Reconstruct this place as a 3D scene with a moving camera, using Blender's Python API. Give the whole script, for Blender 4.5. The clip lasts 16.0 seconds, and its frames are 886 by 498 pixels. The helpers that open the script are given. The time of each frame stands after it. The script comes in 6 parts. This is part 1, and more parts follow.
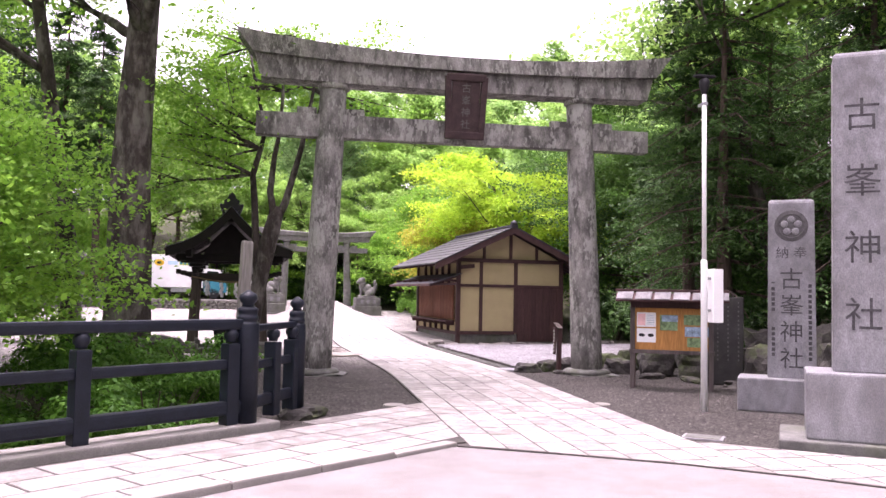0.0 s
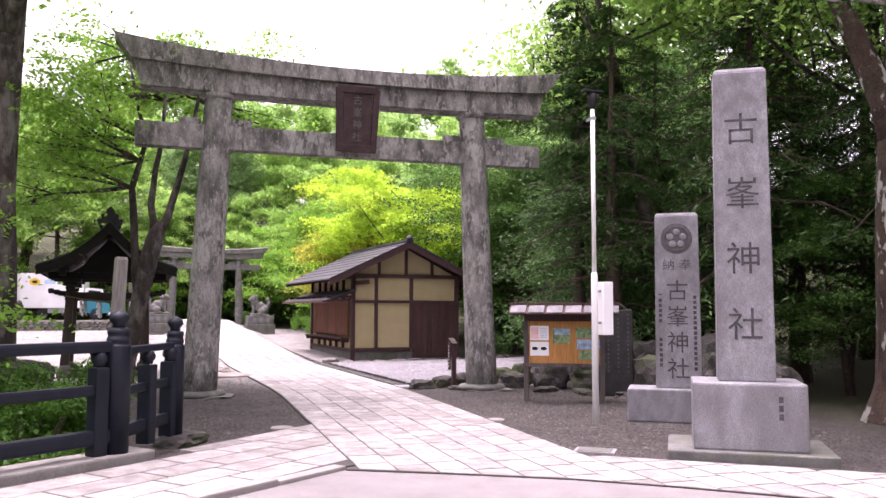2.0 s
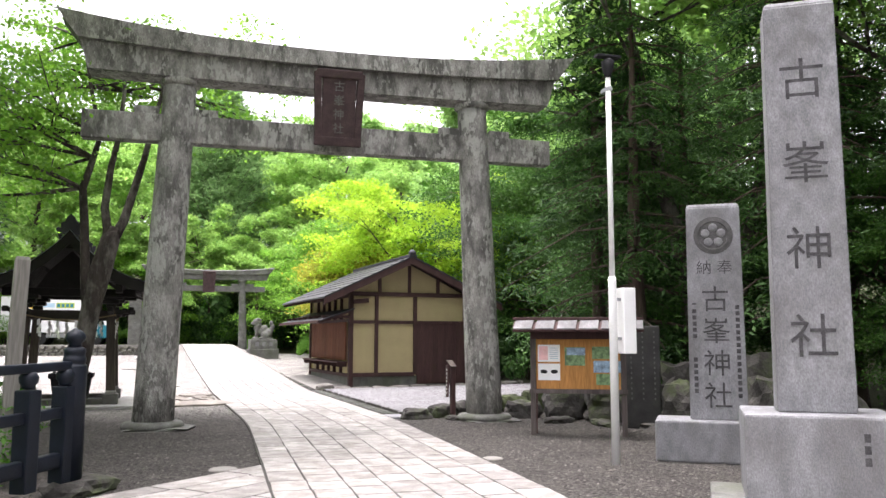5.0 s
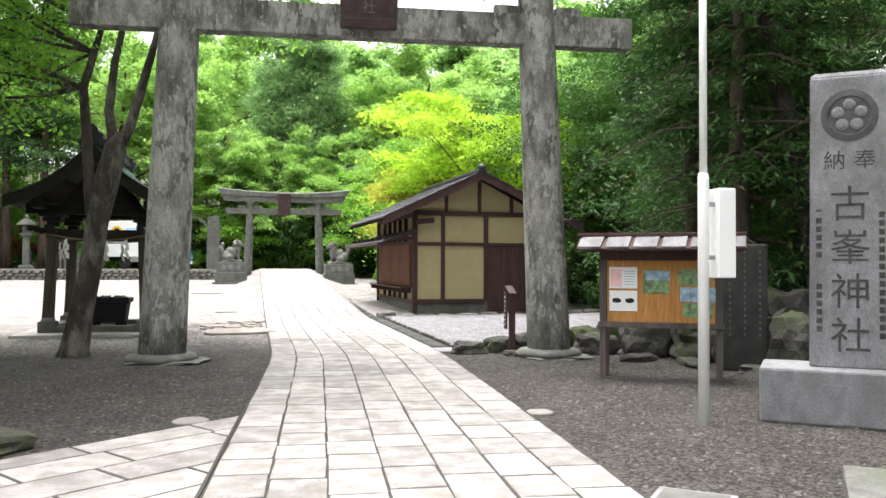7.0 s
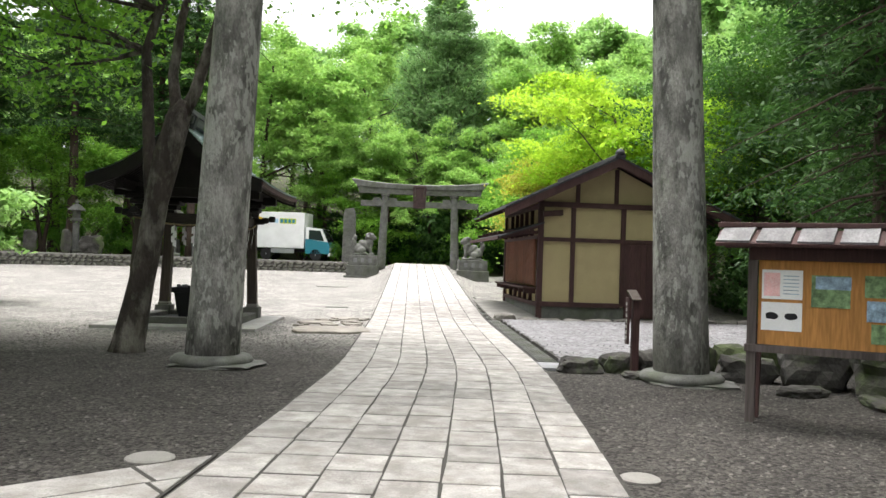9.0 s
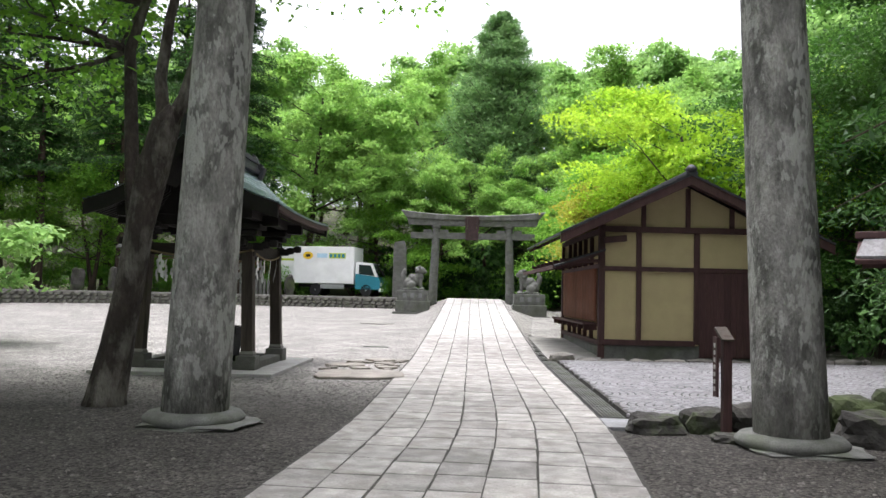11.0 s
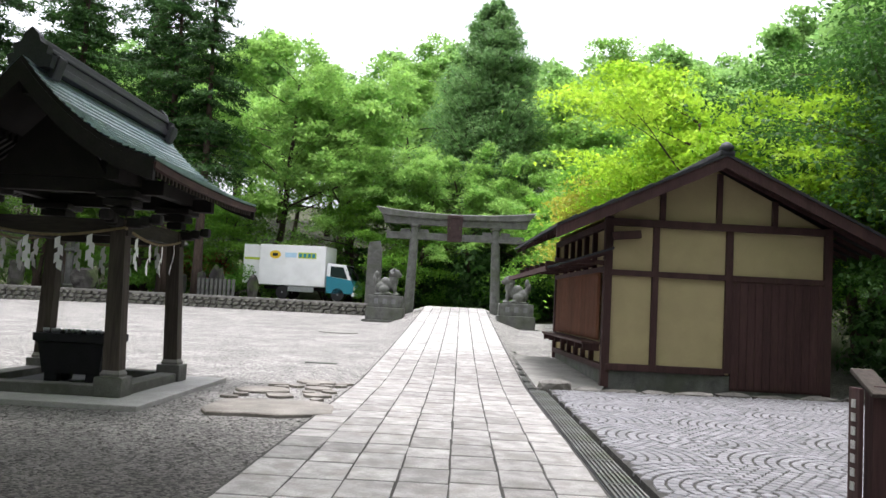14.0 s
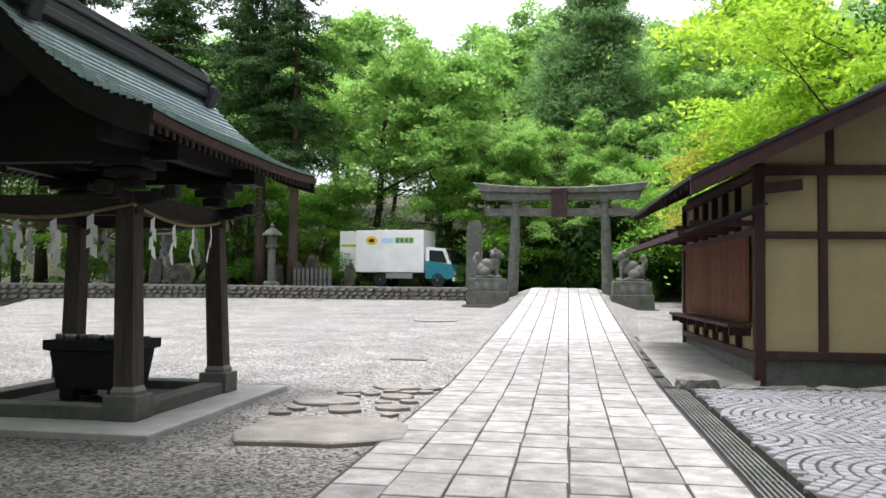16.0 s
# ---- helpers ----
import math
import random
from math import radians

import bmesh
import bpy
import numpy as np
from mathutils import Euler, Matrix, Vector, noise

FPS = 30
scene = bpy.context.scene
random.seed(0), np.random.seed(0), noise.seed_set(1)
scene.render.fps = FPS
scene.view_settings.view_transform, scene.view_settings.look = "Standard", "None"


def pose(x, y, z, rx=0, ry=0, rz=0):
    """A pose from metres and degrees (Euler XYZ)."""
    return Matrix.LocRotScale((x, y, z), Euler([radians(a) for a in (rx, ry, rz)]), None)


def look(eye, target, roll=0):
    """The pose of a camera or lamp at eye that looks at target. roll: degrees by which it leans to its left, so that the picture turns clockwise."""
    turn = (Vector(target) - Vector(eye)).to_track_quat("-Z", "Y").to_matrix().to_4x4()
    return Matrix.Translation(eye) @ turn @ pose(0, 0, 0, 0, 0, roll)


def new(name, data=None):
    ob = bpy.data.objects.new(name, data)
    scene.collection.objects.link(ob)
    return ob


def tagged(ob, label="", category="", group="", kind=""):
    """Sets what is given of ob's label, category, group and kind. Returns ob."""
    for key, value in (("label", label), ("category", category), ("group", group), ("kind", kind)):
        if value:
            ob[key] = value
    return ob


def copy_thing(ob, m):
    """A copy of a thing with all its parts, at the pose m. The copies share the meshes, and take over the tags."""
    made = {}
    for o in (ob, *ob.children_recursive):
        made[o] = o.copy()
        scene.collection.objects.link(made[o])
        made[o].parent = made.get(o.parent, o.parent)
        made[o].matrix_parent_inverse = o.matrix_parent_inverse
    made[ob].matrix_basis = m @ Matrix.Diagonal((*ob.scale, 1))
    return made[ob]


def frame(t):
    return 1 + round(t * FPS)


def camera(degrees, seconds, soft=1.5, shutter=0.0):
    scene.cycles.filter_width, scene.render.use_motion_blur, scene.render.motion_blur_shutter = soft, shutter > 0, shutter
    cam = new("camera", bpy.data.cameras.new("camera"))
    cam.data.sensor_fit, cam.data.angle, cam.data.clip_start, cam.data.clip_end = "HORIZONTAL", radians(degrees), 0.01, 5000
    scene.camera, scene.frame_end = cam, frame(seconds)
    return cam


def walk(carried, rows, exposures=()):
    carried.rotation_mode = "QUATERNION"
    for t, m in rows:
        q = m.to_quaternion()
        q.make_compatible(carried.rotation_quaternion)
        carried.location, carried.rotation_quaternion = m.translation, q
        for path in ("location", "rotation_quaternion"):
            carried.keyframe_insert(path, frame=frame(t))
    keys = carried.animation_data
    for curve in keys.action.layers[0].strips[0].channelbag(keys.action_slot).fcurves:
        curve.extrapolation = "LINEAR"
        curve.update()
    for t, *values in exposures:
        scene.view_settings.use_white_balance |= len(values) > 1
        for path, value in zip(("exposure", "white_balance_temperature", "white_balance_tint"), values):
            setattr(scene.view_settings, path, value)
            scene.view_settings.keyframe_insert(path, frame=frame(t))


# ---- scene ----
cam = camera(57.5, 16.0)
PATH = [
    (0, (-0.296, -17.471, 1.737), (0.044, -15.503, 1.85), 1.1),
    (0.5, (-0.254, -17.429, 1.727), (0.24, -15.494, 1.833), 0.7),
    (1, (-0.223, -17.335, 1.728), (0.382, -15.431, 1.829), 1.3),
    (1.5, (-0.199, -17.23, 1.729), (0.453, -15.345, 1.879), 0.1),
    (2, (-0.125, -17.193, 1.736), (0.459, -15.287, 1.891), 0.2),
    (2.5, (-0.05, -17.145, 1.73), (0.528, -15.236, 1.866), 0.7),
    (3, (0.095, -16.888, 1.692), (0.709, -14.991, 1.85), 1.6),
    (3.5, (0.287, -16.513, 1.674), (0.879, -14.61, 1.835), 0.7),
    (4, (0.549, -16.067, 1.654), (1.111, -14.152, 1.79), -0.0),
    (4.2, (0.633, -15.881, 1.634), (1.186, -13.972, 1.856), -0.3),
    (6.3, (1.901, -13.622, 1.524), (2.369, -11.683, 1.676), -0.9),
    (6.5, (2.024, -13.387, 1.52), (2.458, -11.436, 1.612), -1.8),
    (7, (2.36, -12.788, 1.498), (2.661, -10.811, 1.536), 0.2),
    (7.5, (2.678, -12.225, 1.484), (2.868, -10.237, 1.578), -0.0),
    (8, (2.986, -11.639, 1.471), (3.12, -9.644, 1.525), 1.8),
    (8.5, (3.214, -11.077, 1.459), (3.271, -9.079, 1.516), 1.9),
    (9, (3.38, -10.432, 1.455), (3.301, -8.434, 1.483), 1.9),
    (9.2, (3.406, -10.226, 1.457), (3.306, -8.232, 1.573), 1.0),
    (11.3, (3.571, -7.91, 1.404), (3.333, -5.928, 1.515), 1.5),
    (11.5, (3.574, -7.647, 1.393), (3.332, -5.666, 1.522), 1.6),
    (12, (3.589, -6.935, 1.389), (3.355, -4.954, 1.525), 2.4),
    (12.5, (3.589, -6.24, 1.393), (3.339, -4.261, 1.53), 0.5),
    (13, (3.603, -5.573, 1.38), (3.395, -3.587, 1.502), 2.5),
    (13.5, (3.584, -4.92, 1.381), (3.416, -2.932, 1.526), 2.2),
    (14, (3.587, -4.268, 1.389), (3.383, -2.283, 1.522), 3.0),
    (14.5, (3.55, -3.639, 1.391), (3.157, -1.687, 1.572), -0.8),
    (15, (3.517, -2.983, 1.385), (3.103, -1.03, 1.517), 0.0),
    (15.5, (3.433, -2.34, 1.384), (3.069, -0.377, 1.499), -0.1),
    (16, (3.36, -1.674, 1.379), (2.9, 0.271, 1.463), 0.6),
]
walk(cam, [(t, look(eye, target, roll)) for t, eye, target, roll in PATH], [(0, 1.8, 6450, 42), (1.0, 1.72, 6450, 42), (2.5, 1.7, 6450, 42), (3.5, 1.72, 6450, 32), (4.2, 1.72, 6400, 25), (6.3, 1.76, 6450, 14), (7.0, 1.76, 6450, 13), (8.0, 1.54, 6450, 11), (9.0, 1.36, 6500, 10), (11.3, 1.14, 6200, 14), (16, 1.12, 6150, 13)])

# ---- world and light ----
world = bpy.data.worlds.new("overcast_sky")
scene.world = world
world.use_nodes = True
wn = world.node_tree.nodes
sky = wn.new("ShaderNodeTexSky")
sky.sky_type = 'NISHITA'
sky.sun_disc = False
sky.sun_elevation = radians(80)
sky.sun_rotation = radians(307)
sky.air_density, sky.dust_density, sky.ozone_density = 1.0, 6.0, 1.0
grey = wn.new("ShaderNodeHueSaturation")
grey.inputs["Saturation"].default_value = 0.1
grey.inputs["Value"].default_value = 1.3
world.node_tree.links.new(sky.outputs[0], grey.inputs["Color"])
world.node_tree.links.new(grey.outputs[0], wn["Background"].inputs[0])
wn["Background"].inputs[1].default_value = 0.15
sun = new("sun", bpy.data.lights.new("sun", 'SUN'))
sun.data.energy, sun.data.angle, sun.data.color = 1.35, radians(25), (1.0, 0.96, 0.9)
sun.matrix_world = look((0, 0, 60), (8, -6, 0))


# ---- materials ----
def material(name, base, rough=0.85, vary=0.25, scale=8.0, fine=60.0, bump=0.3, stain=None, stain_amt=0.0, metal=0.0,
             grain=(1, 1, 1), spec=0.3, obj_rand=0.0, island=0.0, bump_dist=0.01, stain_scale=1.3, fleck=None):
    """A weathered surface: base colour, broad and fine variation, stains, relief."""
    m = bpy.data.materials.new(name)
    m.use_nodes = True
    n, l = m.node_tree.nodes, m.node_tree.links
    b = n["Principled BSDF"]
    b.inputs["Roughness"].default_value, b.inputs["Metallic"].default_value = rough, metal
    b.inputs["Specular IOR Level"].default_value = spec
    co = n.new("ShaderNodeTexCoord")
    mp = n.new("ShaderNodeMapping")
    mp.inputs["Scale"].default_value = grain
    if obj_rand:
        # alike pieces differ in grain and stains
        oi, va = n.new("ShaderNodeObjectInfo"), n.new("ShaderNodeVectorMath")
        l.new(co.outputs["Object"], va.inputs[0])
        l.new(oi.outputs["Location"], va.inputs[1])
        l.new(va.outputs[0], mp.inputs["Vector"])
    else:
        l.new(co.outputs["Object"], mp.inputs["Vector"])
    broad, small = n.new("ShaderNodeTexNoise"), n.new("ShaderNodeTexNoise")
    for t, s, d in ((broad, scale, 5), (small, fine, 3)):
        t.inputs["Scale"].default_value, t.inputs["Detail"].default_value = s, d
        l.new(mp.outputs[0], t.inputs["Vector"])
    hi = [min(1, c * (1 + vary)) for c in base]
    lo = [c * (1 - vary) for c in base]
    ramp = n.new("ShaderNodeValToRGB")
    ramp.color_ramp.elements[0].position, ramp.color_ramp.elements[1].position = 0.3, 0.7
    ramp.color_ramp.elements[0].color, ramp.color_ramp.elements[1].color = (*lo, 1), (*hi, 1)
    l.new(broad.outputs["Fac"], ramp.inputs["Fac"])
    mix = n.new("ShaderNodeMix")
    mix.data_type, mix.blend_type = 'RGBA', 'OVERLAY'
    mix.inputs[0].default_value = 0.55
    l.new(ramp.outputs["Color"], mix.inputs[6])
    l.new(small.outputs["Fac"], mix.inputs[7])
    out = mix.outputs[2]
    if stain:
        st = n.new("ShaderNodeTexNoise")
        st.inputs["Scale"].default_value, st.inputs["Detail"].default_value, st.inputs["Roughness"].default_value = stain_scale, 8, 0.65
        l.new(mp.outputs[0], st.inputs["Vector"])
        sr = n.new("ShaderNodeMapRange")
        sr.inputs["From Min"].default_value, sr.inputs["From Max"].default_value = 0.48, 0.62
        sr.inputs["To Max"].default_value = stain_amt
        l.new(st.outputs["Fac"], sr.inputs["Value"])
        mx = n.new("ShaderNodeMix")
        mx.data_type = 'RGBA'
        mx.inputs[7].default_value = (*stain, 1)
        l.new(sr.outputs[0], mx.inputs[0])
        l.new(out, mx.inputs[6])
        out = mx.outputs[2]
    if fleck:
        # crisp lichen spots or flaked bark, gathered in drifts
        fc, fs, fa = fleck
        f1, f2 = n.new("ShaderNodeTexNoise"), n.new("ShaderNodeTexNoise")
        for t, sc, dt in ((f1, fs, 6), (f2, fs * 0.16, 3)):
            t.inputs["Scale"].default_value, t.inputs["Detail"].default_value = sc, dt
            l.new(mp.outputs[0], t.inputs["Vector"])
        ad = n.new("ShaderNodeMath")
        ad.operation = 'ADD'
        l.new(f1.outputs["Fac"], ad.inputs[0])
        l.new(f2.outputs["Fac"], ad.inputs[1])
        fr = n.new("ShaderNodeMapRange")
        fr.inputs["From Min"].default_value, fr.inputs["From Max"].default_value = 1.06, 1.12
        fr.inputs["To Max"].default_value = fa
        l.new(ad.outputs[0], fr.inputs["Value"])
        fm = n.new("ShaderNodeMix")
        fm.data_type = 'RGBA'
        fm.inputs[7].default_value = (*fc, 1)
        l.new(fr.outputs[0], fm.inputs[0])
        l.new(out, fm.inputs[6])
        out = fm.outputs[2]
    if obj_rand or island:
        src = n.new("ShaderNodeObjectInfo") if obj_rand else n.new("ShaderNodeNewGeometry")
        rr = n.new("ShaderNodeMapRange")
        a = obj_rand or island
        rr.inputs["To Min"].default_value, rr.inputs["To Max"].default_value = 1 - a, 1 + a
        l.new(src.outputs["Random" if obj_rand else "Random Per Island"], rr.inputs["Value"])
        hv = n.new("ShaderNodeHueSaturation")
        l.new(rr.outputs[0], hv.inputs["Value"])
        l.new(out, hv.inputs["Color"])
        out = hv.outputs[0]
    l.new(out, b.inputs["Base Color"])
    if bump:
        bp = n.new("ShaderNodeBump")
        bp.inputs["Strength"].default_value, bp.inputs["Distance"].default_value = bump, bump_dist
        l.new(small.outputs["Fac"], bp.inputs["Height"])
        l.new(bp.outputs[0], b.inputs["Normal"])
    return m


def leaf_material(name, base, tip, glow=0.45):
    """Thin leaves: two greens mixed leaf by leaf, with light coming through."""
    m = bpy.data.materials.new(name)
    m.use_nodes = True
    n, l = m.node_tree.nodes, m.node_tree.links
    b = n["Principled BSDF"]
    b.inputs["Roughness"].default_value = 0.55
    b.inputs["Specular IOR Level"].default_value = 0.25
    g = n.new("ShaderNodeNewGeometry")
    co = n.new("ShaderNodeTexCoord")
    ns = n.new("ShaderNodeTexNoise")
    ns.inputs["Scale"].default_value = 0.7
    l.new(co.outputs["Object"], ns.inputs["Vector"])
    ad = n.new("ShaderNodeMath")
    ad.operation = 'MULTIPLY_ADD'
    ad.inputs[1].default_value = 0.55
    l.new(g.outputs["Random Per Island"], ad.inputs[0])
    sh = n.new("ShaderNodeMath")
    sh.operation = 'MULTIPLY_ADD'
    sh.inputs[1].default_value, sh.inputs[2].default_value = 1.2, -0.4
    l.new(ns.outputs["Fac"], sh.inputs[0])
    l.new(sh.outputs[0], ad.inputs[2])
    mix = n.new("ShaderNodeMix")
    mix.data_type = 'RGBA'
    mix.inputs[6].default_value, mix.inputs[7].default_value = (*base, 1), (*tip, 1)
    l.new(ad.outputs[0], mix.inputs[0])
    l.new(mix.outputs[2], b.inputs["Base Color"])
    tr = n.new("ShaderNodeBsdfTranslucent")
    l.new(mix.outputs[2], tr.inputs["Color"])
    ms = n.new("ShaderNodeMixShader")
    ms.inputs[0].default_value = glow
    l.new(b.outputs[0], ms.inputs[1])
    l.new(tr.outputs[0], ms.inputs[2])
    l.new(ms.outputs[0], n["Material Output"].inputs["Surface"])
    return m


M = {}
M["granite_torii"] = material("weathered_torii_granite", (0.23, 0.222, 0.208), 0.9, 0.42, 5.0, 45, 1.0, (0.06, 0.06, 0.053), 0.85, grain=(1, 1, 0.45), stain_scale=3.6, bump_dist=0.025, fleck=((0.4, 0.4, 0.37), 17, 0.6))
M["granite"] = material("grey_granite", (0.2, 0.2, 0.21), 0.6, 0.24, 9, 80, 0.5, (0.1, 0.095, 0.095), 0.6, grain=(1, 1, 0.5), stain_scale=2.2)
M["granite_dark"] = material("dark_weathered_stone", (0.12, 0.12, 0.112), 0.9, 0.3, 5, 80, 0.5, (0.07, 0.08, 0.05), 0.6)
M["crest"] = material("dark_crest_stone", (0.075, 0.073, 0.073), 0.9, 0.3, 12, 90, 0.3)
# letters lie on the face; the shade of cut strokes is in their colour
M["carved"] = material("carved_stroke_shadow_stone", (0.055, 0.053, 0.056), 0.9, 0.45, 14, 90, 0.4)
M["concrete"] = material("pale_concrete", (0.22, 0.21, 0.195), 0.9, 0.18, 3, 90, 0.3, (0.14, 0.135, 0.12), 0.55)
M["concrete_pale"] = material("pale_dressed_stone", (0.36, 0.35, 0.335), 0.85, 0.15, 3, 90, 0.3, (0.24, 0.23, 0.21), 0.4)
M["curb_stone"] = material("dark_grey_curb_stone", (0.12, 0.118, 0.108), 0.85, 0.25, 4, 90, 0.4, (0.07, 0.07, 0.055), 0.6, stain_scale=2.5)
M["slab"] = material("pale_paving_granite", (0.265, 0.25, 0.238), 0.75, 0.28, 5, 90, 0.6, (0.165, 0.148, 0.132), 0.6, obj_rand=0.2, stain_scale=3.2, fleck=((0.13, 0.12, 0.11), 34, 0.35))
# far slabs: paler copy of the same granite, holding the open court's glare
M["slab_far_glare"] = material("glare_paving_granite_far", (0.35, 0.335, 0.322), 0.75, 0.24, 5, 100, 0.5, (0.19, 0.172, 0.156), 0.55, island=0.18, stain_scale=3.2)
M["cobble"] = material("grey_cobble_granite", (0.175, 0.17, 0.178), 0.7, 0.2, 6, 120, 0.2, obj_rand=0.2)
M["cobble_far"] = material("grey_cobble_granite_far", (0.175, 0.17, 0.178), 0.7, 0.2, 6, 120, 0.2, island=0.2)
M["joint"] = material("dark_sand_joint", (0.045, 0.042, 0.038), 1.0, 0.25, 8, 120, 0.4)
M["asphalt"] = material("worn_grey_asphalt", (0.17, 0.16, 0.155), 0.95, 0.12, 2, 220, 0.5, (0.12, 0.11, 0.1), 0.4)
M["black_rail"] = material("dark_painted_rail", (0.007, 0.01, 0.017), 0.5, 0.25, 6, 60, 0.15, spec=0.25)
M["timber_board"] = material("silvered_board_timber", (0.085, 0.07, 0.066), 0.85, 0.35, 5, 40, 0.5, grain=(1, 1, 0.08))
M["timber_grey"] = material("grey_weathered_timber", (0.06, 0.048, 0.04), 0.85, 0.3, 5, 40, 0.4, grain=(1, 1, 0.08))
M["post_grey"] = material("silver_grey_timber", (0.2, 0.19, 0.17), 0.9, 0.3, 5, 40, 0.5, (0.09, 0.085, 0.07), 0.6, grain=(1, 1, 0.08), stain_scale=4)
M["shingle"] = material("silvered_roof_board", (0.15, 0.145, 0.15), 0.7, 0.3, 6, 50, 0.3, grain=(1, 0.2, 1), obj_rand=0.15)
M["timber_dark"] = material("dark_brown_timber", (0.055, 0.027, 0.026), 0.7, 0.25, 5, 50, 0.3, grain=(1, 1, 0.1))
# roof timbers near black: the shade under the roof is put into the colour
M["timber_eave_shade"] = material("shaded_roof_timber", (0.012, 0.01, 0.009), 0.75, 0.3, 5, 50, 0.3)
# head beams, likewise coloured darker for the shade they hang in
M["timber_beam_shade"] = material("shaded_beam_timber", (0.03, 0.024, 0.02), 0.8, 0.35, 5, 40, 0.4, grain=(0.15, 0.15, 1))
M["timber_red"] = material("red_brown_lattice_timber", (0.2, 0.085, 0.05), 0.65, 0.2, 5, 60, 0.3, grain=(1, 1, 0.1))
M["plaster"] = material("ochre_plaster", (0.4, 0.33, 0.185), 0.92, 0.06, 3, 160, 0.2, (0.42, 0.35, 0.2), 0.25)
M["roof_slate"] = material("dark_metal_roof", (0.032, 0.031, 0.036), 0.6, 0.25, 3, 60, 0.2, spec=0.35)
M["copper"] = material("blue_green_copper_shingle", (0.14, 0.19, 0.2), 0.38, 0.2, 3, 60, 0.2, (0.13, 0.2, 0.21), 0.5, island=0.12, spec=0.5)
M["white"] = material("white_paint", (0.84, 0.84, 0.84), 0.45, 0.04, 2, 60, 0.05, (0.6, 0.6, 0.58), 0.2, spec=0.5)
M["paper"] = material("white_paper", (0.8, 0.8, 0.8), 0.9, 0.04, 4, 90, 0.05)
M["teal"] = material("teal_truck_paint", (0.02, 0.2, 0.27), 0.35, 0.05, 3, 60, 0.0, spec=0.5)
M["yellow"] = material("yellow_vinyl", (0.75, 0.5, 0.03), 0.5, 0.05, 3, 60, 0.0)
M["lime"] = material("lime_vinyl", (0.45, 0.55, 0.05), 0.5, 0.05, 3, 60, 0.0)
M["skyblue"] = material("pale_blue_vinyl", (0.45, 0.65, 0.8), 0.5, 0.05, 3, 60, 0.0)
M["rubber"] = material("black_rubber", (0.02, 0.02, 0.02), 0.8, 0.2, 5, 80, 0.2)
M["black"] = material("matt_black", (0.012, 0.012, 0.014), 0.7, 0.2, 5, 80, 0.1)
M["steel"] = material("dull_steel", (0.35, 0.36, 0.37), 0.45, 0.1, 6, 60, 0.1, metal=0.8)
M["corkboard"] = material("orange_brown_board", (0.42, 0.2, 0.06), 0.8, 0.12, 6, 50, 0.1, grain=(1, 1, 0.1))
M["rope"] = material("straw_rope", (0.22, 0.17, 0.095), 0.95, 0.2, 20, 90, 0.6)
M["rock"] = material("mossy_rock", (0.05, 0.047, 0.043), 0.95, 0.45, 3, 22, 0.45, (0.06, 0.085, 0.025), 0.7, obj_rand=0.15, bump_dist=0.03)
M["dark_slate"] = material("dark_tablet_slate", (0.035, 0.034, 0.034), 0.8, 0.3, 5, 70, 0.3, (0.05, 0.055, 0.035), 0.4)
M["slate_mark"] = material("faded_tablet_writing", (0.1, 0.1, 0.095), 0.9, 0.3, 20, 70, 0.1)
M["kerb_rock"] = material("dusty_kerb_rock", (0.15, 0.14, 0.128), 0.95, 0.35, 4, 45, 0.7, (0.08, 0.075, 0.06), 0.5, obj_rand=0.25, bump_dist=0.02)
M["rock_wall"] = material("terrace_wall_stone", (0.13, 0.125, 0.112), 0.95, 0.3, 4, 50, 0.6, (0.1, 0.11, 0.06), 0.4, island=0.2)
M["bark"] = material("grey_brown_bark", (0.045, 0.037, 0.031), 0.95, 0.5, 4, 30, 1.0, (0.22, 0.21, 0.18), 0.6, grain=(1, 1, 0.45), bump_dist=0.03, stain_scale=3.0)
M["bark_plane"] = material("brown_flaking_bark", (0.05, 0.034, 0.025), 0.95, 0.5, 5, 35, 1.0, (0.025, 0.03, 0.012), 0.6, grain=(1, 1, 0.55), bump_dist=0.03, stain_scale=2.4, fleck=((0.3, 0.3, 0.27), 7, 0.85))
M["bark_pale"] = material("pale_mottled_bark", (0.26, 0.26, 0.235), 0.95, 0.35, 5, 35, 0.8, (0.07, 0.06, 0.045), 0.8, grain=(1, 1, 0.6), bump_dist=0.02, stain_scale=3.5, fleck=((0.06, 0.05, 0.035), 12, 0.7))
M["bark_dark"] = material("dark_cedar_bark", (0.07, 0.05, 0.04), 0.95, 0.4, 6, 30, 1.0, grain=(1, 1, 0.12), bump_dist=0.03)
M["flatstone"] = material("flat_stepping_stone", (0.2, 0.182, 0.162), 0.85, 0.25, 3, 70, 0.6, (0.14, 0.12, 0.1), 0.5, obj_rand=0.12)
M["photo_green"] = material("printed_green_photo", (0.16, 0.25, 0.12), 0.5, 0.6, 14, 60, 0.0)
M["photo_blue"] = material("printed_blue_photo", (0.25, 0.35, 0.45), 0.5, 0.5, 14, 60, 0.0)
M["pink"] = material("pink_print", (0.8, 0.5, 0.5), 0.7, 0.1, 10, 60, 0.0)
M["lichen"] = material("stained_plaque_wood", (0.055, 0.035, 0.035), 0.85, 0.3, 6, 50, 0.4)
M["carved_gold"] = material("faded_plaque_letters", (0.02, 0.013, 0.014), 0.7, 0.2, 10, 60, 0.1)
M["orange_red"] = material("vermilion_paint", (0.65, 0.13, 0.04), 0.6, 0.1, 5, 60, 0.1)
M["grass"] = material("short_moss", (0.06, 0.11, 0.02), 1.0, 0.3, 12, 90, 0.5)
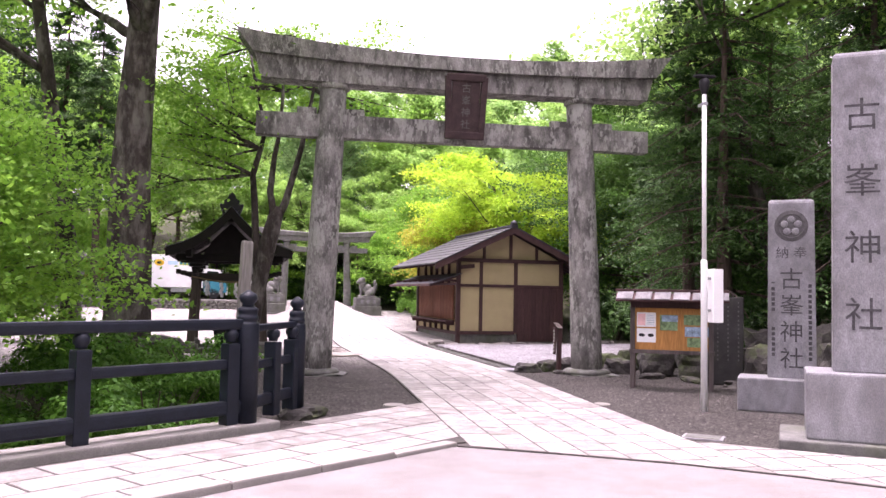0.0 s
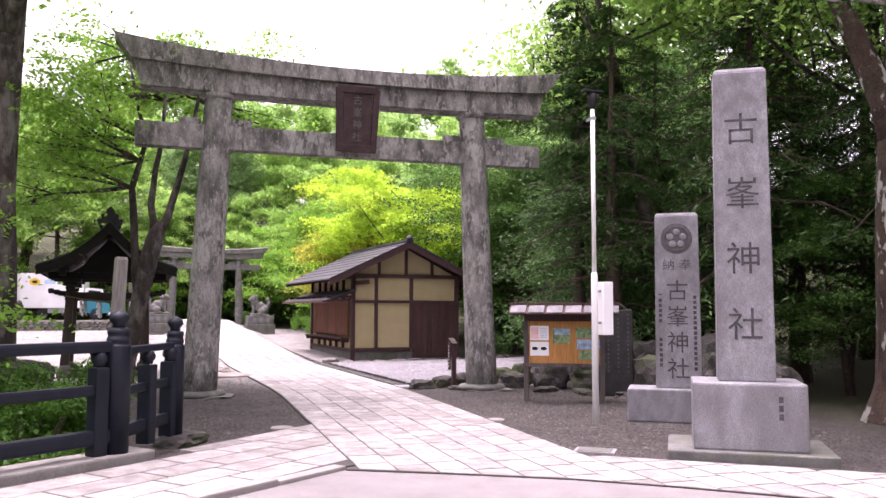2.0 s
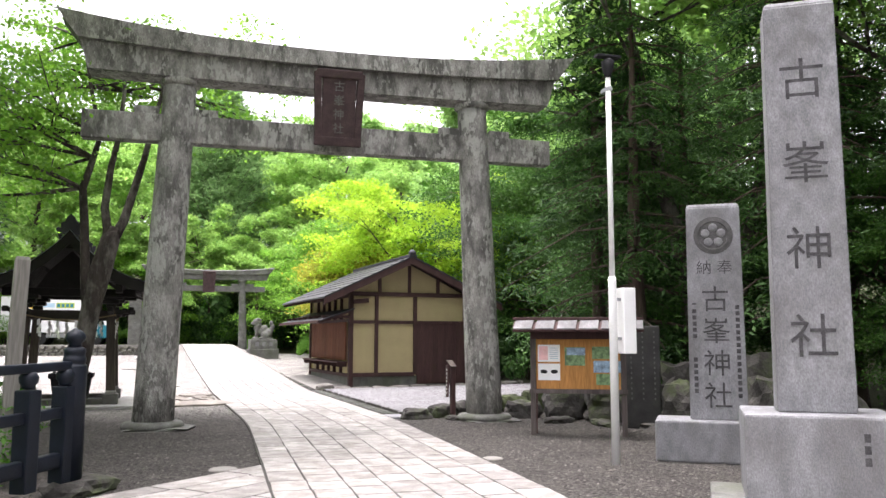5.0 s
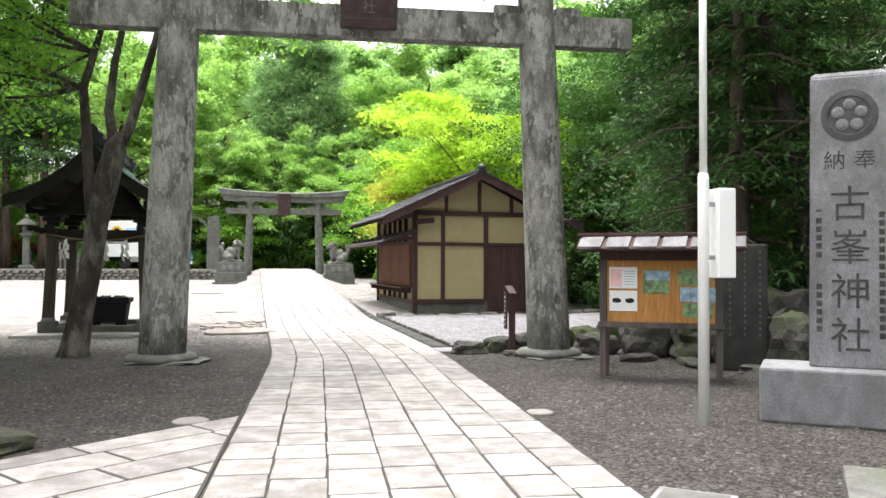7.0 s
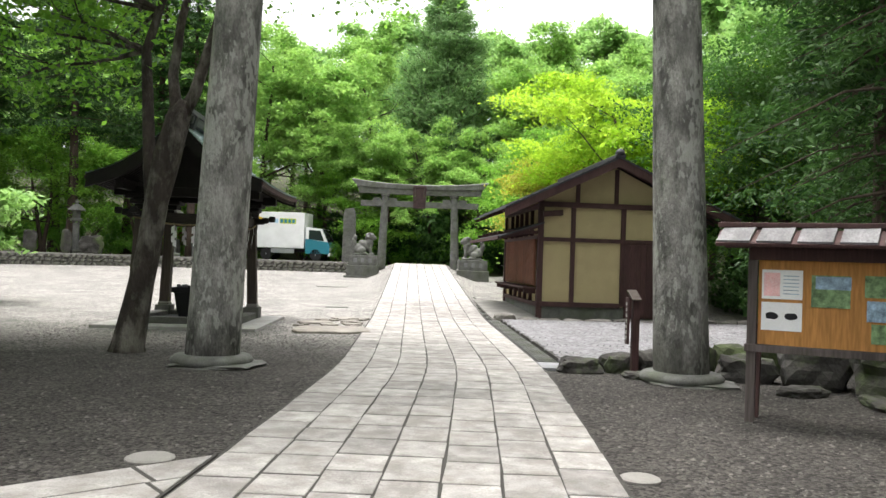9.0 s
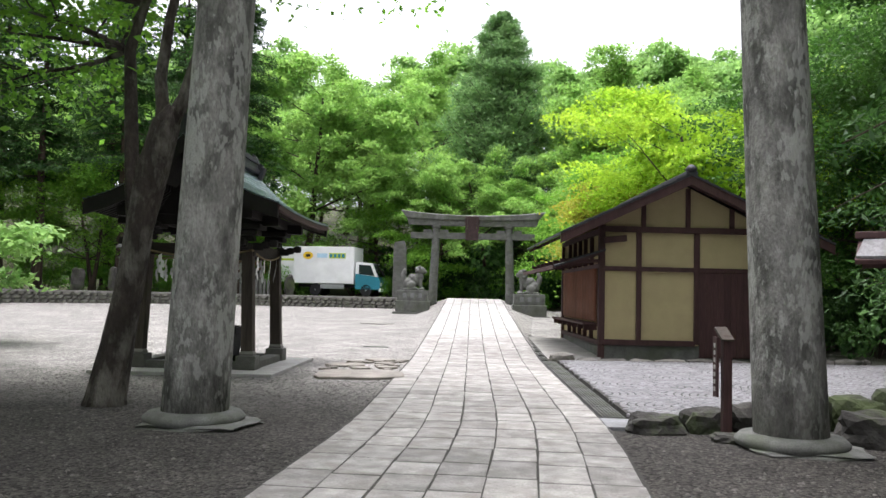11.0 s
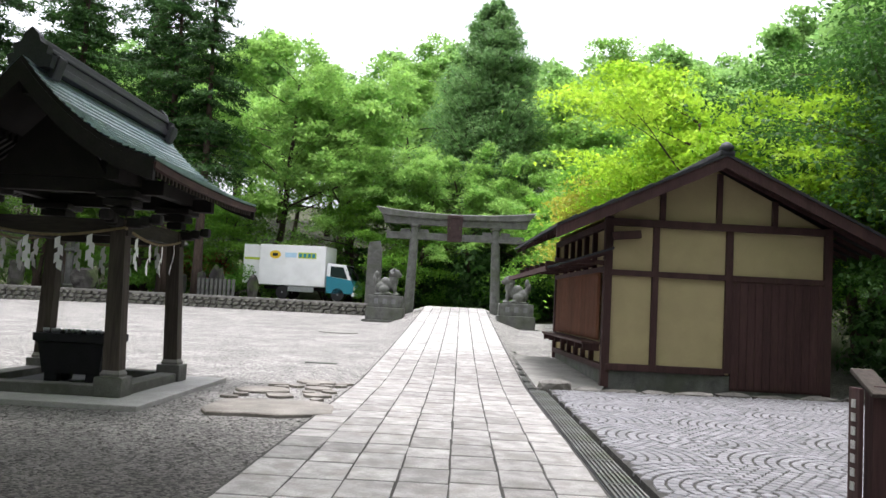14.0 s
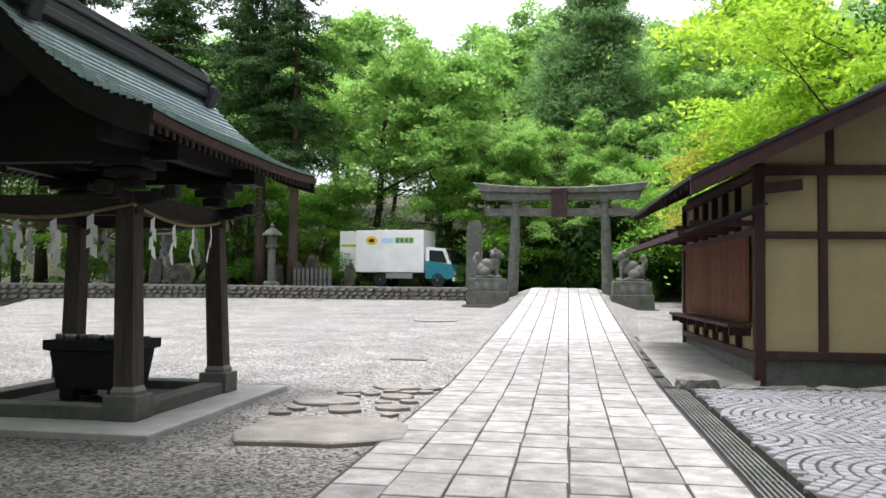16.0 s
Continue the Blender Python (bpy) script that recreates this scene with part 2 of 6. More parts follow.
glass = bpy.data.materials.new("cab_glass")
glass.use_nodes = True
gb = glass.node_tree.nodes["Principled BSDF"]
gb.inputs["Base Color"].default_value, gb.inputs["Roughness"].default_value = (0.02, 0.03, 0.03, 1), 0.05
M["glass"] = glass
M["leaf_maple"] = leaf_material("fresh_maple_leaf", (0.1, 0.25, 0.03), (0.25, 0.47, 0.055), 0.58)
M["leaf_bright"] = leaf_material("yellow_green_leaf", (0.24, 0.44, 0.025), (0.52, 0.7, 0.065), 0.58)
M["leaf_gold"] = leaf_material("golden_green_leaf", (0.25, 0.3, 0.03), (0.45, 0.42, 0.06), 0.5)
M["leaf_wood"] = leaf_material("woodland_leaf", (0.15, 0.315, 0.065), (0.39, 0.6, 0.145), 0.55)
M["leaf_dark"] = leaf_material("dark_fir_needle", (0.012, 0.042, 0.013), (0.085, 0.18, 0.04), 0.42)
M["leaf_deep"] = leaf_material("deep_shade_leaf", (0.025, 0.075, 0.014), (0.085, 0.19, 0.03), 0.45)
M["leaf_shrub"] = leaf_material("clipped_shrub_leaf", (0.07, 0.2, 0.028), (0.2, 0.39, 0.05), 0.5)
M["leaf_cedar"] = leaf_material("cypress_needle", (0.12, 0.24, 0.085), (0.25, 0.42, 0.14), 0.5)
M["leaf_bush"] = leaf_material("bush_leaf", (0.03, 0.11, 0.012), (0.1, 0.24, 0.025))
M["leaf_far"] = leaf_material("hillside_leaf", (0.155, 0.31, 0.085), (0.38, 0.58, 0.18), 0.52)
M["leaf_red"] = leaf_material("red_maple_leaf", (0.25, 0.05, 0.03), (0.4, 0.1, 0.05))


# ---- mesh tools ----
def part(name, bm, mat, parent=None, label="", smooth=False):
    """Links a bmesh as one mesh object, under a thing or a part."""
    me = bpy.data.meshes.new(name)
    if smooth:
        for f in bm.faces:
            f.smooth = True
    bm.to_mesh(me)
    bm.free()
    if mat:
        me.materials.append(M[mat])
    ob = new(name, me)
    if parent:
        ob.parent = parent
    if label:
        ob["label"] = label
    return ob


def thing(name, m, label, category, group="", kind=""):
    ob = new(name)
    ob.matrix_basis = m
    return tagged(ob, label, category, group, kind)


def box(sx, sy, sz, x=0, y=0, z=0, rx=0, ry=0, rz=0, bevel=0.0, bm=None):
    """A box whose base centre is at x, y, z."""
    bm = bm or bmesh.new()
    r = bmesh.ops.create_cube(bm, size=1)
    bmesh.ops.scale(bm, vec=(sx, sy, sz), verts=r["verts"])
    if bevel:
        ed = list({e for v in r["verts"] for e in v.link_edges})
        r2 = bmesh.ops.bevel(bm, geom=ed, offset=bevel, segments=2, affect='EDGES', profile=0.6)
        vs = list({v for f in r2["faces"] for v in f.verts} | {v for v in r["verts"] if v.is_valid})
    else:
        vs = r["verts"]
    bmesh.ops.transform(bm, matrix=pose(x, y, z, rx, ry, rz) @ Matrix.Translation((0, 0, sz / 2)), verts=vs)
    return bm


def lathe(profile, seg=24, bm=None, at=(0, 0, 0)):
    """A turned shape from (radius, height) pairs."""
    bm = bm or bmesh.new()
    rings = []
    for r, z in profile:
        rings.append([bm.verts.new((at[0] + r * math.cos(2 * math.pi * i / seg), at[1] + r * math.sin(2 * math.pi * i / seg), at[2] + z)) for i in range(seg)])
    for a, b in zip(rings, rings[1:]):
        for i in range(seg):
            bm.faces.new((a[i], a[(i + 1) % seg], b[(i + 1) % seg], b[i]))
    bm.faces.new(rings[0][::-1])
    bm.faces.new(rings[-1])
    return bm


def tube(points, radii, seg=8, bm=None, rough=0.0):
    """A tapered limb along points."""
    bm = bm or bmesh.new()
    pts = [Vector(p) for p in points]
    rings = []
    for i, p in enumerate(pts):
        d = (pts[min(i + 1, len(pts) - 1)] - pts[max(i - 1, 0)]).normalized()
        u = d.orthogonal().normalized() if abs(d.z) < 0.9 else Vector((1, 0, 0)).cross(d).normalized()
        v = d.cross(u)
        ring = []
        for k in range(seg):
            a = 2 * math.pi * k / seg
            r = radii[i] * (1 + (random.uniform(-rough, rough) if rough else 0))
            ring.append(bm.verts.new(p + r * (math.cos(a) * u + math.sin(a) * v)))
        rings.append(ring)
    for a, b in zip(rings, rings[1:]):
        for k in range(seg):
            bm.faces.new((a[k], a[(k + 1) % seg], b[(k + 1) % seg], b[k]))
    bm.faces.new(rings[0][::-1])
    bm.faces.new(rings[-1])
    return bm


def prism(outline, z0, z1, bm=None):
    """A flat plate with the given plan outline."""
    bm = bm or bmesh.new()
    lo = [bm.verts.new((x, y, z0)) for x, y in outline]
    hi = [bm.verts.new((x, y, z1)) for x, y in outline]
    n = len(lo)
    for i in range(n):
        bm.faces.new((lo[i], lo[(i + 1) % n], hi[(i + 1) % n], hi[i]))
    bm.faces.new(hi)
    bm.faces.new(lo[::-1])
    bmesh.ops.recalc_face_normals(bm, faces=bm.faces)
    return bm


def sweep(sections, bm=None):
    """Joins rings of equal length into one closed body."""
    bm = bm or bmesh.new()
    rings = [[bm.verts.new(p) for p in s] for s in sections]
    k = len(rings[0])
    for a, b in zip(rings, rings[1:]):
        for i in range(k):
            bm.faces.new((a[i], a[(i + 1) % k], b[(i + 1) % k], b[i]))
    bm.faces.new(rings[0][::-1])
    bm.faces.new(rings[-1])
    bmesh.ops.recalc_face_normals(bm, faces=bm.faces)
    return bm


def rough_stone(sx, sy, sz, seed, sub=2, bm=None, at=(0, 0, 0), turn=0.0):
    """An uneven boulder with its base at the given place."""
    bm = bm or bmesh.new()
    r = bmesh.ops.create_icosphere(bm, subdivisions=sub, radius=1)
    rot = Matrix.Rotation(turn, 3, 'Z')
    for v in r["verts"]:
        q = v.co.copy()
        m = max(abs(q.x), abs(q.y), abs(q.z))
        q = q.lerp(q / m * 0.85, 0.55)
        q *= 1 + 0.28 * noise.noise(q * 1.3 + Vector((seed * 7.1, seed * 3.7, 0))) + 0.16 * noise.noise(q * 3.5 + Vector((0, seed * 5.3, 0))) + 0.06 * noise.noise(q * 9.0 + Vector((seed, 0, 0)))
        v.co = Vector(at) + rot @ Vector((q.x * sx / 2, q.y * sy / 2, q.z * sz / 2)) + Vector((0, 0, sz * 0.42))
    return bm


def rise(y):
    """The courtyard's gentle climb towards the far gate."""
    return 0.0 if y < 9 else min((y - 9) * 0.0263, 0.62)


# ---- the lie of the land ----
def smooth(a, b, x):
    k = max(0.0, min(1.0, (x - a) / (b - a)))
    return k * k * (3 - 2 * k)


def land(x, y):
    z = rise(y)
    if y > 35:
        z += 0.16 * (min(y, 140) - 35) * smooth(35, 60, y)
    # the stream bed under the bridge
    side = -0.66 * (x + 1.05) + 0.75 * (y + 7.35)          # behind the bridge rail
    bank = -(x + 0.9) - 0.62 * (y + 6.0)                      # beyond the gravel's edge
    z -= 1.7 * smooth(0.0, 1.6, side) * smooth(0.2, 2.2, bank) * smooth(-40, -30, y)
    # wooded slope on the near side of the plaza
    z += 0.22 * max(0.0, min(x, 60) - 12.5) * smooth(12.5, 22, x)
    # wooded rise beyond the upper terrace
    z += 0.1 * max(0.0, min(-x, 90) - 32) * smooth(32, 45, -x)
    if y > 20 or x < -20 or x > 16:
        z += 0.25 * noise.noise((x * 0.08, y * 0.08, 0))* smooth(0, 10, max(y - 36, -x - 28, x - 14))
    return z


# ground: one sheet to the horizon, finer near the walk
xs = np.unique(np.concatenate([np.linspace(-900, -60, 12), np.linspace(-60, -14, 30), np.linspace(-14, 14, 90), np.linspace(14, 60, 30), np.linspace(60, 900, 12)]))
ys = np.unique(np.concatenate([np.linspace(-900, -40, 10), np.linspace(-40, -14, 18), np.linspace(-14, 12, 84), np.linspace(12, 60, 40), np.linspace(60, 160, 20), np.linspace(160, 1500, 10)]))
gv = [(x, y, land(x, y)) for y in ys for x in xs]
nx = len(xs)
gf = [(j * nx + i, j * nx + i + 1, (j + 1) * nx + i + 1, (j + 1) * nx + i) for j in range(len(ys) - 1) for i in range(nx - 1)]
gme = bpy.data.meshes.new("ground")
gme.from_pydata(gv, [], gf)
ground = new("ground", gme)
tagged(ground, "grey-brown gravel ground with soil under the trees", "ground", kind="structure")


def gravel_material():
    m = bpy.data.materials.new("grey_brown_gravel")
    m.use_nodes = True
    n, l = m.node_tree.nodes, m.node_tree.links
    b = n["Principled BSDF"]
    b.inputs["Roughness"].default_value, b.inputs["Specular IOR Level"].default_value = 0.95, 0.2
    co = n.new("ShaderNodeTexCoord")
    vo = n.new("ShaderNodeTexVoronoi")
    vo.inputs["Scale"].default_value = 38
    l.new(co.outputs["Object"], vo.inputs["Vector"])
    pat = n.new("ShaderNodeTexNoise")
    pat.inputs["Scale"].default_value, pat.inputs["Detail"].default_value = 1.1, 9
    l.new(co.outputs["Object"], pat.inputs["Vector"])
    # soil-mixed gravel by the gate has tree shade in its colour; courtyard is paler
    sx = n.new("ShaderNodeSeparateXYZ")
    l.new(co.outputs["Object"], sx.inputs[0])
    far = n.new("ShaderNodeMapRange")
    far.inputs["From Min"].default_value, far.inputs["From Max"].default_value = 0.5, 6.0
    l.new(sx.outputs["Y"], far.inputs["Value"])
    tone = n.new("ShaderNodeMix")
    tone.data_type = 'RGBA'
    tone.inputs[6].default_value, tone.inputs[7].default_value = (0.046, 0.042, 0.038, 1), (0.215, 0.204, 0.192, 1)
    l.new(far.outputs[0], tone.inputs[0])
    patch = n.new("ShaderNodeMapRange")
    patch.inputs["From Min"].default_value, patch.inputs["From Max"].default_value = 0.35, 0.65
    patch.inputs["To Min"].default_value, patch.inputs["To Max"].default_value = 0.8, 1.12
    l.new(pat.outputs["Fac"], patch.inputs["Value"])
    peb = n.new("ShaderNodeSeparateColor")
    l.new(vo.outputs["Color"], peb.inputs[0])
    pr = n.new("ShaderNodeMapRange")
    pr.inputs["To Min"].default_value, pr.inputs["To Max"].default_value = 0.25, 1.8
    l.new(peb.outputs[0], pr.inputs["Value"])
    mu = n.new("ShaderNodeMath")
    mu.operation = 'MULTIPLY'
    l.new(patch.outputs[0], mu.inputs[0])
    l.new(pr.outputs[0], mu.inputs[1])
    hv = n.new("ShaderNodeHueSaturation")
    l.new(tone.outputs[2], hv.inputs["Color"])
    l.new(mu.outputs[0], hv.inputs["Value"])
    # leaf litter and moss on the wooded slopes
    wood = n.new("ShaderNodeMapRange")
    wood.inputs["From Min"].default_value, wood.inputs["From Max"].default_value = 34.5, 37.0
    l.new(sx.outputs["Y"], wood.inputs["Value"])
    low = n.new("ShaderNodeMapRange")
    low.inputs["From Min"].default_value, low.inputs["From Max"].default_value = -0.25, -0.7
    l.new(sx.outputs["Z"], low.inputs["Value"])
    east = n.new("ShaderNodeMapRange")
    east.inputs["From Min"].default_value, east.inputs["From Max"].default_value = 9.0, 12.5
    l.new(sx.outputs["X"], east.inputs["Value"])
    m1, m2 = n.new("ShaderNodeMath"), n.new("ShaderNodeMath")
    m1.operation = m2.operation = 'MAXIMUM'
    l.new(wood.outputs[0], m1.inputs[0])
    l.new(low.outputs[0], m1.inputs[1])
    l.new(m1.outputs[0], m2.inputs[0])
    l.new(east.outputs[0], m2.inputs[1])
    soil = n.new("ShaderNodeMix")
    soil.data_type = 'RGBA'
    soil.inputs[7].default_value = (0.045, 0.05, 0.022, 1)
    l.new(m2.outputs[0], soil.inputs[0])
    l.new(hv.outputs[0], soil.inputs[6])
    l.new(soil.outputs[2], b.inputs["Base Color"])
    bp = n.new("ShaderNodeBump")
    bp.inputs["Strength"].default_value, bp.inputs["Distance"].default_value = 0.9, 0.02
    l.new(vo.outputs["Distance"], bp.inputs["Height"])
    bp.invert = True
    l.new(bp.outputs[0], b.inputs["Normal"])
    return m


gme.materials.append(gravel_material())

# asphalt road, with its worn edge along the paving
ROAD_EDGE = [(-40, -42.0), (-6.0, -14.35), (-0.9, -10.12), (-0.28, -9.6), (1.37, -8.3), (1.7, -8.42), (2.58, -8.9), (3.66, -9.5), (4.52, -10.15), (5.5, -11.0), (40, -40)]
road = part("road", prism([(-40, -80), (40, -80)] + ROAD_EDGE[::-1], -0.2, 0.012), "asphalt")
tagged(road, "worn grey asphalt road before the gate", "road", kind="structure")


# ---- stone gates ----
def torii(name, m, half, r0, r1, lean, h, nuki_z, nuki_h, reach, over, rings, label, mat="granite_torii"):
    t = thing(name, m, label, "shrine gate", "stone shrine gates")
    for s in (-1, 1):
        segs = 10
        pts = [(s * (half - lean * k / segs), 0, 0.06 + (h - 0.06) * k / segs) for k in range(segs + 1)]
        part("pillar", tube(pts, [r0 + (r1 - r0) * k / segs for k in range(segs + 1)], 32), mat, t, smooth=True)
        if rings:
            part("base_ring", lathe([(0.46, 0), (0.52, 0.03), (0.53, 0.08), (0.48, 0.13), (0.3, 0.15)], 32, at=(s * half, 0, 0)), "granite_dark", t, smooth=True)
            part("base_slab", rough_stone(1.25, 1.05, 0.1, 3 + s, 3, at=(s * half + 0.1, -0.05, -0.03)), "granite_dark", t)
        part("collar", lathe([(r1 + 0.02, 0), (r1 + 0.06, 0.03), (r1 + 0.06, 0.1), (r1 + 0.01, 0.14)], 28, at=(s * (half - lean), 0, h - 0.12)), mat, t, smooth=True)
        for q in (-1, 1):
            w = 0.42
            xm = s * (half - lean * nuki_z / h) + q * (r1 + w / 2 + 0.02)
            part("wedge", box(w, 0.16, 0.16, xm, 0, nuki_z + nuki_h - 0.01, bevel=0.015), mat, t)
    part("tie_beam", box(2 * reach, 0.3, nuki_h, 0, 0, nuki_z, bevel=0.02), mat, t)
    # curved double lintel: a lower and an upper beam, both rising to the ends
    n = 24
    k = h / 6.2

    def beam(len_lo, len_hi, z_lo, z_hi, up_lo, up_hi, depth):
        secs = []
        for i in range(n + 1):
            a = -1 + 2 * i / n
            lo, hi = a * len_lo, a * len_hi
            zl, zh = z_lo + up_lo * abs(a) ** 2.2, z_hi + up_hi * abs(a) ** 2.2
            secs.append([(lo, -depth / 2, zl), (lo, depth / 2, zl), (hi, depth / 2, zh), (hi, -depth / 2, zh)])
        return sweep(secs)
    part("lower_lintel", beam(over * 0.89, over * 0.92, h - 0.01, h + 0.4 * k, 0.05 * k, 0.14 * k, 0.56 * k), mat, t)
    secs = []
    for i in range(n + 1):
        a = -1 + 2 * i / n
        lo, hi = a * over * 0.925, a * over
        zl, zh = h + 0.402 * k + 0.14 * k * abs(a) ** 2.2, h + 0.7 * k + 0.33 * k * abs(a) ** 2.2
        d = 0.42 * k
        secs.append([(lo, -d, zl), (lo, d, zl), (hi, d, zh), (hi, 0, zh + 0.09 * k), (hi, -d, zh)])
    part("upper_lintel", sweep(secs), mat, t)
    return t


gate = torii("torii_gate", pose(3.03, 0, 0), 3.03, 0.35, 0.285, 0.25, 6.22, 5.06, 0.5, 4.4, 4.85, True,
             "large weathered grey granite shrine gate over the path")


def strokes(bm, marks, w, h, depth, thick):
    """Brush strokes: lines between points of a unit square, laid on the face y = 0."""
    for (x0, z0, x1, z1) in marks:
        a, b = Vector((x0 * w, 0, z0 * h)), Vector((x1 * w, 0, z1 * h))
        d = b - a
        ln = d.length
        ang = math.degrees(math.atan2(d.z, d.x))
        mid = (a + b) / 2
        r = bmesh.ops.create_cube(bm, size=1)
        bmesh.ops.scale(bm, vec=(ln + thick * 0.7, depth, thick), verts=r["verts"])
        bmesh.ops.transform(bm, matrix=pose(mid.x, 0, mid.z, 0, -ang, 0), verts=r["verts"])
    return bm


def letters(text, size, depth=0.004):
    """A line of text as a mesh, upright on the plane y = 0, centred."""
    cu = bpy.data.curves.new("letters", 'FONT')
    cu.body, cu.size, cu.extrude = text, size, depth
    cu.align_x, cu.align_y = 'CENTER', 'CENTER'
    ob = bpy.data.objects.new("letters", cu)
    scene.collection.objects.link(ob)
    dg = bpy.context.evaluated_depsgraph_get()
    me = bpy.data.meshes.new_from_object(ob.evaluated_get(dg))
    bm = bmesh.new()
    bm.from_mesh(me)
    bpy.data.objects.remove(ob)
    bpy.data.curves.remove(cu)
    bpy.data.meshes.remove(me)
    bmesh.ops.rotate(bm, cent=(0, 0, 0), matrix=Matrix.Rotation(radians(90), 3, 'X'), verts=bm.verts)
    return bm


def inscription(parent, text, x, y, z, size, step, mat="carved", gap=1.0):
    """Characters one below the other on a face."""
    for i, ch in enumerate(text):
        bm = letters(ch, size)
        bmesh.ops.scale(bm, vec=(1, 1, gap), verts=bm.verts)
        bmesh.ops.translate(bm, vec=(x, y, z - i * step), verts=bm.verts)
        part("character", bm, mat, parent)


def plaque(m, w, h, label, text=""):
    p = thing("name_plaque", m, label, "plaque")
    part("panel", box(w * 0.72, 0.06, h * 0.8, 0, 0.01, h * 0.1, bevel=0.01), "lichen", p)
    for s in (-1, 1):
        part("frame_side", box(w * 0.16, 0.1, h * 0.94, s * w * 0.42, 0, h * 0.03, 0, s * 2, 0, bevel=0.02), "lichen", p)
    part("frame_top", box(w, 0.12, h * 0.12, 0, 0, h * 0.89, bevel=0.03), "lichen", p)
    part("frame_foot", box(w * 1.02, 0.12, h * 0.12, 0, 0, 0, bevel=0.03), "lichen", p)
    if text:
        inscription(p, text, 0, -0.025, h * 0.78, h * 0.15, h * 0.185, "granite_dark")
    return p


plaque(pose(3.08, -0.36, 5.12, 8, 0, 0), 0.86, 1.4, "dark weathered wooden name plaque on the gate", "古峯神社")

# far gate, at the head of the path
GATE2 = (0.47, 31.0)
torii("torii_gate", pose(GATE2[0], GATE2[1], 0.62, 0, 0, 4.5), 1.9, 0.23, 0.18, 0.13, 4.15, 3.5, 0.3, 3.02, 3.5, False,
      "smaller weathered grey stone gate at the path's head", "granite_dark")
plaque(pose(GATE2[0], GATE2[1] - 0.35, 4.05, 8, 0, 4.5), 0.62, 1.15, "dark wooden name plaque on the far gate")


# ---- timber hut beside the path ----
HUT = pose(5.03, 10.05, 0, 0, 0, 7.0)
HW, HD = 3.88, 5.3
hut = thing("timber_hut", HUT, "small ochre-plastered timber hut with a dark gabled roof", "hut")
part("foundation", box(HW + 0.02, HD + 0.02, 0.385, HW / 2, HD / 2, 0.0, bevel=0.02), "granite_dark", hut, "grey stone plinth")
gable = [(0, 0.38), (HW, 0.38), (HW, 2.98), (1.82, 4.0), (0, 3.1)]
for y0, y1 in ((0.03, 0.13), (HD - 0.13, HD - 0.03)):
    part("gable_wall", sweep([[(x, y, z) for x, z in gable] for y in (y0, y1)]), "plaster", hut, "ochre plaster gable wall")
for x in (0.08, HW - 0.08):
    part("side_wall", box(0.1, HD - 0.28, 2.6, x, HD / 2, 0.38), "plaster", hut)
for x, w in ((0.0, 0.14), (0.83, 0.11), (2.13, 0.12), (HW, 0.14)):
    part("post", box(w, 0.14, 2.48 if 0 < x < HW else 2.98, x, 0.03, 0.08 if x in (0, HW) else 0.42, bevel=0.008), "timber_dark", hut)
    part("post", box(w, 0.14, 2.9, x, HD - 0.03, 0.08, bevel=0.008), "timber_dark", hut)
for z, h, d in ((0.38, 0.12, 0.15), (2.03, 0.1, 0.12), (2.9, 0.13, 0.17)):
    part("beam", box(HW + 0.1 if z > 2.5 else (2.08 if z < 1 else HW), d, h, HW / 2 if z > 1 else 1.04, 0.022, z, bevel=0.008), "timber_dark", hut)
for x, h in ((0.93, 0.57), (1.93, 0.88), (2.92, 0.44)):
    part("strut", box(0.1, 0.12, h, x, 0.03, 3.03, bevel=0.006), "timber_dark", hut)
# sliding door of upright boards
door = part("door", box(1.66, 0.05, 1.9, 3.01, -0.0, 0.13), "timber_dark", hut, "dark brown board sliding door")
for i in range(12):
    part("board", box(0.132, 0.02, 1.84, 2.255 + i * 0.1375, -0.035, 0.16, bevel=0.004), "timber_dark", door)
# counter side facing the path, with lattice shutters
part("shutter", box(0.03, HD - 0.8, 1.2, -0.05, HD / 2, 0.88), "timber_red", hut, "red-brown lattice shutter")
bm = bmesh.new()
for i in range(102):
    box(0.025, 0.02, 1.2, -0.075, 0.42 + i * 0.044, 0.88, bm=bm)
part("lattice", bm, "timber_red", hut)
part("counter_shelf", box(0.34, HD - 0.5, 0.05, -0.2, HD / 2, 0.8, bevel=0.008), "timber_dark", hut)
for y in (0.35, 1.1, 1.9, 2.65, 3.4, 4.2, 4.95):
    part("bracket", box(0.3, 0.05, 0.12, -0.18, y, 0.68, bevel=0.006), "timber_dark", hut)
for y in (1.1, 1.9, 2.65, 3.4, 4.2, HD - 0.05):
    part("side_post", box(0.1, 0.09, 0.42, -0.01, y, 0.38, bevel=0.006), "timber_dark", hut)
    part("side_post", box(0.1, 0.09, 0.75, -0.01, y, 2.1, bevel=0.006), "timber_dark", hut)
part("side_sill", box(0.13, HD, 0.1, -0.005, HD / 2, 0.372, bevel=0.006), "timber_dark", hut)
part("side_beam", box(0.12, HD, 0.1, -0.012, HD / 2, 2.08, bevel=0.006), "timber_dark", hut)
part("side_beam", box(0.12, HD + 0.1, 0.12, 0.0, HD / 2, 2.86, bevel=0.006), "timber_dark", hut)
# main roof: two slopes, with bargeboards and ridge
slopes = ((-1.02, 2.83, 1.82, 4.17), (1.82, 4.17, 4.95, 2.72))


def slab_between(x0, z0, x1, z1, y0, y1, t, bm=None):
    return sweep([[(x0, y, z0), (x1, y, z1), (x1, y, z1 - t), (x0, y, z0 - t)] for y in (y0, y1)], bm)


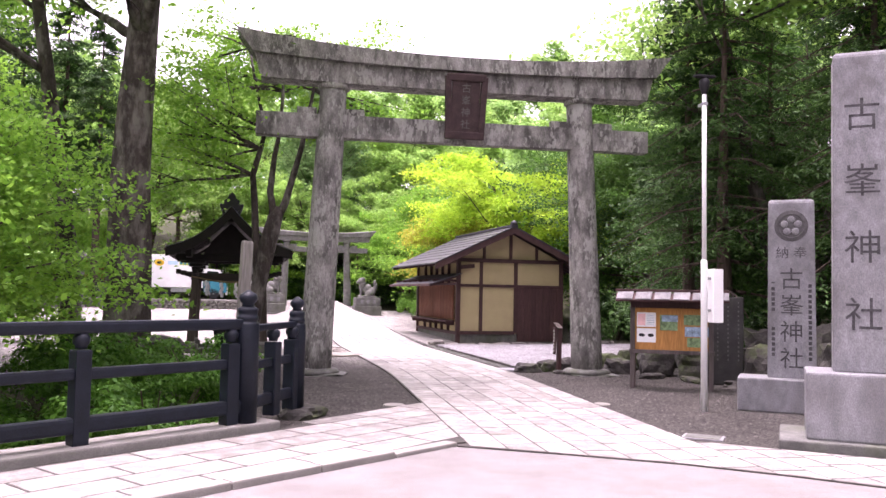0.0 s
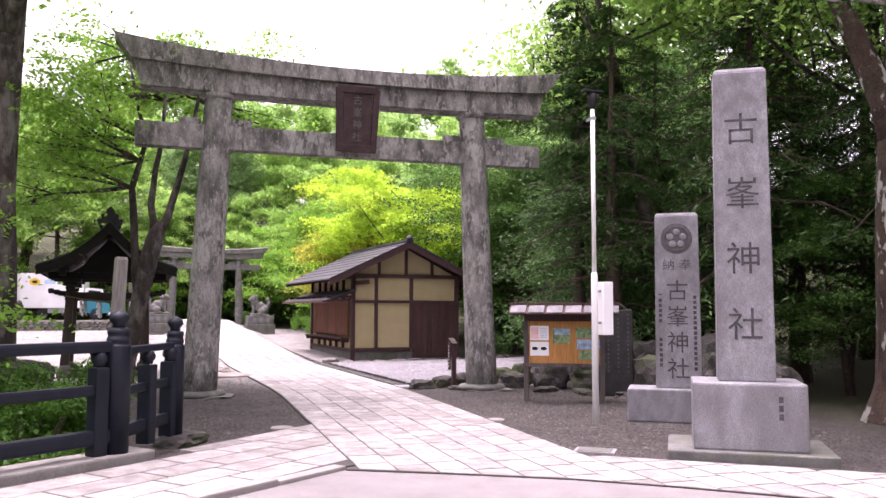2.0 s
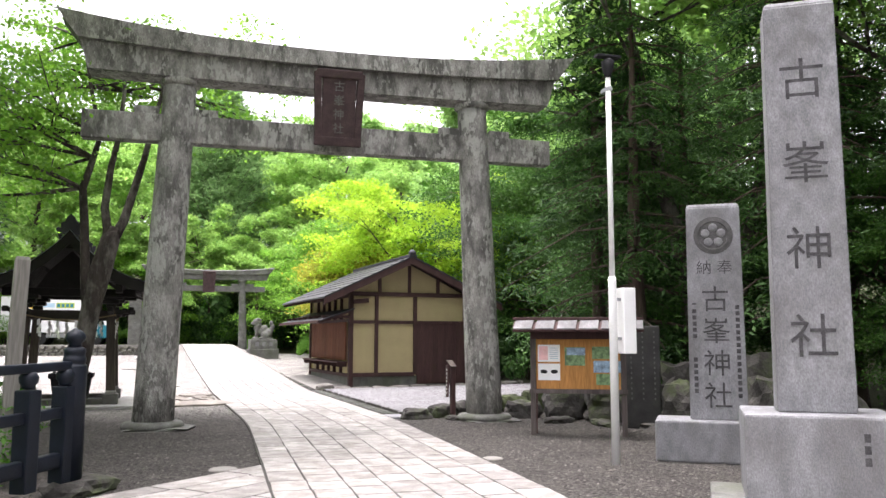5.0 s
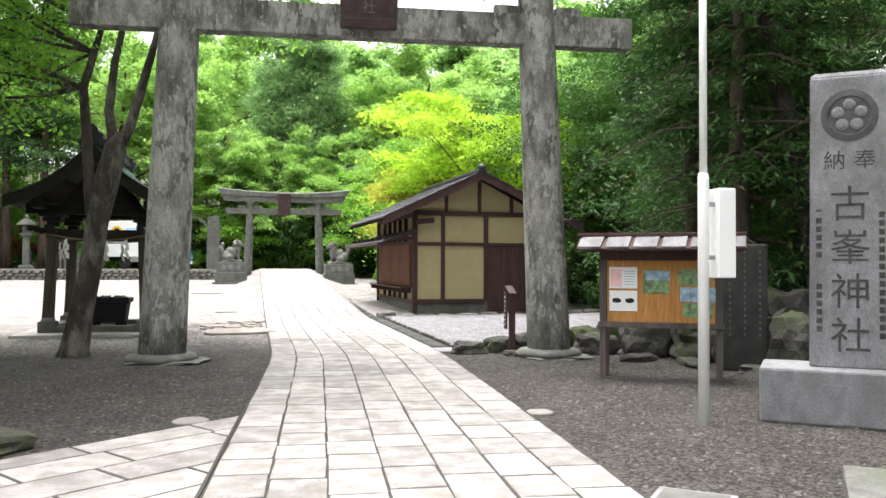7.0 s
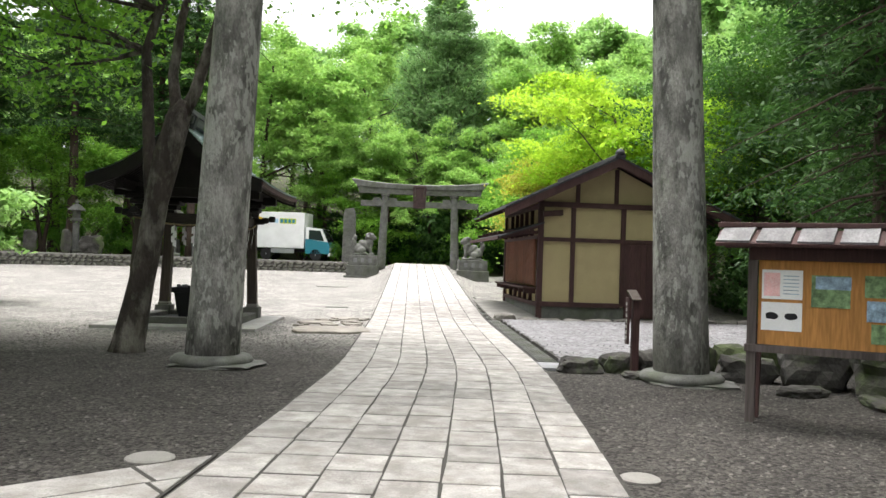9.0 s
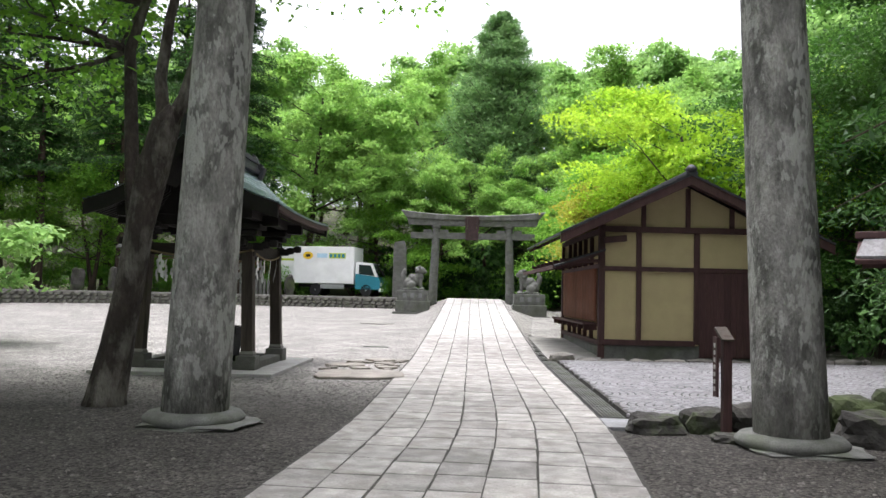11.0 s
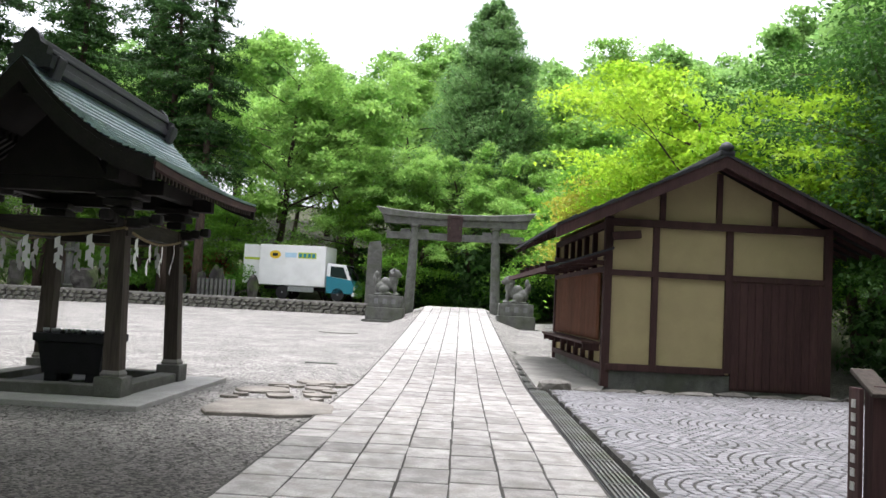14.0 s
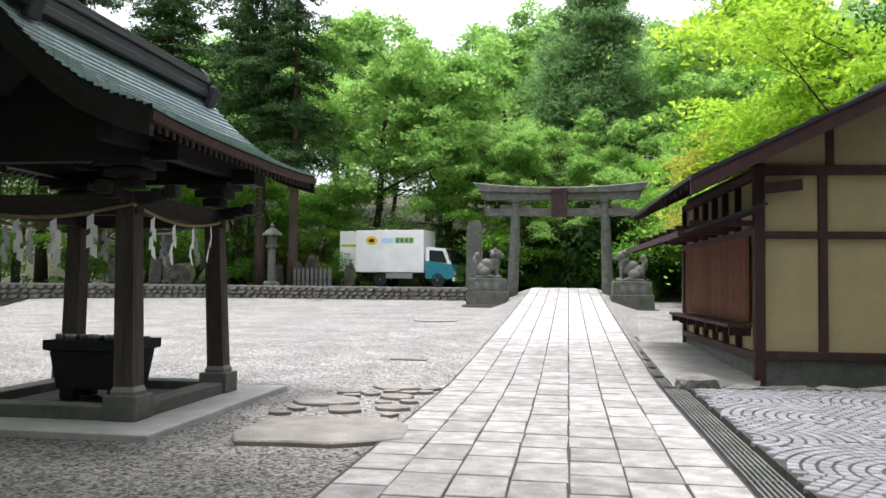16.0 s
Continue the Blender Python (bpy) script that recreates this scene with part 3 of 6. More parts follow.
for a in slopes:
    part("roof_slope", slab_between(*a, -0.62, HD + 0.5, 0.05), "roof_slate", hut, "dark grey sheet roof")
    part("bargeboard", slab_between(a[0], a[1] - 0.052, a[2], a[3] - 0.052, -0.6, -0.55, 0.2), "timber_dark", hut)
    for i in range(15):
        y = -0.45 + i * (HD + 0.85) / 14
        part("rafter", slab_between(a[0] + (0.05 if a[0] < 0 else 0), a[1] - 0.054, a[2] - (0.05 if a[0] > 0 else 0), a[3] - 0.054, y, y + 0.05, 0.08), "timber_dark", hut)
    n = 9
    for i in range(1, n):
        k = i / n
        x, z = a[0] + (a[2] - a[0]) * k, a[1] + (a[3] - a[1]) * k
        part("roof_seam", box(0.03, HD + 1.12, 0.018, x, HD / 2 - 0.06, z - 0.002), "roof_slate", hut)
part("ridge_end", lathe([(0.05, 0), (0.11, 0.02), (0.13, 0.08), (0.08, 0.15), (0.03, 0.18)], 14, at=(1.82, -0.55, 4.19)), "roof_slate", hut, smooth=True)
part("ridge_cap", box(0.26, HD + 1.16, 0.1, 1.82, HD / 2 - 0.05, 4.12, bevel=0.03), "roof_slate", hut)
# lower awning over the counter
part("awning", slab_between(-1.12, 2.1, 0.02, 2.5, -0.35, HD + 0.3, 0.04), "roof_slate", hut)
for i in range(11):
    y = -0.2 + i * (HD + 0.3) / 10
    part("awning_rafter", slab_between(-1.06, 2.078, 0.0, 2.452, y, y + 0.05, 0.06), "timber_dark", hut)
part("awning_fascia", box(0.04, HD + 0.66, 0.08, -1.13, HD / 2 - 0.02, 2.03), "timber_dark", hut)
for y in (0.03, 1.1, 1.9, 2.65, 3.4, 4.2, HD - 0.05):
    part("outrigger", box(0.95, 0.08, 0.08, -0.46, y, 2.2, bevel=0.006), "timber_dark", hut)
part("outrigger_beam", box(0.08, HD + 0.5, 0.08, -0.86, HD / 2, 2.1, bevel=0.006), "timber_dark", hut)
part("eave_bracket", box(0.5, 0.12, 0.14, 0.28, -0.12, 2.66, 0, -6, 0, bevel=0.01), "timber_dark", hut)

# concrete apron along the hut's counter and rough kerb stones before it
bm = bmesh.new()
rows_ = [(9.25, 3.86, 4.9), (10.0, 3.8, 5.03), (11.8, 3.66, 4.81), (13.6, 3.52, 4.59), (15.3, 3.38, 4.38)]
sweep([[(a, y, rise(y) - 0.1), (b, y, rise(y) - 0.1), (b, y, rise(y) + 0.075), (a, y, rise(y) + 0.075)] for y, a, b in rows_], bm)
part("apron", bm, "concrete")
tagged(bpy.data.objects["apron"], "grey concrete apron beside the hut", "paving", kind="structure")


def kerb_row(points, widths, depth, h, label, seed, group="hut kerb stones", mat="rock"):
    rnd = random.Random(seed)
    a, i = Vector(points[0]), 0
    for p in points[1:]:
        b = Vector(p)
        d = (b - a)
        ln, ang = d.length, math.atan2(d.y, d.x)
        s = 0.0
        while s < ln - 0.1:
            w = min(rnd.uniform(*widths), ln - s)
            c = a + d.normalized() * (s + w / 2)
            ob = part("kerb_stone", rough_stone(w * 1.02, depth * rnd.uniform(0.9, 1.15), h * rnd.uniform(0.85, 1.15), seed + i, 2), mat)
            ob.matrix_basis = Matrix.Translation((c.x, c.y, rise(c.y) - 0.03)) @ Matrix.Rotation(ang, 4, 'Z')
            tagged(ob, label, "stone", group)
            s += w
            i += 1
        a = b


kerb_row([(3.85, 9.35), (4.5, 9.25)], (0.5, 0.7), 0.34, 0.26, "rough grey kerb stone at the apron's corner", 11, mat="kerb_rock")
kerb_row([(4.45, 9.1), (10.8, 10.35)], (0.45, 0.8), 0.28, 0.2, "low uneven grey kerb stone before the hut", 31, mat="kerb_rock")


# ---- inscribed stone pillars ----
STELE_TURN = math.degrees(math.atan2(-1.0, 1.55))


def mono(m, plinth, base, shaft, label, text, size, step, top, crest=False, small=False):
    s = thing("stone_monument", m, label, "monument")
    z = 0.0
    if plinth:
        part("plinth", box(plinth[0], plinth[1], plinth[2], 0, 0, -0.03, bevel=0.02), "granite_dark", s, "weathered stone plinth")
        z = plinth[2] - 0.03
    part("base_block", box(base[0], base[1], base[2], 0, 0, z, bevel=0.025), "granite", s, "blue-grey granite base block")
    z += base[2]
    w0, w1, d0, d1, h = shaft
    secs = [[(-a / 2, -b / 2, zz), (a / 2, -b / 2, zz), (a / 2, b / 2, zz), (-a / 2, b / 2, zz)] for a, b, zz in
            ((w0, d0, z), (w0, d0, z + 0.03), (w1 + 0.02, d1 + 0.02, z + h - 0.05), (w1 - 0.03, d1 - 0.03, z + h))]
    bm = sweep(secs)
    bmesh.ops.bevel(bm, geom=[e for e in bm.edges], offset=0.012, segments=2, affect='EDGES')
    part("shaft", bm, "granite", s, "tall grey granite shaft carved with characters")
    lean = (d0 - d1) / 2 / h
    for i, ch in enumerate(text):
        zz = z + top - i * step
        y = -d0 / 2 + lean * (zz - z) - 0.003
        bm = letters(ch, size, 0.006)
        bmesh.ops.scale(bm, vec=(1.0, 1, 1.0), verts=bm.verts)
        bmesh.ops.translate(bm, vec=(0, y, zz), verts=bm.verts)
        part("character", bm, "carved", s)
    return s, z, lean


mono(pose(6.36, -8.72, 0, 0, 0, STELE_TURN), (1.86, 1.3, 0.16), (1.27, 1.0, 0.78), (0.66, 0.6, 0.42, 0.36, 3.86),
     "tall grey granite pillar carved with four characters on a block base", "古峯神社", 0.42, 0.8, 3.06)
s2, z2, lean2 = mono(pose(7.43, -5.65, 0, 0, 0, STELE_TURN), None, (1.6, 0.8, 0.52), (0.72, 0.66, 0.24, 0.2, 2.85),
                     "grey granite tablet carved with a crest and characters", "古峯神社", 0.36, 0.42, 1.55)
for i, (dx, ch) in enumerate(((-0.13, "奉"), (0.13, "納"))):
    bm = letters(ch, 0.2, 0.006)
    bmesh.ops.translate(bm, vec=(-dx, -0.12 + lean2 * 1.95 - 0.003, z2 + 1.98), verts=bm.verts)
    part("character", bm, "carved", s2)
bm = lathe([(0.24, 0), (0.25, 0.012), (0.19, 0.02), (0.18, 0.01), (0.09, 0.01), (0.02, 0.014)], 28)
bmesh.ops.rotate(bm, cent=(0, 0, 0), matrix=Matrix.Rotation(radians(90), 3, 'X'), verts=bm.verts)
bmesh.ops.translate(bm, vec=(0.0, -0.105, z2 + 2.42), verts=bm.verts)
crest = part("crest", bm, "crest", s2, "round carved dark crest")
for k in range(5):
    a = 2 * math.pi * k / 5
    bm = lathe([(0.058, 0), (0.055, 0.012), (0.03, 0.02)], 14)
    bmesh.ops.rotate(bm, cent=(0, 0, 0), matrix=Matrix.Rotation(radians(90), 3, 'X'), verts=bm.verts)
    bmesh.ops.translate(bm, vec=(0.105 * math.sin(a), -0.112, z2 + 2.42 + 0.105 * math.cos(a)), verts=bm.verts)
    part("crest_petal", bm, "granite", crest)
for x, n, z0 in ((0.27, 17, 1.6), (-0.27, 7, 1.55), (-0.27, 6, 0.75)):
    for i in range(n):
        bm = box(0.05, 0.006, 0.055, x, -0.122 + lean2 * (z0 - i * 0.082), z2 + z0 - i * 0.082)
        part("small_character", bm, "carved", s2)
bm = bmesh.new()
for i in range(3):
    box(0.05, 0.006, 0.07, 0.34, -0.502, 0.7 - i * 0.1, bm=bm)
part("small_inscription", bm, "carved", bpy.data.objects["stone_monument"])


# ---- notice board ----
NB_TURN = math.degrees(math.atan2(-0.6, 1.3))
nb = thing("notice_board", pose(6.08, -2.5, 0, 0, 0, NB_TURN), "roofed timber notice board with pinned papers", "notice board")
NW = 1.46
for x in (0.0, NW):
    part("post", box(0.085, 0.09, 1.72, x, 0, -0.02, bevel=0.006), "timber_board", nb)
    part("back_stay", box(0.06, 0.08, 0.95, x + 0.02, 0.3, -0.02, -12, 0, 0, bevel=0.006), "timber_dark", nb)
part("board", box(NW - 0.1, 0.03, 0.84, NW / 2, 0.03, 0.74), "corkboard", nb, "orange-brown pin board")
part("lower_rail", box(NW + 0.12, 0.12, 0.07, NW / 2, -0.01, 0.68, bevel=0.006), "timber_board", nb)
part("upper_rail", box(NW + 0.06, 0.12, 0.12, NW / 2, 0.0, 1.56, bevel=0.006), "timber_dark", nb)
for s in (-1, 1):
    part("roof_panel", box(NW + 0.62, 0.36, 0.035, NW / 2, s * 0.17, 1.73 + 0.02, s * -24, 0, 0, bevel=0.006), "timber_dark", nb)
for s in (-1, 1):
    for i in range(6):
        part("roof_shingle", box(0.3, 0.36, 0.025, -0.14 + i * 0.352, s * 0.175, 1.785, s * -24, 0, 5 * s, bevel=0.004), "shingle", nb)
part("ridge_board", box(NW + 0.66, 0.1, 0.05, NW / 2, 0, 1.87, bevel=0.01), "timber_dark", nb)
for x, z, w, h, mt, lb in ((0.26, 1.19, 0.36, 0.28, "paper", "white printed notice"), (0.26, 0.89, 0.36, 0.27, "paper", "white notice with two pictures"),
                           (0.68, 1.13, 0.33, 0.3, "photo_green", "printed landscape poster"), (1.16, 1.24, 0.4, 0.2, "photo_green", "printed map sheet"),
                           (1.2, 1.02, 0.44, 0.19, "photo_blue", "printed photo sheet"), (1.2, 0.82, 0.36, 0.18, "photo_green", "printed photo sheet")):
    sh = part("notice", box(w, 0.006, h, x, 0.008, z - 0.0), mt, nb, lb)
    if mt == "paper" and z > 1:
        part("print", box(w * 0.4, 0.004, h * 0.8, x - w * 0.25, 0.004, z + h * 0.1), "pink", sh)
        bm = bmesh.new()
        for i in range(6):
            box(w * 0.38, 0.004, 0.008, x + w * 0.22, 0.004, z + 0.05 + i * 0.034, bm=bm)
        part("text_bars", bm, "photo_blue", sh)
    elif mt == "paper":
        for q in (-1, 1):
            part("picture", rough_stone(0.12, 0.006, 0.07, 5 + q, 2, at=(x + q * 0.085, 0.004, z + 0.11)), "black", sh)
part("strip_notice", box(0.3, 0.004, 0.12, 0.7, 0.002, 1.3), "photo_blue", nb)

# ---- white pole with lamp head and hanging box sign ----
pole = thing("white_pole", pose(5.92, -5.66, 0), "slim white steel pole with a box sign", "pole")
part("lower_shaft", lathe([(0.052, -0.03), (0.052, 2.3), (0.046, 2.36)], 18), "white", pole, smooth=True)
part("upper_shaft", lathe([(0.036, 2.34), (0.034, 5.05)], 16), "white", pole, smooth=True)
part("sign_box", box(0.17, 0.24, 0.84, 0.19, 0.02, 1.38, bevel=0.012), "white", pole, "white rectangular box sign")
for z in (1.55, 2.05):
    part("clamp", box(0.12, 0.05, 0.04, 0.07, 0.0, z), "steel", pole)
lamp = part("lamp_head", lathe([(0.04, 0), (0.05, 0.05), (0.075, 0.12), (0.085, 0.22), (0.03, 0.28)], 16, at=(0, 0, 5.0)), "black", pole, "dark lamp head", smooth=True)
part("lamp_arm", box(0.34, 0.12, 0.035, 0.0, 0, 5.27, bevel=0.01), "black", pole)
part("lamp_bracket", box(0.07, 0.2, 0.05, 0, 0.05, 4.82), "steel", pole)

# ---- small slanted sign post by the paving ----
sp = thing("sign_post", pose(5.55, 0.45, 0, 0, 0, 8), "short brown timber sign post with slanted top", "sign post")
part("post", box(0.09, 0.09, 1.08, 0, 0, -0.02, bevel=0.006), "timber_dark", sp)
part("top_board", box(0.13, 0.26, 0.025, -0.02, 0.02, 1.06, 28, 0, 0, bevel=0.005), "timber_grey", sp)
part("side_board", box(0.025, 0.11, 0.62, -0.1, 0.03, 0.42, bevel=0.004), "timber_dark", sp)
for i in range(7):
    part("small_character", box(0.006, 0.04, 0.045, -0.115, 0.03, 0.48 + i * 0.075), "concrete_pale", sp)
fs = part("footing_stone", rough_stone(0.42, 0.34, 0.16, 77, 3), "rock")
fs.matrix_basis = pose(5.55, 0.22, -0.05)
tagged(fs, "rough grey footing stone beside the sign post", "stone")


# ---- bridge rail ----
RD = Vector((-0.75, -0.66, 0)).normalized()
P1, P2 = Vector((-0.95, -7.2, 0.13)), Vector((-0.36, -6.0, 0.15))
rail = thing("bridge_rail", pose(0, 0, 0), "black-painted bridge railing with onion-shaped finials", "railing")


def big_post(p, h, r):
    q = part("post", lathe([(r, -0.02), (r, h * 0.74), (r * 0.97, h * 0.75), (r * 0.86, h * 0.755), (r * 0.86, h * 0.77), (r * 0.9, h * 0.775), (r * 0.9, h * 0.8), (r * 0.82, h * 0.805),
                             (r * 0.82, h * 0.83), (r * 0.86, h * 0.835), (r * 0.84, h * 0.86), (r * 0.55, h * 0.875)], 28), "black_rail", rail, smooth=True)
    q.matrix_basis = Matrix.Translation(p)
    f = part("finial", lathe([(r * 0.55, h * 0.87), (r * 0.48, h * 0.895), (r * 0.66, h * 0.91), (r * 0.8, h * 0.935), (r * 0.72, h * 0.965), (r * 0.35, h * 0.985), (r * 0.12, h)], 24), "black_rail", q, smooth=True)


big_post(P1, 1.62, 0.145)
big_post(P2, 1.52, 0.125)


def rails(a, b, zs, sizes, out=0.0):
    d = b - a
    yaw = math.degrees(math.atan2(d.y, d.x))
    mid = (a + b) / 2
    slope = -math.degrees(math.atan2(d.z, math.hypot(d.x, d.y)))
    for z, (w, h) in zip(zs, sizes):
        ob = part("rail", box(d.length, w, h, 0, 0, -h / 2, bevel=min(w, h) * 0.28), "black_rail", rail)
        ob.matrix_basis = Matrix.Translation((mid.x, mid.y, mid.z + z)) @ pose(0, 0, 0, 0, 0, yaw) @ pose(0, 0, 0, 0, slope, 0)


E1 = P1 + RD * 9.0
rails(P1, E1, (1.2, 0.72, 0.2), ((0.13, 0.13), (0.11, 0.12), (0.15, 0.17)))
rails(P1, P2, (1.14, 0.68, 0.22), ((0.1, 0.09), (0.09, 0.11), (0.11, 0.15)))


def small_post(p, h, top=True):
    d = RD if (p - P1).dot(RD) > 0 else (P2 - P1)
    yaw = math.degrees(math.atan2(d.y, d.x))
    q = part("short_post", box(0.17, 0.17, h, 0, 0, -0.01, bevel=0.015), "black_rail", rail)
    q.matrix_basis = Matrix.Translation(p) @ pose(0, 0, 0, 0, 0, yaw)
    if top:
        part("bulb", lathe([(0.06, 0), (0.06, 0.03), (0.085, 0.06), (0.09, 0.11), (0.06, 0.16)], 18, at=(0, 0, h)), "black_rail", q, smooth=True)


for s in (0.24, 2.1, 3.95, 5.8, 7.6):
    small_post(P1 + RD * s, 0.98)
small_post(P1.lerp(P2, 0.5), 0.95)
small_post(P1.lerp(P2, 0.9), 0.95)
kb = part("rail_kerb", box(9.4, 0.5, 0.22, 0, 0, 0, bevel=0.025), "concrete")
kc = P1 + RD * 4.3
kb.matrix_basis = Matrix.Translation((kc.x - 0.03, kc.y + 0.03, -0.09)) @ pose(0, 0, 0, 0, 0, math.degrees(math.atan2(RD.y, RD.x)))
tagged(kb, "pale weathered concrete kerb under the railing", "kerb", kind="structure")
fb = part("rail_footing", rough_stone(0.75, 0.6, 0.3, 42, 3), "rock")
fb.matrix_basis = pose(-0.28, -5.95, -0.1, 0, 0, 62)
tagged(fb, "mossy stone block under the rail's end post", "stone")
part("abutment", box(1.9, 0.3, 2.2, 0, 0, 0, bevel=0.02), "rock")
ab = tagged(bpy.data.objects["abutment"], "mossy stone bridge abutment", "wall", kind="structure")
ab.matrix_basis = pose(-0.75, -6.55, -2.22, 0, 0, 63)


# ---- old timber post on the bank ----
wp = thing("timber_post", pose(-1.22, -4.84, 0, 1.0, 1.5, 20), "tall weathered grey timber post standing by the stream bank", "post")
part("shaft", sweep([[(-a, -a, z), (a, -a, z), (a, a, z), (-a, a, z)] for a, z in ((0.085, -0.2), (0.08, 0.3), (0.074, 2.46), (0.062, 2.5))]), "post_grey", wp)


# ---- water pavilion ----
PAV = pose(-2.33, 6.07, 0, 0, 0, 4.5)
part("pavilion_slab", box(3.05, 3.45, 0.16, 0, 0, 0, bevel=0.015), "concrete_pale").matrix_basis = pose(-2.31, 6.07, -0.1, 0, 0, 4.5)
tagged(bpy.data.objects["pavilion_slab"], "pale concrete slab under the water pavilion", "paving", kind="structure")
pav = thing("water_pavilion", PAV, "open timber water pavilion with a curved copper-shingled roof", "pavilion")
PX, PY = 0.95, 1.0
for (x0, y0, sx, sy) in ((0, -PY, 2 * PX + 0.3, 0.26), (0, PY, 2 * PX + 0.3, 0.26), (-PX, 0, 0.26, 2 * PY - 0.28), (PX, 0, 0.26, 2 * PY - 0.28)):
    part("base_curb", box(sx, sy, 0.13, x0, y0, 0.055, bevel=0.015), "curb_stone", pav, "pale stone curb")
part("sump", box(1.6, 1.7, 0.03, 0, 0, 0.06), "black", pav, "dark pebble sump")
for sx in (-1, 1):
    for sy in (-1, 1):
        x, y = sx * PX, sy * PY
        part("foot_block", box(0.34, 0.34, 0.24, x, y, 0.058, bevel=0.02), "curb_stone", pav)
        part("foot_collar", lathe([(0.16, 0), (0.17, 0.03), (0.13, 0.09)], 4, at=(0, 0, 0)), "concrete", pav).matrix_basis = pose(x, y, 0.298, 0, 0, 45)
        dx, dy = sx * 0.07, sy * 0.05
        b, t = 0.1, 0.09
        secs = [[(x - q, y - q, 0.33), (x + q, y - q, 0.33), (x + q, y + q, 0.33), (x - q, y + q, 0.33)] for q in (b,)]
        secs.append([(x - dx + a * t, y - dy + c * t, 2.2) for a, c in ((-1, -1), (1, -1), (1, 1), (-1, 1))])
        part("post", sweep(secs), "timber_grey", pav, "grey weathered timber post")
        # carved bracket ends
        for ax, ay in ((sx, 0), (0, sy)):
            bm = bmesh.new()
            for k in range(3):
                box(0.14 + 0.1 * (k == 0), 0.14, 0.13, x - dx + ax * (0.16 + 0.14 * k), y - dy + ay * (0.16 + 0.14 * k), 2.1 + 0.03 * k, 0, 0, 90 if ay else 0, bevel=0.04, bm=bm)
            part("nosing", bm, "timber_eave_shade", pav, "carved dark beam nosing")
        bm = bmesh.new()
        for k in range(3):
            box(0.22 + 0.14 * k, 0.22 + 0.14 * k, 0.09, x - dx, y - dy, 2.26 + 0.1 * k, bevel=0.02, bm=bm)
        part("bracket", bm, "timber_eave_shade", pav, "stepped dark bracket")
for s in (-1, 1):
    part("head_beam", box(2 * PX + 0.1, 0.14, 0.2, 0, s * (PY - 0.05), 2.0, bevel=0.012), "timber_beam_shade", pav)
    part("head_beam", box(0.14, 2 * PY - 0.2, 0.2, s * (PX - 0.07), 0, 2.02, bevel=0.012), "timber_beam_shade", pav)
    part("eave_beam", box(2 * PX + 0.9, 0.15, 0.18, 0, s * (PY - 0.05), 2.52, bevel=0.012), "timber_eave_shade", pav)
    part("purlin", box(0.15, 2 * PY + 1.6, 0.18, s * (PX + 0.1), 0.1, 2.6, bevel=0.012), "timber_eave_shade", pav)
part("ridge_purlin", box(0.16, 2 * PY + 1.6, 0.2, 0, 0.1, 3.55, bevel=0.012), "timber_eave_shade", pav)
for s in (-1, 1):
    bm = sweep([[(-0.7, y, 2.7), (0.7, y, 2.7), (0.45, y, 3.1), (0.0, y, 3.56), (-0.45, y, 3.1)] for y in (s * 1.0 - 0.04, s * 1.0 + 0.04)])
    part("gable_board", bm, "timber_eave_shade", pav)

# curved roof: profile from ridge to eave, with an upward sweep at the four corners
RX, RY0, RY1 = 1.6, -1.9, 2.56
PROF = ((0.0, 3.92), (0.22, 3.66), (0.45, 3.43), (0.7, 3.22), (0.95, 3.05), (1.2, 2.92), (1.45, 2.83), (RX, 2.78))


def roof_z(d, y):
    for (a, za), (b, zb) in zip(PROF, PROF[1:]):
        if d <= b + 1e-6:
            z = za + (zb - za) * (d - a) / (b - a)
            break
    e = abs((y - (RY0 + RY1) / 2) / ((RY1 - RY0) / 2))
    return z + 0.05 * e ** 3 * (0.35 + 0.65 * d / RX)


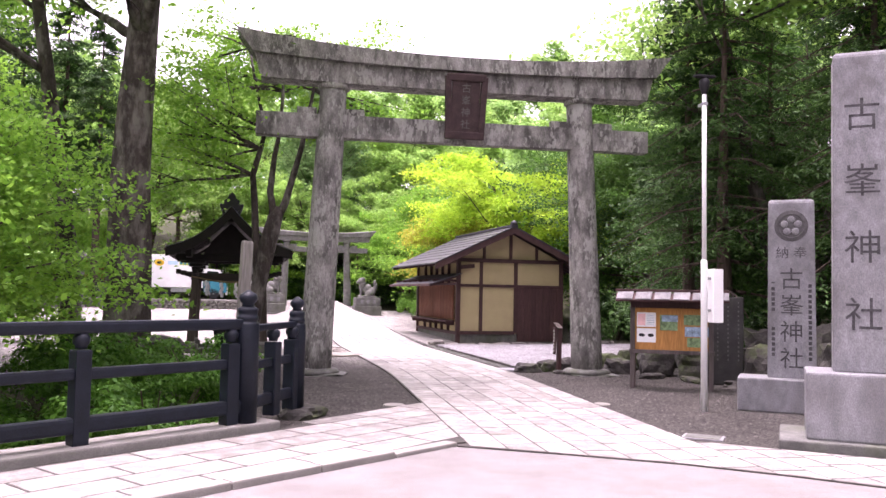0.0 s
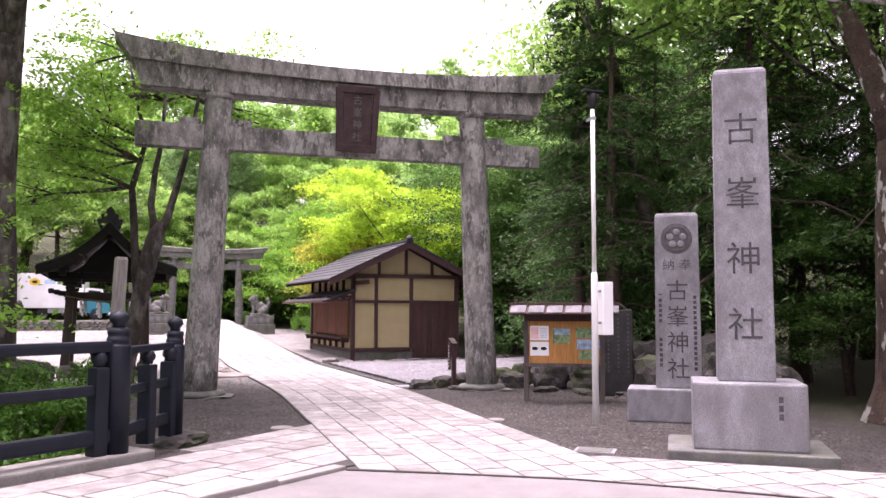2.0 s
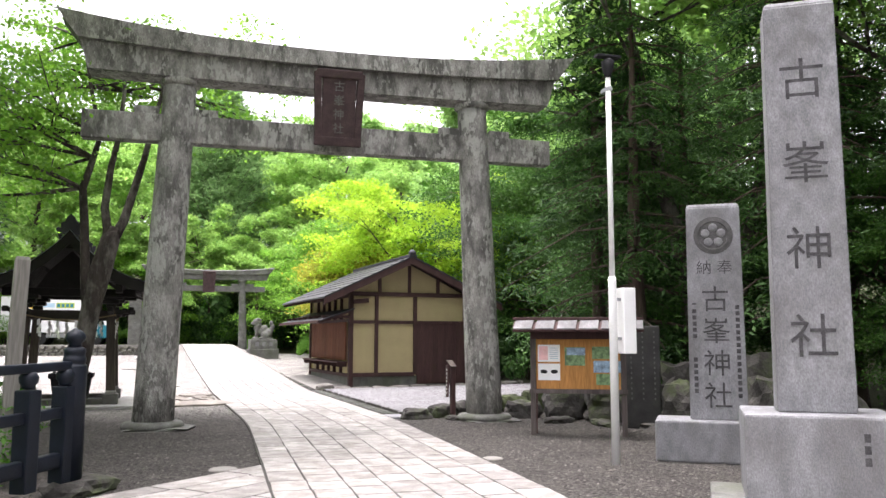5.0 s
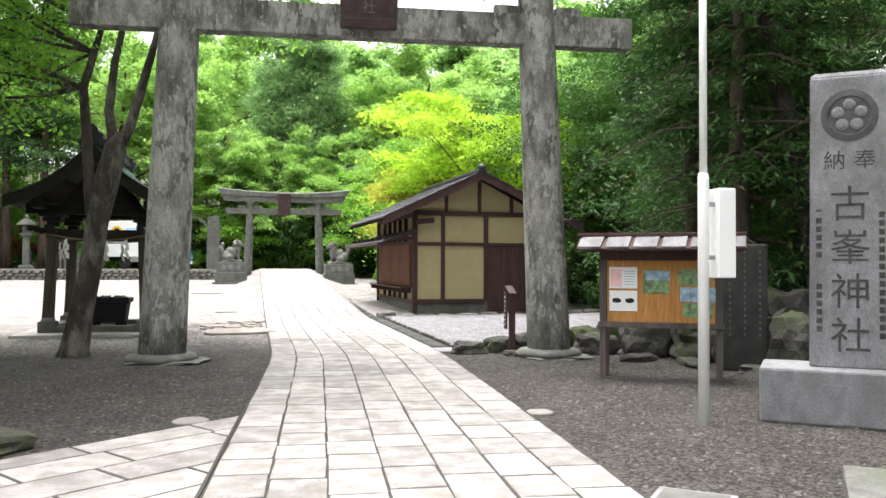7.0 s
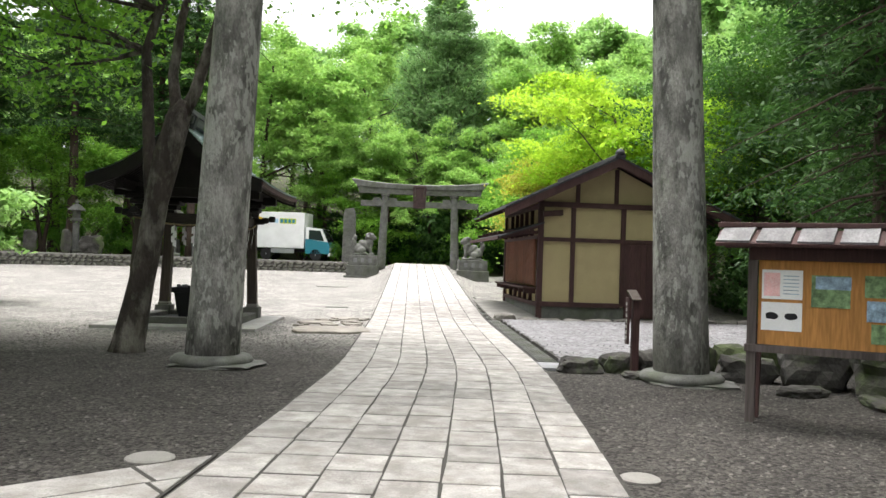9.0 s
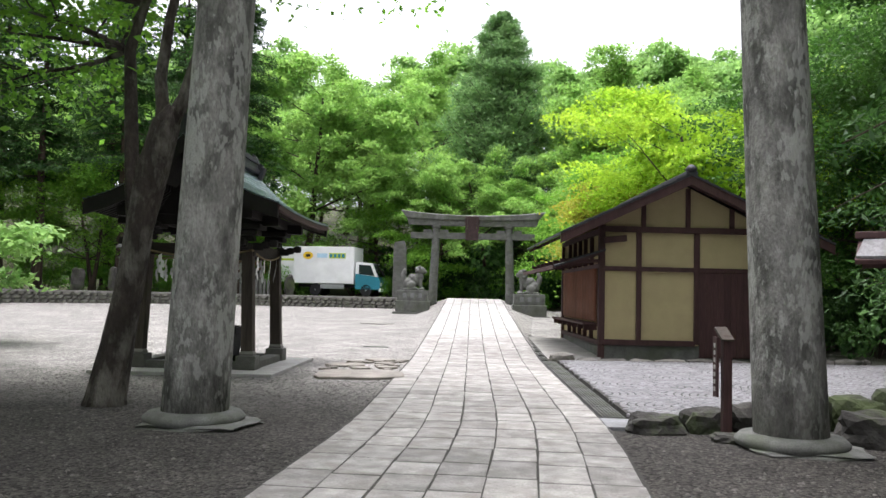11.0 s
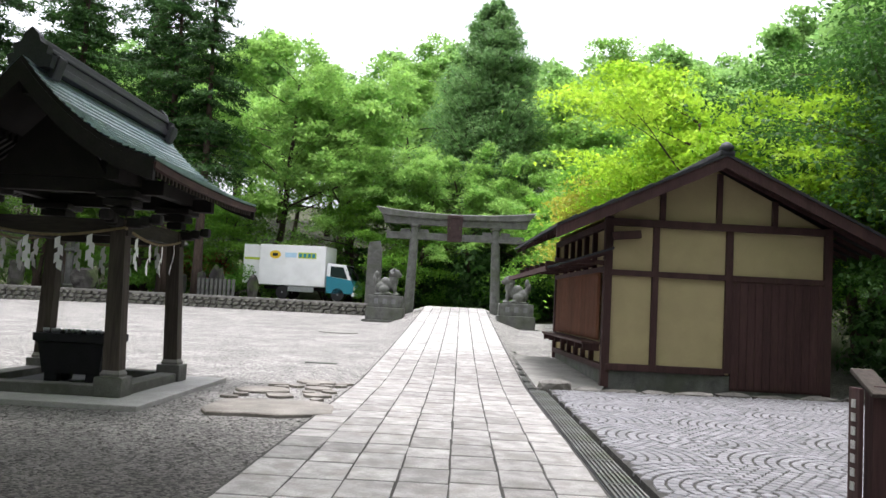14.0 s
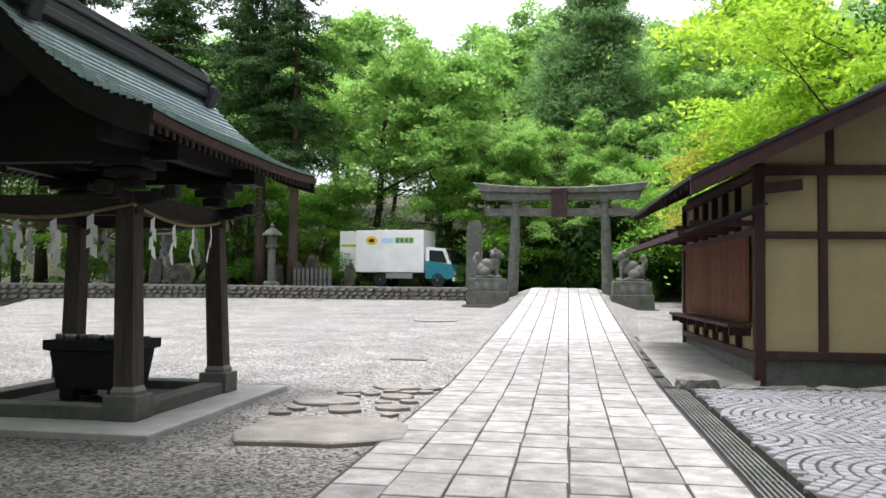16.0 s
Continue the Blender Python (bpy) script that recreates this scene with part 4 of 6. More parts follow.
for s in (-1, 1):
    n, q = 14, 12
    rows = []
    for j in range(q + 1):
        y = RY0 + (RY1 - RY0) * j / q
        top = [(s * RX * i / n, y, roof_z(RX * i / n, y)) for i in range(n + 1)]
        rows.append(top + [(x, yy, z - 0.07) for x, yy, z in top[::-1]])
    part("roof_slope", sweep(rows), "timber_eave_shade", pav)
    # copper shingles in courses
    verts, faces = [], []
    course, wide = 0.085, 0.21
    nc = int(RX * 1.12 / course)
    rnd = random.Random(5 + s)
    for c in range(nc):
        d0, d1 = RX * c / nc, RX * (c + 1) / nc
        y = RY0 - (wide / 2 if c % 2 else 0)
        while y < RY1:
            a, b = max(y + 0.004, RY0 - 0.01), min(y + wide - 0.004, RY1 + 0.01)
            if b - a > 0.02:
                k = len(verts)
                h0, h1 = 0.004, 0.03 + rnd.uniform(0, 0.006)
                for d, h in ((d0, h0), (d1 + 0.012, h1)):
                    for yy in (a, b):
                        verts.append((s * d, yy, roof_z(min(d, RX), yy) + h))
                for yy in (a, b):
                    verts.append((s * (d1 + 0.012), yy, roof_z(min(d1, RX), yy) - 0.002))
                faces += [(k, k + 1, k + 3, k + 2), (k + 2, k + 3, k + 5, k + 4)]
            y += wide
    me = bpy.data.meshes.new("shingles")
    me.from_pydata(verts, [], faces)
    me.materials.append(M["copper"])
    sg = new("shingles", me)
    sg.parent = pav
    tagged(sg, "blue-green copper shingles", kind="stuff")
    # gable edges, fascia and rafters
    for y in (RY0 + 0.02, RY1 - 0.02):
        secs = []
        for i in range(n + 1):
            d = RX * i / n
            z = roof_z(d, y)
            secs.append([(s * d, y - 0.035, z - 0.06), (s * d, y + 0.035, z - 0.06), (s * d, y + 0.035, z - 0.3 + 0.06 * i / n), (s * d, y - 0.035, z - 0.3 + 0.06 * i / n)])
        part("bargeboard", sweep(secs), "timber_eave_shade", pav)
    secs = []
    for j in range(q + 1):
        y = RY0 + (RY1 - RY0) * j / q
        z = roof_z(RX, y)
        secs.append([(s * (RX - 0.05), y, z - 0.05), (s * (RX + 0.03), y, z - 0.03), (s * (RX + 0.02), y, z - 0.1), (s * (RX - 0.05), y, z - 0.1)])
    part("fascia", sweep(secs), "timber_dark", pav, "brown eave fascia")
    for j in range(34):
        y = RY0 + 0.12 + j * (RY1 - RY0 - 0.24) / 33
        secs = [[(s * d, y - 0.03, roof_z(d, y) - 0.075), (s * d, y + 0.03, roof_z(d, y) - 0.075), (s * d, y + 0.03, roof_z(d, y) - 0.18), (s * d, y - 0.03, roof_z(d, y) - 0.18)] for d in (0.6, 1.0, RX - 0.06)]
        part("rafter", sweep(secs), "timber_eave_shade", pav)
        part("rafter_tip", box(0.012, 0.055, 0.07, s * (RX - 0.05), y, roof_z(RX - 0.06, y) - 0.18), "timber_grey", pav)
# box ridge with end ornaments
for k, (w, h, z) in enumerate(((0.34, 0.1, 3.88), (0.26, 0.1, 3.985), (0.3, 0.05, 4.09), (0.2, 0.08, 4.145))):
    part("ridge_course", box(w, RY1 - RY0 - 0.5 + 0.04 * k, h, 0, (RY0 + RY1) / 2, z, bevel=0.015), "roof_slate", pav)
for s, y in ((-1, RY0 + 0.22), (1, RY1 - 0.22)):
    orn = [(-0.3, 0.0), (0.3, 0.0), (0.34, 0.16), (0.24, 0.2), (0.26, 0.32), (0.14, 0.38), (0.1, 0.5), (0, 0.6), (-0.1, 0.5), (-0.14, 0.38), (-0.26, 0.32), (-0.24, 0.2), (-0.34, 0.16)]
    part("ridge_ornament", sweep([[(x * 0.8, y + q2, 3.86 + z * 0.78) for x, z in orn] for q2 in (-0.06, 0.06)]), "roof_slate", pav, "carved dark ridge-end ornament")
    for q in (-1, 1):
        part("ornament_wing", box(0.08, 0.2, 0.28, q * 0.19, y - s * 0.14, 3.76, 0, q * 18, 0, bevel=0.03), "roof_slate", pav)

# straw rope with paper streamers under the beams
bm = bmesh.new()
RPX, RPY = PX + 0.03, PY + 0.07
for (a, b) in (((-RPX, -RPY), (RPX, -RPY)), ((RPX, -RPY), (RPX, RPY)), ((-RPX, -RPY), (-RPX, RPY)), ((-RPX, RPY), (RPX, RPY))):
    tube([(a[0] + (b[0] - a[0]) * k / 10, a[1] + (b[1] - a[1]) * k / 10, 2.1 - 0.13 * math.sin(math.pi * k / 10)) for k in range(11)], [0.017] * 11, 7, bm, 0.12)
rope = part("straw_rope", bm, "rope")
rope.matrix_basis = PAV
tagged(rope, "twisted straw rope hung round the pavilion posts", "rope")


def streamer(x, y, z, yaw, seed):
    """A folded strip: four slanted leaves, each hung from the lower corner of the one above."""
    rnd = random.Random(seed)
    bm = bmesh.new()
    w, h, drop = 0.062, 0.125, 0.04
    px, pz, dy = 0.0, 0.0, 0.0
    for k in range(4):
        q = 1 if k % 2 else -1
        e = rnd.uniform(-0.025, 0.025)
        a = [(px, pz), (px + q * w, pz - drop), (px + q * w, pz - drop - h), (px, pz - h)]
        sweep([[(u, dy + t + (e if i > 1 else 0), v) for i, (u, v) in enumerate(a)] for t in (-0.0015, 0.0015)], bm)
        px, pz, dy = px + q * w * 0.45, pz - h * 0.72, dy + e + 0.006
    ob = part("paper_streamer", bm, "paper")
    ob.matrix_basis = PAV @ pose(x, y, z, 0, 0, yaw)
    tagged(ob, "white zigzag folded paper streamer hanging from the rope", "streamer", "paper streamers")


for i, k in enumerate((0.2, 0.4, 0.6, 0.8)):
    zz = 2.09 - 0.13 * math.sin(math.pi * k)
    streamer(-RPX + 2 * RPX * k, -RPY, zz, 8 * i, i)
    streamer(RPX, -RPY + 2 * RPY * k, zz, 80 + 9 * i, 10 + i)
    streamer(-RPX, -RPY + 2 * RPY * k, zz, 85 - 7 * i, 20 + i)
    streamer(-RPX + 2 * RPX * k, RPY, zz, -8 * i, 30 + i)

# stone basin with ladles
bas = thing("water_basin", PAV @ pose(0.04, 0.05, 0.09) @ Matrix.Diagonal((0.86, 0.86, 1.0, 1)), "dark stone water basin with ladles on its rim", "basin")
bm = bmesh.new()
sweep([[(-a, -b, z), (a, -b, z), (a, b, z), (-a, b, z)] for a, b, z in ((0.44, 0.3, 0.12), (0.5, 0.36, 0.5), (0.5, 0.36, 0.52), (0.56, 0.42, 0.54), (0.56, 0.42, 0.64), (0.5, 0.36, 0.64), (0.47, 0.33, 0.55))], bm)
part("trough", bm, "black", bas, "black stone trough")
for sx in (-1, 1):
    for sy in (-1, 1):
        part("foot", box(0.2, 0.16, 0.14, sx * 0.32, sy * 0.2, 0.0, bevel=0.03), "black", bas)
part("water", box(0.9, 0.62, 0.004, 0, 0, 0.59), "glass", bas)
for k in range(9):
    x = -0.42 + k * 0.105
    lad = thing("ladle", PAV @ pose(0.04 + x * 0.86, 0.05, 0.735, 0, 0, 90 + 6 * math.sin(k * 2.3)), "metal water ladle lying across the basin", "ladle", "ladles on the basin")
    part("bowl", lathe([(0.03, -0.03), (0.038, 0), (0.038, 0.03), (0.033, 0.03), (0.03, -0.02)], 12, at=(-0.26, 0, 0.03)), "steel", lad, smooth=True)
    part("handle", tube([(-0.23, 0, 0.02), (0.3, 0, 0.01)], [0.007, 0.007], 6), "timber_grey", lad)


# ---- guardian lions on pedestals ----
def lion(x, y, z, yaw, label):
    bm = bmesh.new()

    def ball(cx, cy, cz, rx, ry, rz, tilt=0):
        r = bmesh.ops.create_icosphere(bm, subdivisions=2, radius=1)
        bmesh.ops.scale(bm, vec=(rx, ry, rz), verts=r["verts"])
        bmesh.ops.transform(bm, matrix=pose(cx, cy, cz, 0, tilt, 0), verts=r["verts"])
    ball(-0.2, 0, 0.3, 0.3, 0.24, 0.28)
    ball(0.05, 0, 0.45, 0.36, 0.22, 0.24, 40)
    ball(0.25, 0, 0.58, 0.22, 0.22, 0.26)
    ball(0.34, 0, 0.88, 0.2, 0.19, 0.2)
    ball(0.5, 0, 0.83, 0.12, 0.12, 0.1)
    ball(0.26, 0, 0.9, 0.17, 0.24, 0.2)
    for s in (-1, 1):
        ball(0.33, s * 0.14, 0.28, 0.08, 0.08, 0.3)
        ball(0.4, s * 0.15, 0.06, 0.14, 0.09, 0.07)
        ball(-0.1, s * 0.2, 0.2, 0.22, 0.12, 0.2)
        ball(0.06, s * 0.24, 0.06, 0.16, 0.09, 0.07)
        ball(0.27, s * 0.17, 1.04, 0.05, 0.07, 0.08)
    for k in range(7):
        ball(0.2 - 0.03 * (k % 3), 0.18 * math.cos(k), 0.72 + 0.05 * k, 0.09, 0.09, 0.07)
    ball(-0.45, 0, 0.55, 0.12, 0.16, 0.28, -15)
    ball(-0.42, 0, 0.82, 0.1, 0.13, 0.16)
    box(1.0, 0.6, 0.08, 0, 0, -0.02, bevel=0.02, bm=bm)
    ob = part("guardian_lion", bm, "granite_dark")
    rm = ob.modifiers.new("merge", 'REMESH')
    rm.mode, rm.voxel_size, rm.use_smooth_shade = 'VOXEL', 0.028, True
    ob.matrix_basis = pose(x, y, z, 0, 0, yaw)
    tagged(ob, label, "statue", "guardian lions")
    return ob


def pedestal(x, y, z, label):
    p = thing("lion_pedestal", pose(x, y, z, 0, 0, 4.5), label, "pedestal", "lion pedestals")
    part("ground_slab", box(1.75, 1.5, 0.12, 0, 0, -0.08, bevel=0.02), "granite_dark", p)
    part("lower_block", box(1.5, 1.25, 0.5, 0, 0, 0.04, bevel=0.03), "granite_dark", p)
    part("upper_block", box(1.36, 1.1, 0.48, 0, 0, 0.54, bevel=0.03), "granite_dark", p)
    for k in range(3):
        part("small_character", box(0.16, 0.02, 0.2, -0.35 + 0.35 * k, -0.552, 0.68, bevel=0.004), "granite", p)


pedestal(-1.98, 28.3, 0.55, "two-tier dark stone pedestal carved with characters")
pedestal(3.28, 28.1, 0.48, "two-tier dark stone pedestal carved with characters")
lion(-1.98, 28.3, 1.585, 8, "weathered grey stone guardian lion seated on its pedestal")
lion(3.28, 28.1, 1.515, 176, "weathered grey stone guardian lion seated on its pedestal")
tb = part("stone_tablet", sweep([[(-0.36, -0.14, 0), (0.36, -0.14, 0), (0.36, 0.14, 0), (-0.36, 0.14, 0)], [(-0.34, -0.13, 2.6), (0.3, -0.13, 2.62), (0.3, 0.12, 2.62), (-0.34, 0.12, 2.6)], [(-0.3, -0.1, 2.92), (0.2, -0.1, 3.0), (0.2, 0.1, 3.0), (-0.3, 0.1, 2.92)]]), "granite_dark")
tb.matrix_basis = pose(-3.45, 33.2, 1.15)
tagged(tb, "tall dark weathered stone tablet near the far gate", "monument")

# ---- upper terrace with its rubble wall ----
TW = [(-2.6, 32.9), (-6.0, 32.7), (-14.5, 32.2), (-22.5, 28.6), (-34.0, 22.5), (-60.0, 16.0)]
TZ = 1.16
terrace = part("terrace", prism(TW + [(-60, 46), (-2.6, 46)], 0.2, TZ), None)
terrace.data.materials.append(gme.materials[0])
tagged(terrace, "raised gravel terrace behind the rubble wall", "terrace", kind="structure")
wall = new("wall_terrace")
tagged(wall, "low rubble stone retaining wall of the terrace", "wall", kind="structure")
rnd = random.Random(9)
shapes = []
for i in range(6):
    b = rough_stone(1, 1, 1, 200 + i, 1)
    me = bpy.data.meshes.new("wall_stone")
    b.to_mesh(me)
    b.free()
    me.materials.append(M["rock_wall"])
    shapes.append(me)
far_bm = bmesh.new()
count = 0
for a, b in zip(TW[:-2], TW[1:-1]):
    a, b = Vector((*a, 0)), Vector((*b, 0))
    d = (b - a).normalized()
    nrm = Vector((d.y, -d.x, 0))
    if nrm.y > 0:
        nrm = -nrm
    ln = (b - a).length
    for row, (z, h) in enumerate(((0.0, 0.24), (0.2, 0.22), (0.38, 0.2))):
        s = 0.0
        while s < ln:
            w = rnd.uniform(0.24, 0.5)
            p = a + d * (s + w / 2) + nrm * 0.02
            zz = rise(p.y) - 0.05 + z * (TZ + 0.0 - rise(p.y)) / 0.55
            m = Matrix.Translation((p.x, p.y, zz)) @ Matrix.Rotation(math.atan2(d.y, d.x), 4, 'Z') @ Matrix.Diagonal((w * 1.1, 0.34, h * 1.12 * (TZ - rise(p.y)) / 0.52, 1))
            if count < 290 and a.x > -24:
                o = new("wall_stone", shapes[rnd.randrange(6)])
                o.parent = wall
                o.matrix_basis = m
                count += 1
            else:
                r = bmesh.ops.create_icosphere(far_bm, subdivisions=1, radius=0.5)
                bmesh.ops.transform(far_bm, matrix=m @ Matrix.Translation((0, 0, 0.42)), verts=r["verts"])
            s += w
    cs = part("coping", box(ln + 0.05, 0.45, 0.1, 0, 0, 0, bevel=0.02), "concrete", wall)
    cs.matrix_basis = Matrix.Translation(((a.x + b.x) / 2, (a.y + b.y) / 2 + 0.1, TZ - 0.07)) @ Matrix.Rotation(math.atan2(d.y, d.x), 4, 'Z')
far_wall = part("wall_stones", far_bm, "rock_wall", wall)
tagged(far_wall, kind="stuff")

# ---- parked delivery truck on the terrace ----
tk = thing("delivery_truck", pose(-7.75, 37.6, TZ, 0, 0, -4), "small white box delivery truck with teal cab, parked", "truck")
BX0, BX1 = -2.45, 1.15
part("cargo_box", box(BX1 - BX0, 1.85, 2.1, (BX0 + BX1) / 2, 0, 0.72, bevel=0.03), "white", tk, "white cargo box")
part("rear_door", box(0.9, 0.04, 2.05, BX0 - 0.48, -0.72, 0.75, 0, 0, 14, bevel=0.01), "white", tk, "open white rear door")
part("door_stripe", box(0.8, 0.05, 0.12, BX0 - 0.48, -0.735, 2.0, 0, 0, 14), "lime", tk)
em = lathe([(0.25, 0), (0.25, 0.012)], 28)
bmesh.ops.rotate(em, cent=(0, 0, 0), matrix=Matrix.Rotation(radians(90), 3, 'X'), verts=em.verts)
bmesh.ops.scale(em, vec=(1.2, 1, 0.85), verts=em.verts)
bmesh.ops.translate(em, vec=(-1.6, -0.925, 2.3), verts=em.verts)
part("round_emblem", em, "yellow", tk, "yellow oval emblem")
part("emblem_mark", rough_stone(0.3, 0.02, 0.2, 8, 2, at=(-1.6, -0.94, 2.22)), "black", tk)
part("lettering_panel", box(0.62, 0.012, 0.24, -0.75, -0.93, 2.18), "skyblue", tk)
part("lettering_panel", box(0.98, 0.012, 0.3, 0.15, -0.93, 2.15), "lime", tk)
bm = bmesh.new()
for i in range(4):
    box(0.16, 0.014, 0.2, -0.22 + i * 0.24, -0.936, 2.2, bm=bm)
part("lettering", bm, "teal", tk)
part("side_hatch", box(0.72, 0.02, 1.0, 0.6, -0.93, 0.85, bevel=0.008), "white", tk)
part("frame_rail", box(4.4, 0.9, 0.18, -0.1, 0, 0.5), "rubber", tk)
part("side_guard", box(1.4, 0.06, 0.28, -0.15, -0.82, 0.42, bevel=0.01), "steel", tk)
cabp = [(1.22, 0.42), (2.62, 0.42), (2.66, 0.85), (2.55, 1.1), (2.2, 1.9), (1.3, 1.98), (1.22, 1.9)]
cab = part("cab", sweep([[(x, y, z) for x, z in cabp] for y in (-0.82, 0.82)]), "white", tk, "white and teal cab")
lowp = [(1.22, 0.42), (2.64, 0.42), (2.68, 0.85), (2.57, 1.12), (1.22, 1.3)]
part("teal_panel", sweep([[(x, y, z) for x, z in lowp] for y in (-0.84, 0.84)]), "teal", cab, "teal lower cab")
part("side_window", sweep([[(x, y, z) for x, z in ((1.42, 1.28), (2.34, 1.18), (2.1, 1.78), (1.42, 1.82))] for y in (-0.845, -0.825)]), "glass", cab)
part("windscreen", sweep([[(2.57, y, 1.12), (2.22, y, 1.86), (2.24, y, 1.88), (2.6, y, 1.14)] for y in (-0.74, 0.74)]), "glass", cab)
part("headlight", box(0.1, 0.3, 0.2, 2.64, -0.62, 0.62, bevel=0.02), "white", cab)
part("bumper", box(0.14, 1.66, 0.2, 2.66, 0, 0.3, bevel=0.03), "white", cab)
part("mirror", box(0.05, 0.16, 0.26, 2.5, -0.98, 1.35, bevel=0.02), "black", cab)
for x in (-1.15, 1.85):
    for y in (-0.74, 0.74):
        w = lathe([(0.22, -0.1), (0.33, -0.1), (0.36, -0.06), (0.36, 0.06), (0.33, 0.1), (0.22, 0.1)], 24)
        bmesh.ops.rotate(w, cent=(0, 0, 0), matrix=Matrix.Rotation(radians(90), 3, 'X'), verts=w.verts)
        bmesh.ops.translate(w, vec=(x, y, 0.36), verts=w.verts)
        wh = part("wheel", w, "rubber", tk, smooth=False)
        r = lathe([(0.03, -0.105), (0.2, -0.11), (0.215, -0.09), (0.215, 0.09), (0.05, 0.1)], 20)
        bmesh.ops.rotate(r, cent=(0, 0, 0), matrix=Matrix.Rotation(radians(90), 3, 'X'), verts=r.verts)
        bmesh.ops.translate(r, vec=(x, y, 0.36), verts=r.verts)
        part("rim", r, "steel", wh)


# ---- terrace furniture: lanterns and memorial stones under the trees ----
def lantern(x, y, z, h, label):
    t = thing("stone_lantern", pose(x, y, z), label, "lantern", "stone lanterns")
    k = h / 2.6
    part("base", lathe([(0.36, 0), (0.36, 0.12), (0.28, 0.2)], 6), "granite_dark", t).scale = (k, k, k)
    part("shaft", lathe([(0.16, 0.2), (0.15, 1.5), (0.22, 1.58)], 12), "granite_dark", t).scale = (k, k, k)
    part("firebox", lathe([(0.3, 1.58), (0.32, 1.66), (0.2, 1.7), (0.2, 2.02), (0.26, 2.06)], 6), "granite_dark", t).scale = (k, k, k)
    part("cap", lathe([(0.46, 2.06), (0.44, 2.12), (0.2, 2.32), (0.08, 2.38)], 6), "granite_dark", t).scale = (k, k, k)
    part("finial", lathe([(0.06, 2.38), (0.1, 2.46), (0.02, 2.6)], 10), "granite_dark", t).scale = (k, k, k)


lantern(-18.7, 33.4, TZ, 3.0, "tall grey stone lantern on the terrace")
# lantern shape put in where a plain tall stone post stands
lantern(-13.3, 33.6, TZ, 3.0, "tall grey stone lantern on the terrace")
for i, (x, y, w, h) in enumerate(((-11.6, 34.6, 0.9, 1.7), (-12.8, 35.3, 0.7, 1.4), (-17.5, 32.8, 1.3, 1.2), (-18.8, 32.6, 0.6, 1.5), (-20.5, 32.0, 0.8, 1.4), (-9.9, 35.0, 0.6, 1.3), (-14.0, 36.0, 0.5, 1.2))):
    ms = part("memorial_stone", rough_stone(w, w * 0.45, h, 300 + i, 3), "rock")
    ms.matrix_basis = pose(x, y, TZ - 0.05, 0, 0, i * 13 - 20)
    tagged(ms, "dark rough memorial stone on the terrace", "monument", "memorial stones")
for i in range(9):
    x = -10.6 - 0.22 * i
    fp = part("stone_fence_post", box(0.13, 0.13, 0.85, 0, 0, 0, bevel=0.012), "granite_dark")
    fp.matrix_basis = pose(x, 34.2, TZ - 0.01)
    tagged(fp, "short square stone fence post on the terrace", "fence post", "stone fence posts")


# ---- trees ----
def leaf_mesh(name, centres, normals, sizes, mat, aspect=0.55, seed=0):
    """Many small leaves: one folded diamond each, at the given centres and facings."""
    g = np.random.default_rng(seed)
    c = np.asarray(centres, dtype=np.float64)
    n = np.asarray(normals, dtype=np.float64)
    n /= np.linalg.norm(n, axis=1, keepdims=True) + 1e-9
    k = len(c)
    r = g.normal(size=(k, 3))
    u = np.cross(n, r)
    u /= np.linalg.norm(u, axis=1, keepdims=True) + 1e-9
    v = np.cross(n, u)
    s = np.asarray(sizes)[:, None]
    p = np.empty((k, 4, 3))
    p[:, 0] = c - u * s
    p[:, 1] = c - v * s * aspect + n * s * 0.15
    p[:, 2] = c + u * s
    p[:, 3] = c + v * s * aspect + n * s * 0.15
    me = bpy.data.meshes.new(name)
    me.vertices.add(4 * k)
    me.vertices.foreach_set("co", p.reshape(-1))
    me.loops.add(4 * k)
    me.loops.foreach_set("vertex_index", np.arange(4 * k, dtype=np.int32))
    me.polygons.add(k)
    me.polygons.foreach_set("loop_start", np.arange(0, 4 * k, 4, dtype=np.int32))
    me.update(calc_edges=True)
    me.materials.append(M[mat])
    return me


def limb(bm, rnd, p, d, length, r, levels, tips, droop=0.0, seg=7, spread=0.6, forks=(2, 3), steps=4):
    """Grows a bent limb and its forks; gathers the ends of the twigs."""
    pts, rad = [p.copy()], [r]
    for k in range(steps):
        d = (d + Vector((rnd.uniform(-1, 1), rnd.uniform(-1, 1), rnd.uniform(-0.6, 0.6) - droop)) * 0.16).normalized()
        p = p + d * length / steps
        pts.append(p.copy())
        rad.append(r * (1 - 0.5 * (k + 1) / steps))
        if levels <= 1 and k >= 1:
            tips.append((p.copy(), d.copy()))
    tube(pts, rad, max(3, seg), bm)
    if levels > 0:
        for _ in range(rnd.randint(*forks)):
            k = rnd.randint(2, steps)
            q = pts[k]
            nd = (d + Vector((rnd.uniform(-1, 1), rnd.uniform(-1, 1), rnd.uniform(-0.35, 0.6) - droop)) * spread).normalized()
            limb(bm, rnd, q, nd, length * rnd.uniform(0.6, 0.8), rad[k] * 0.7, levels - 1, tips, droop, seg - 2, spread, forks, steps)
    else:
        tips.append((p.copy(), d.copy()))


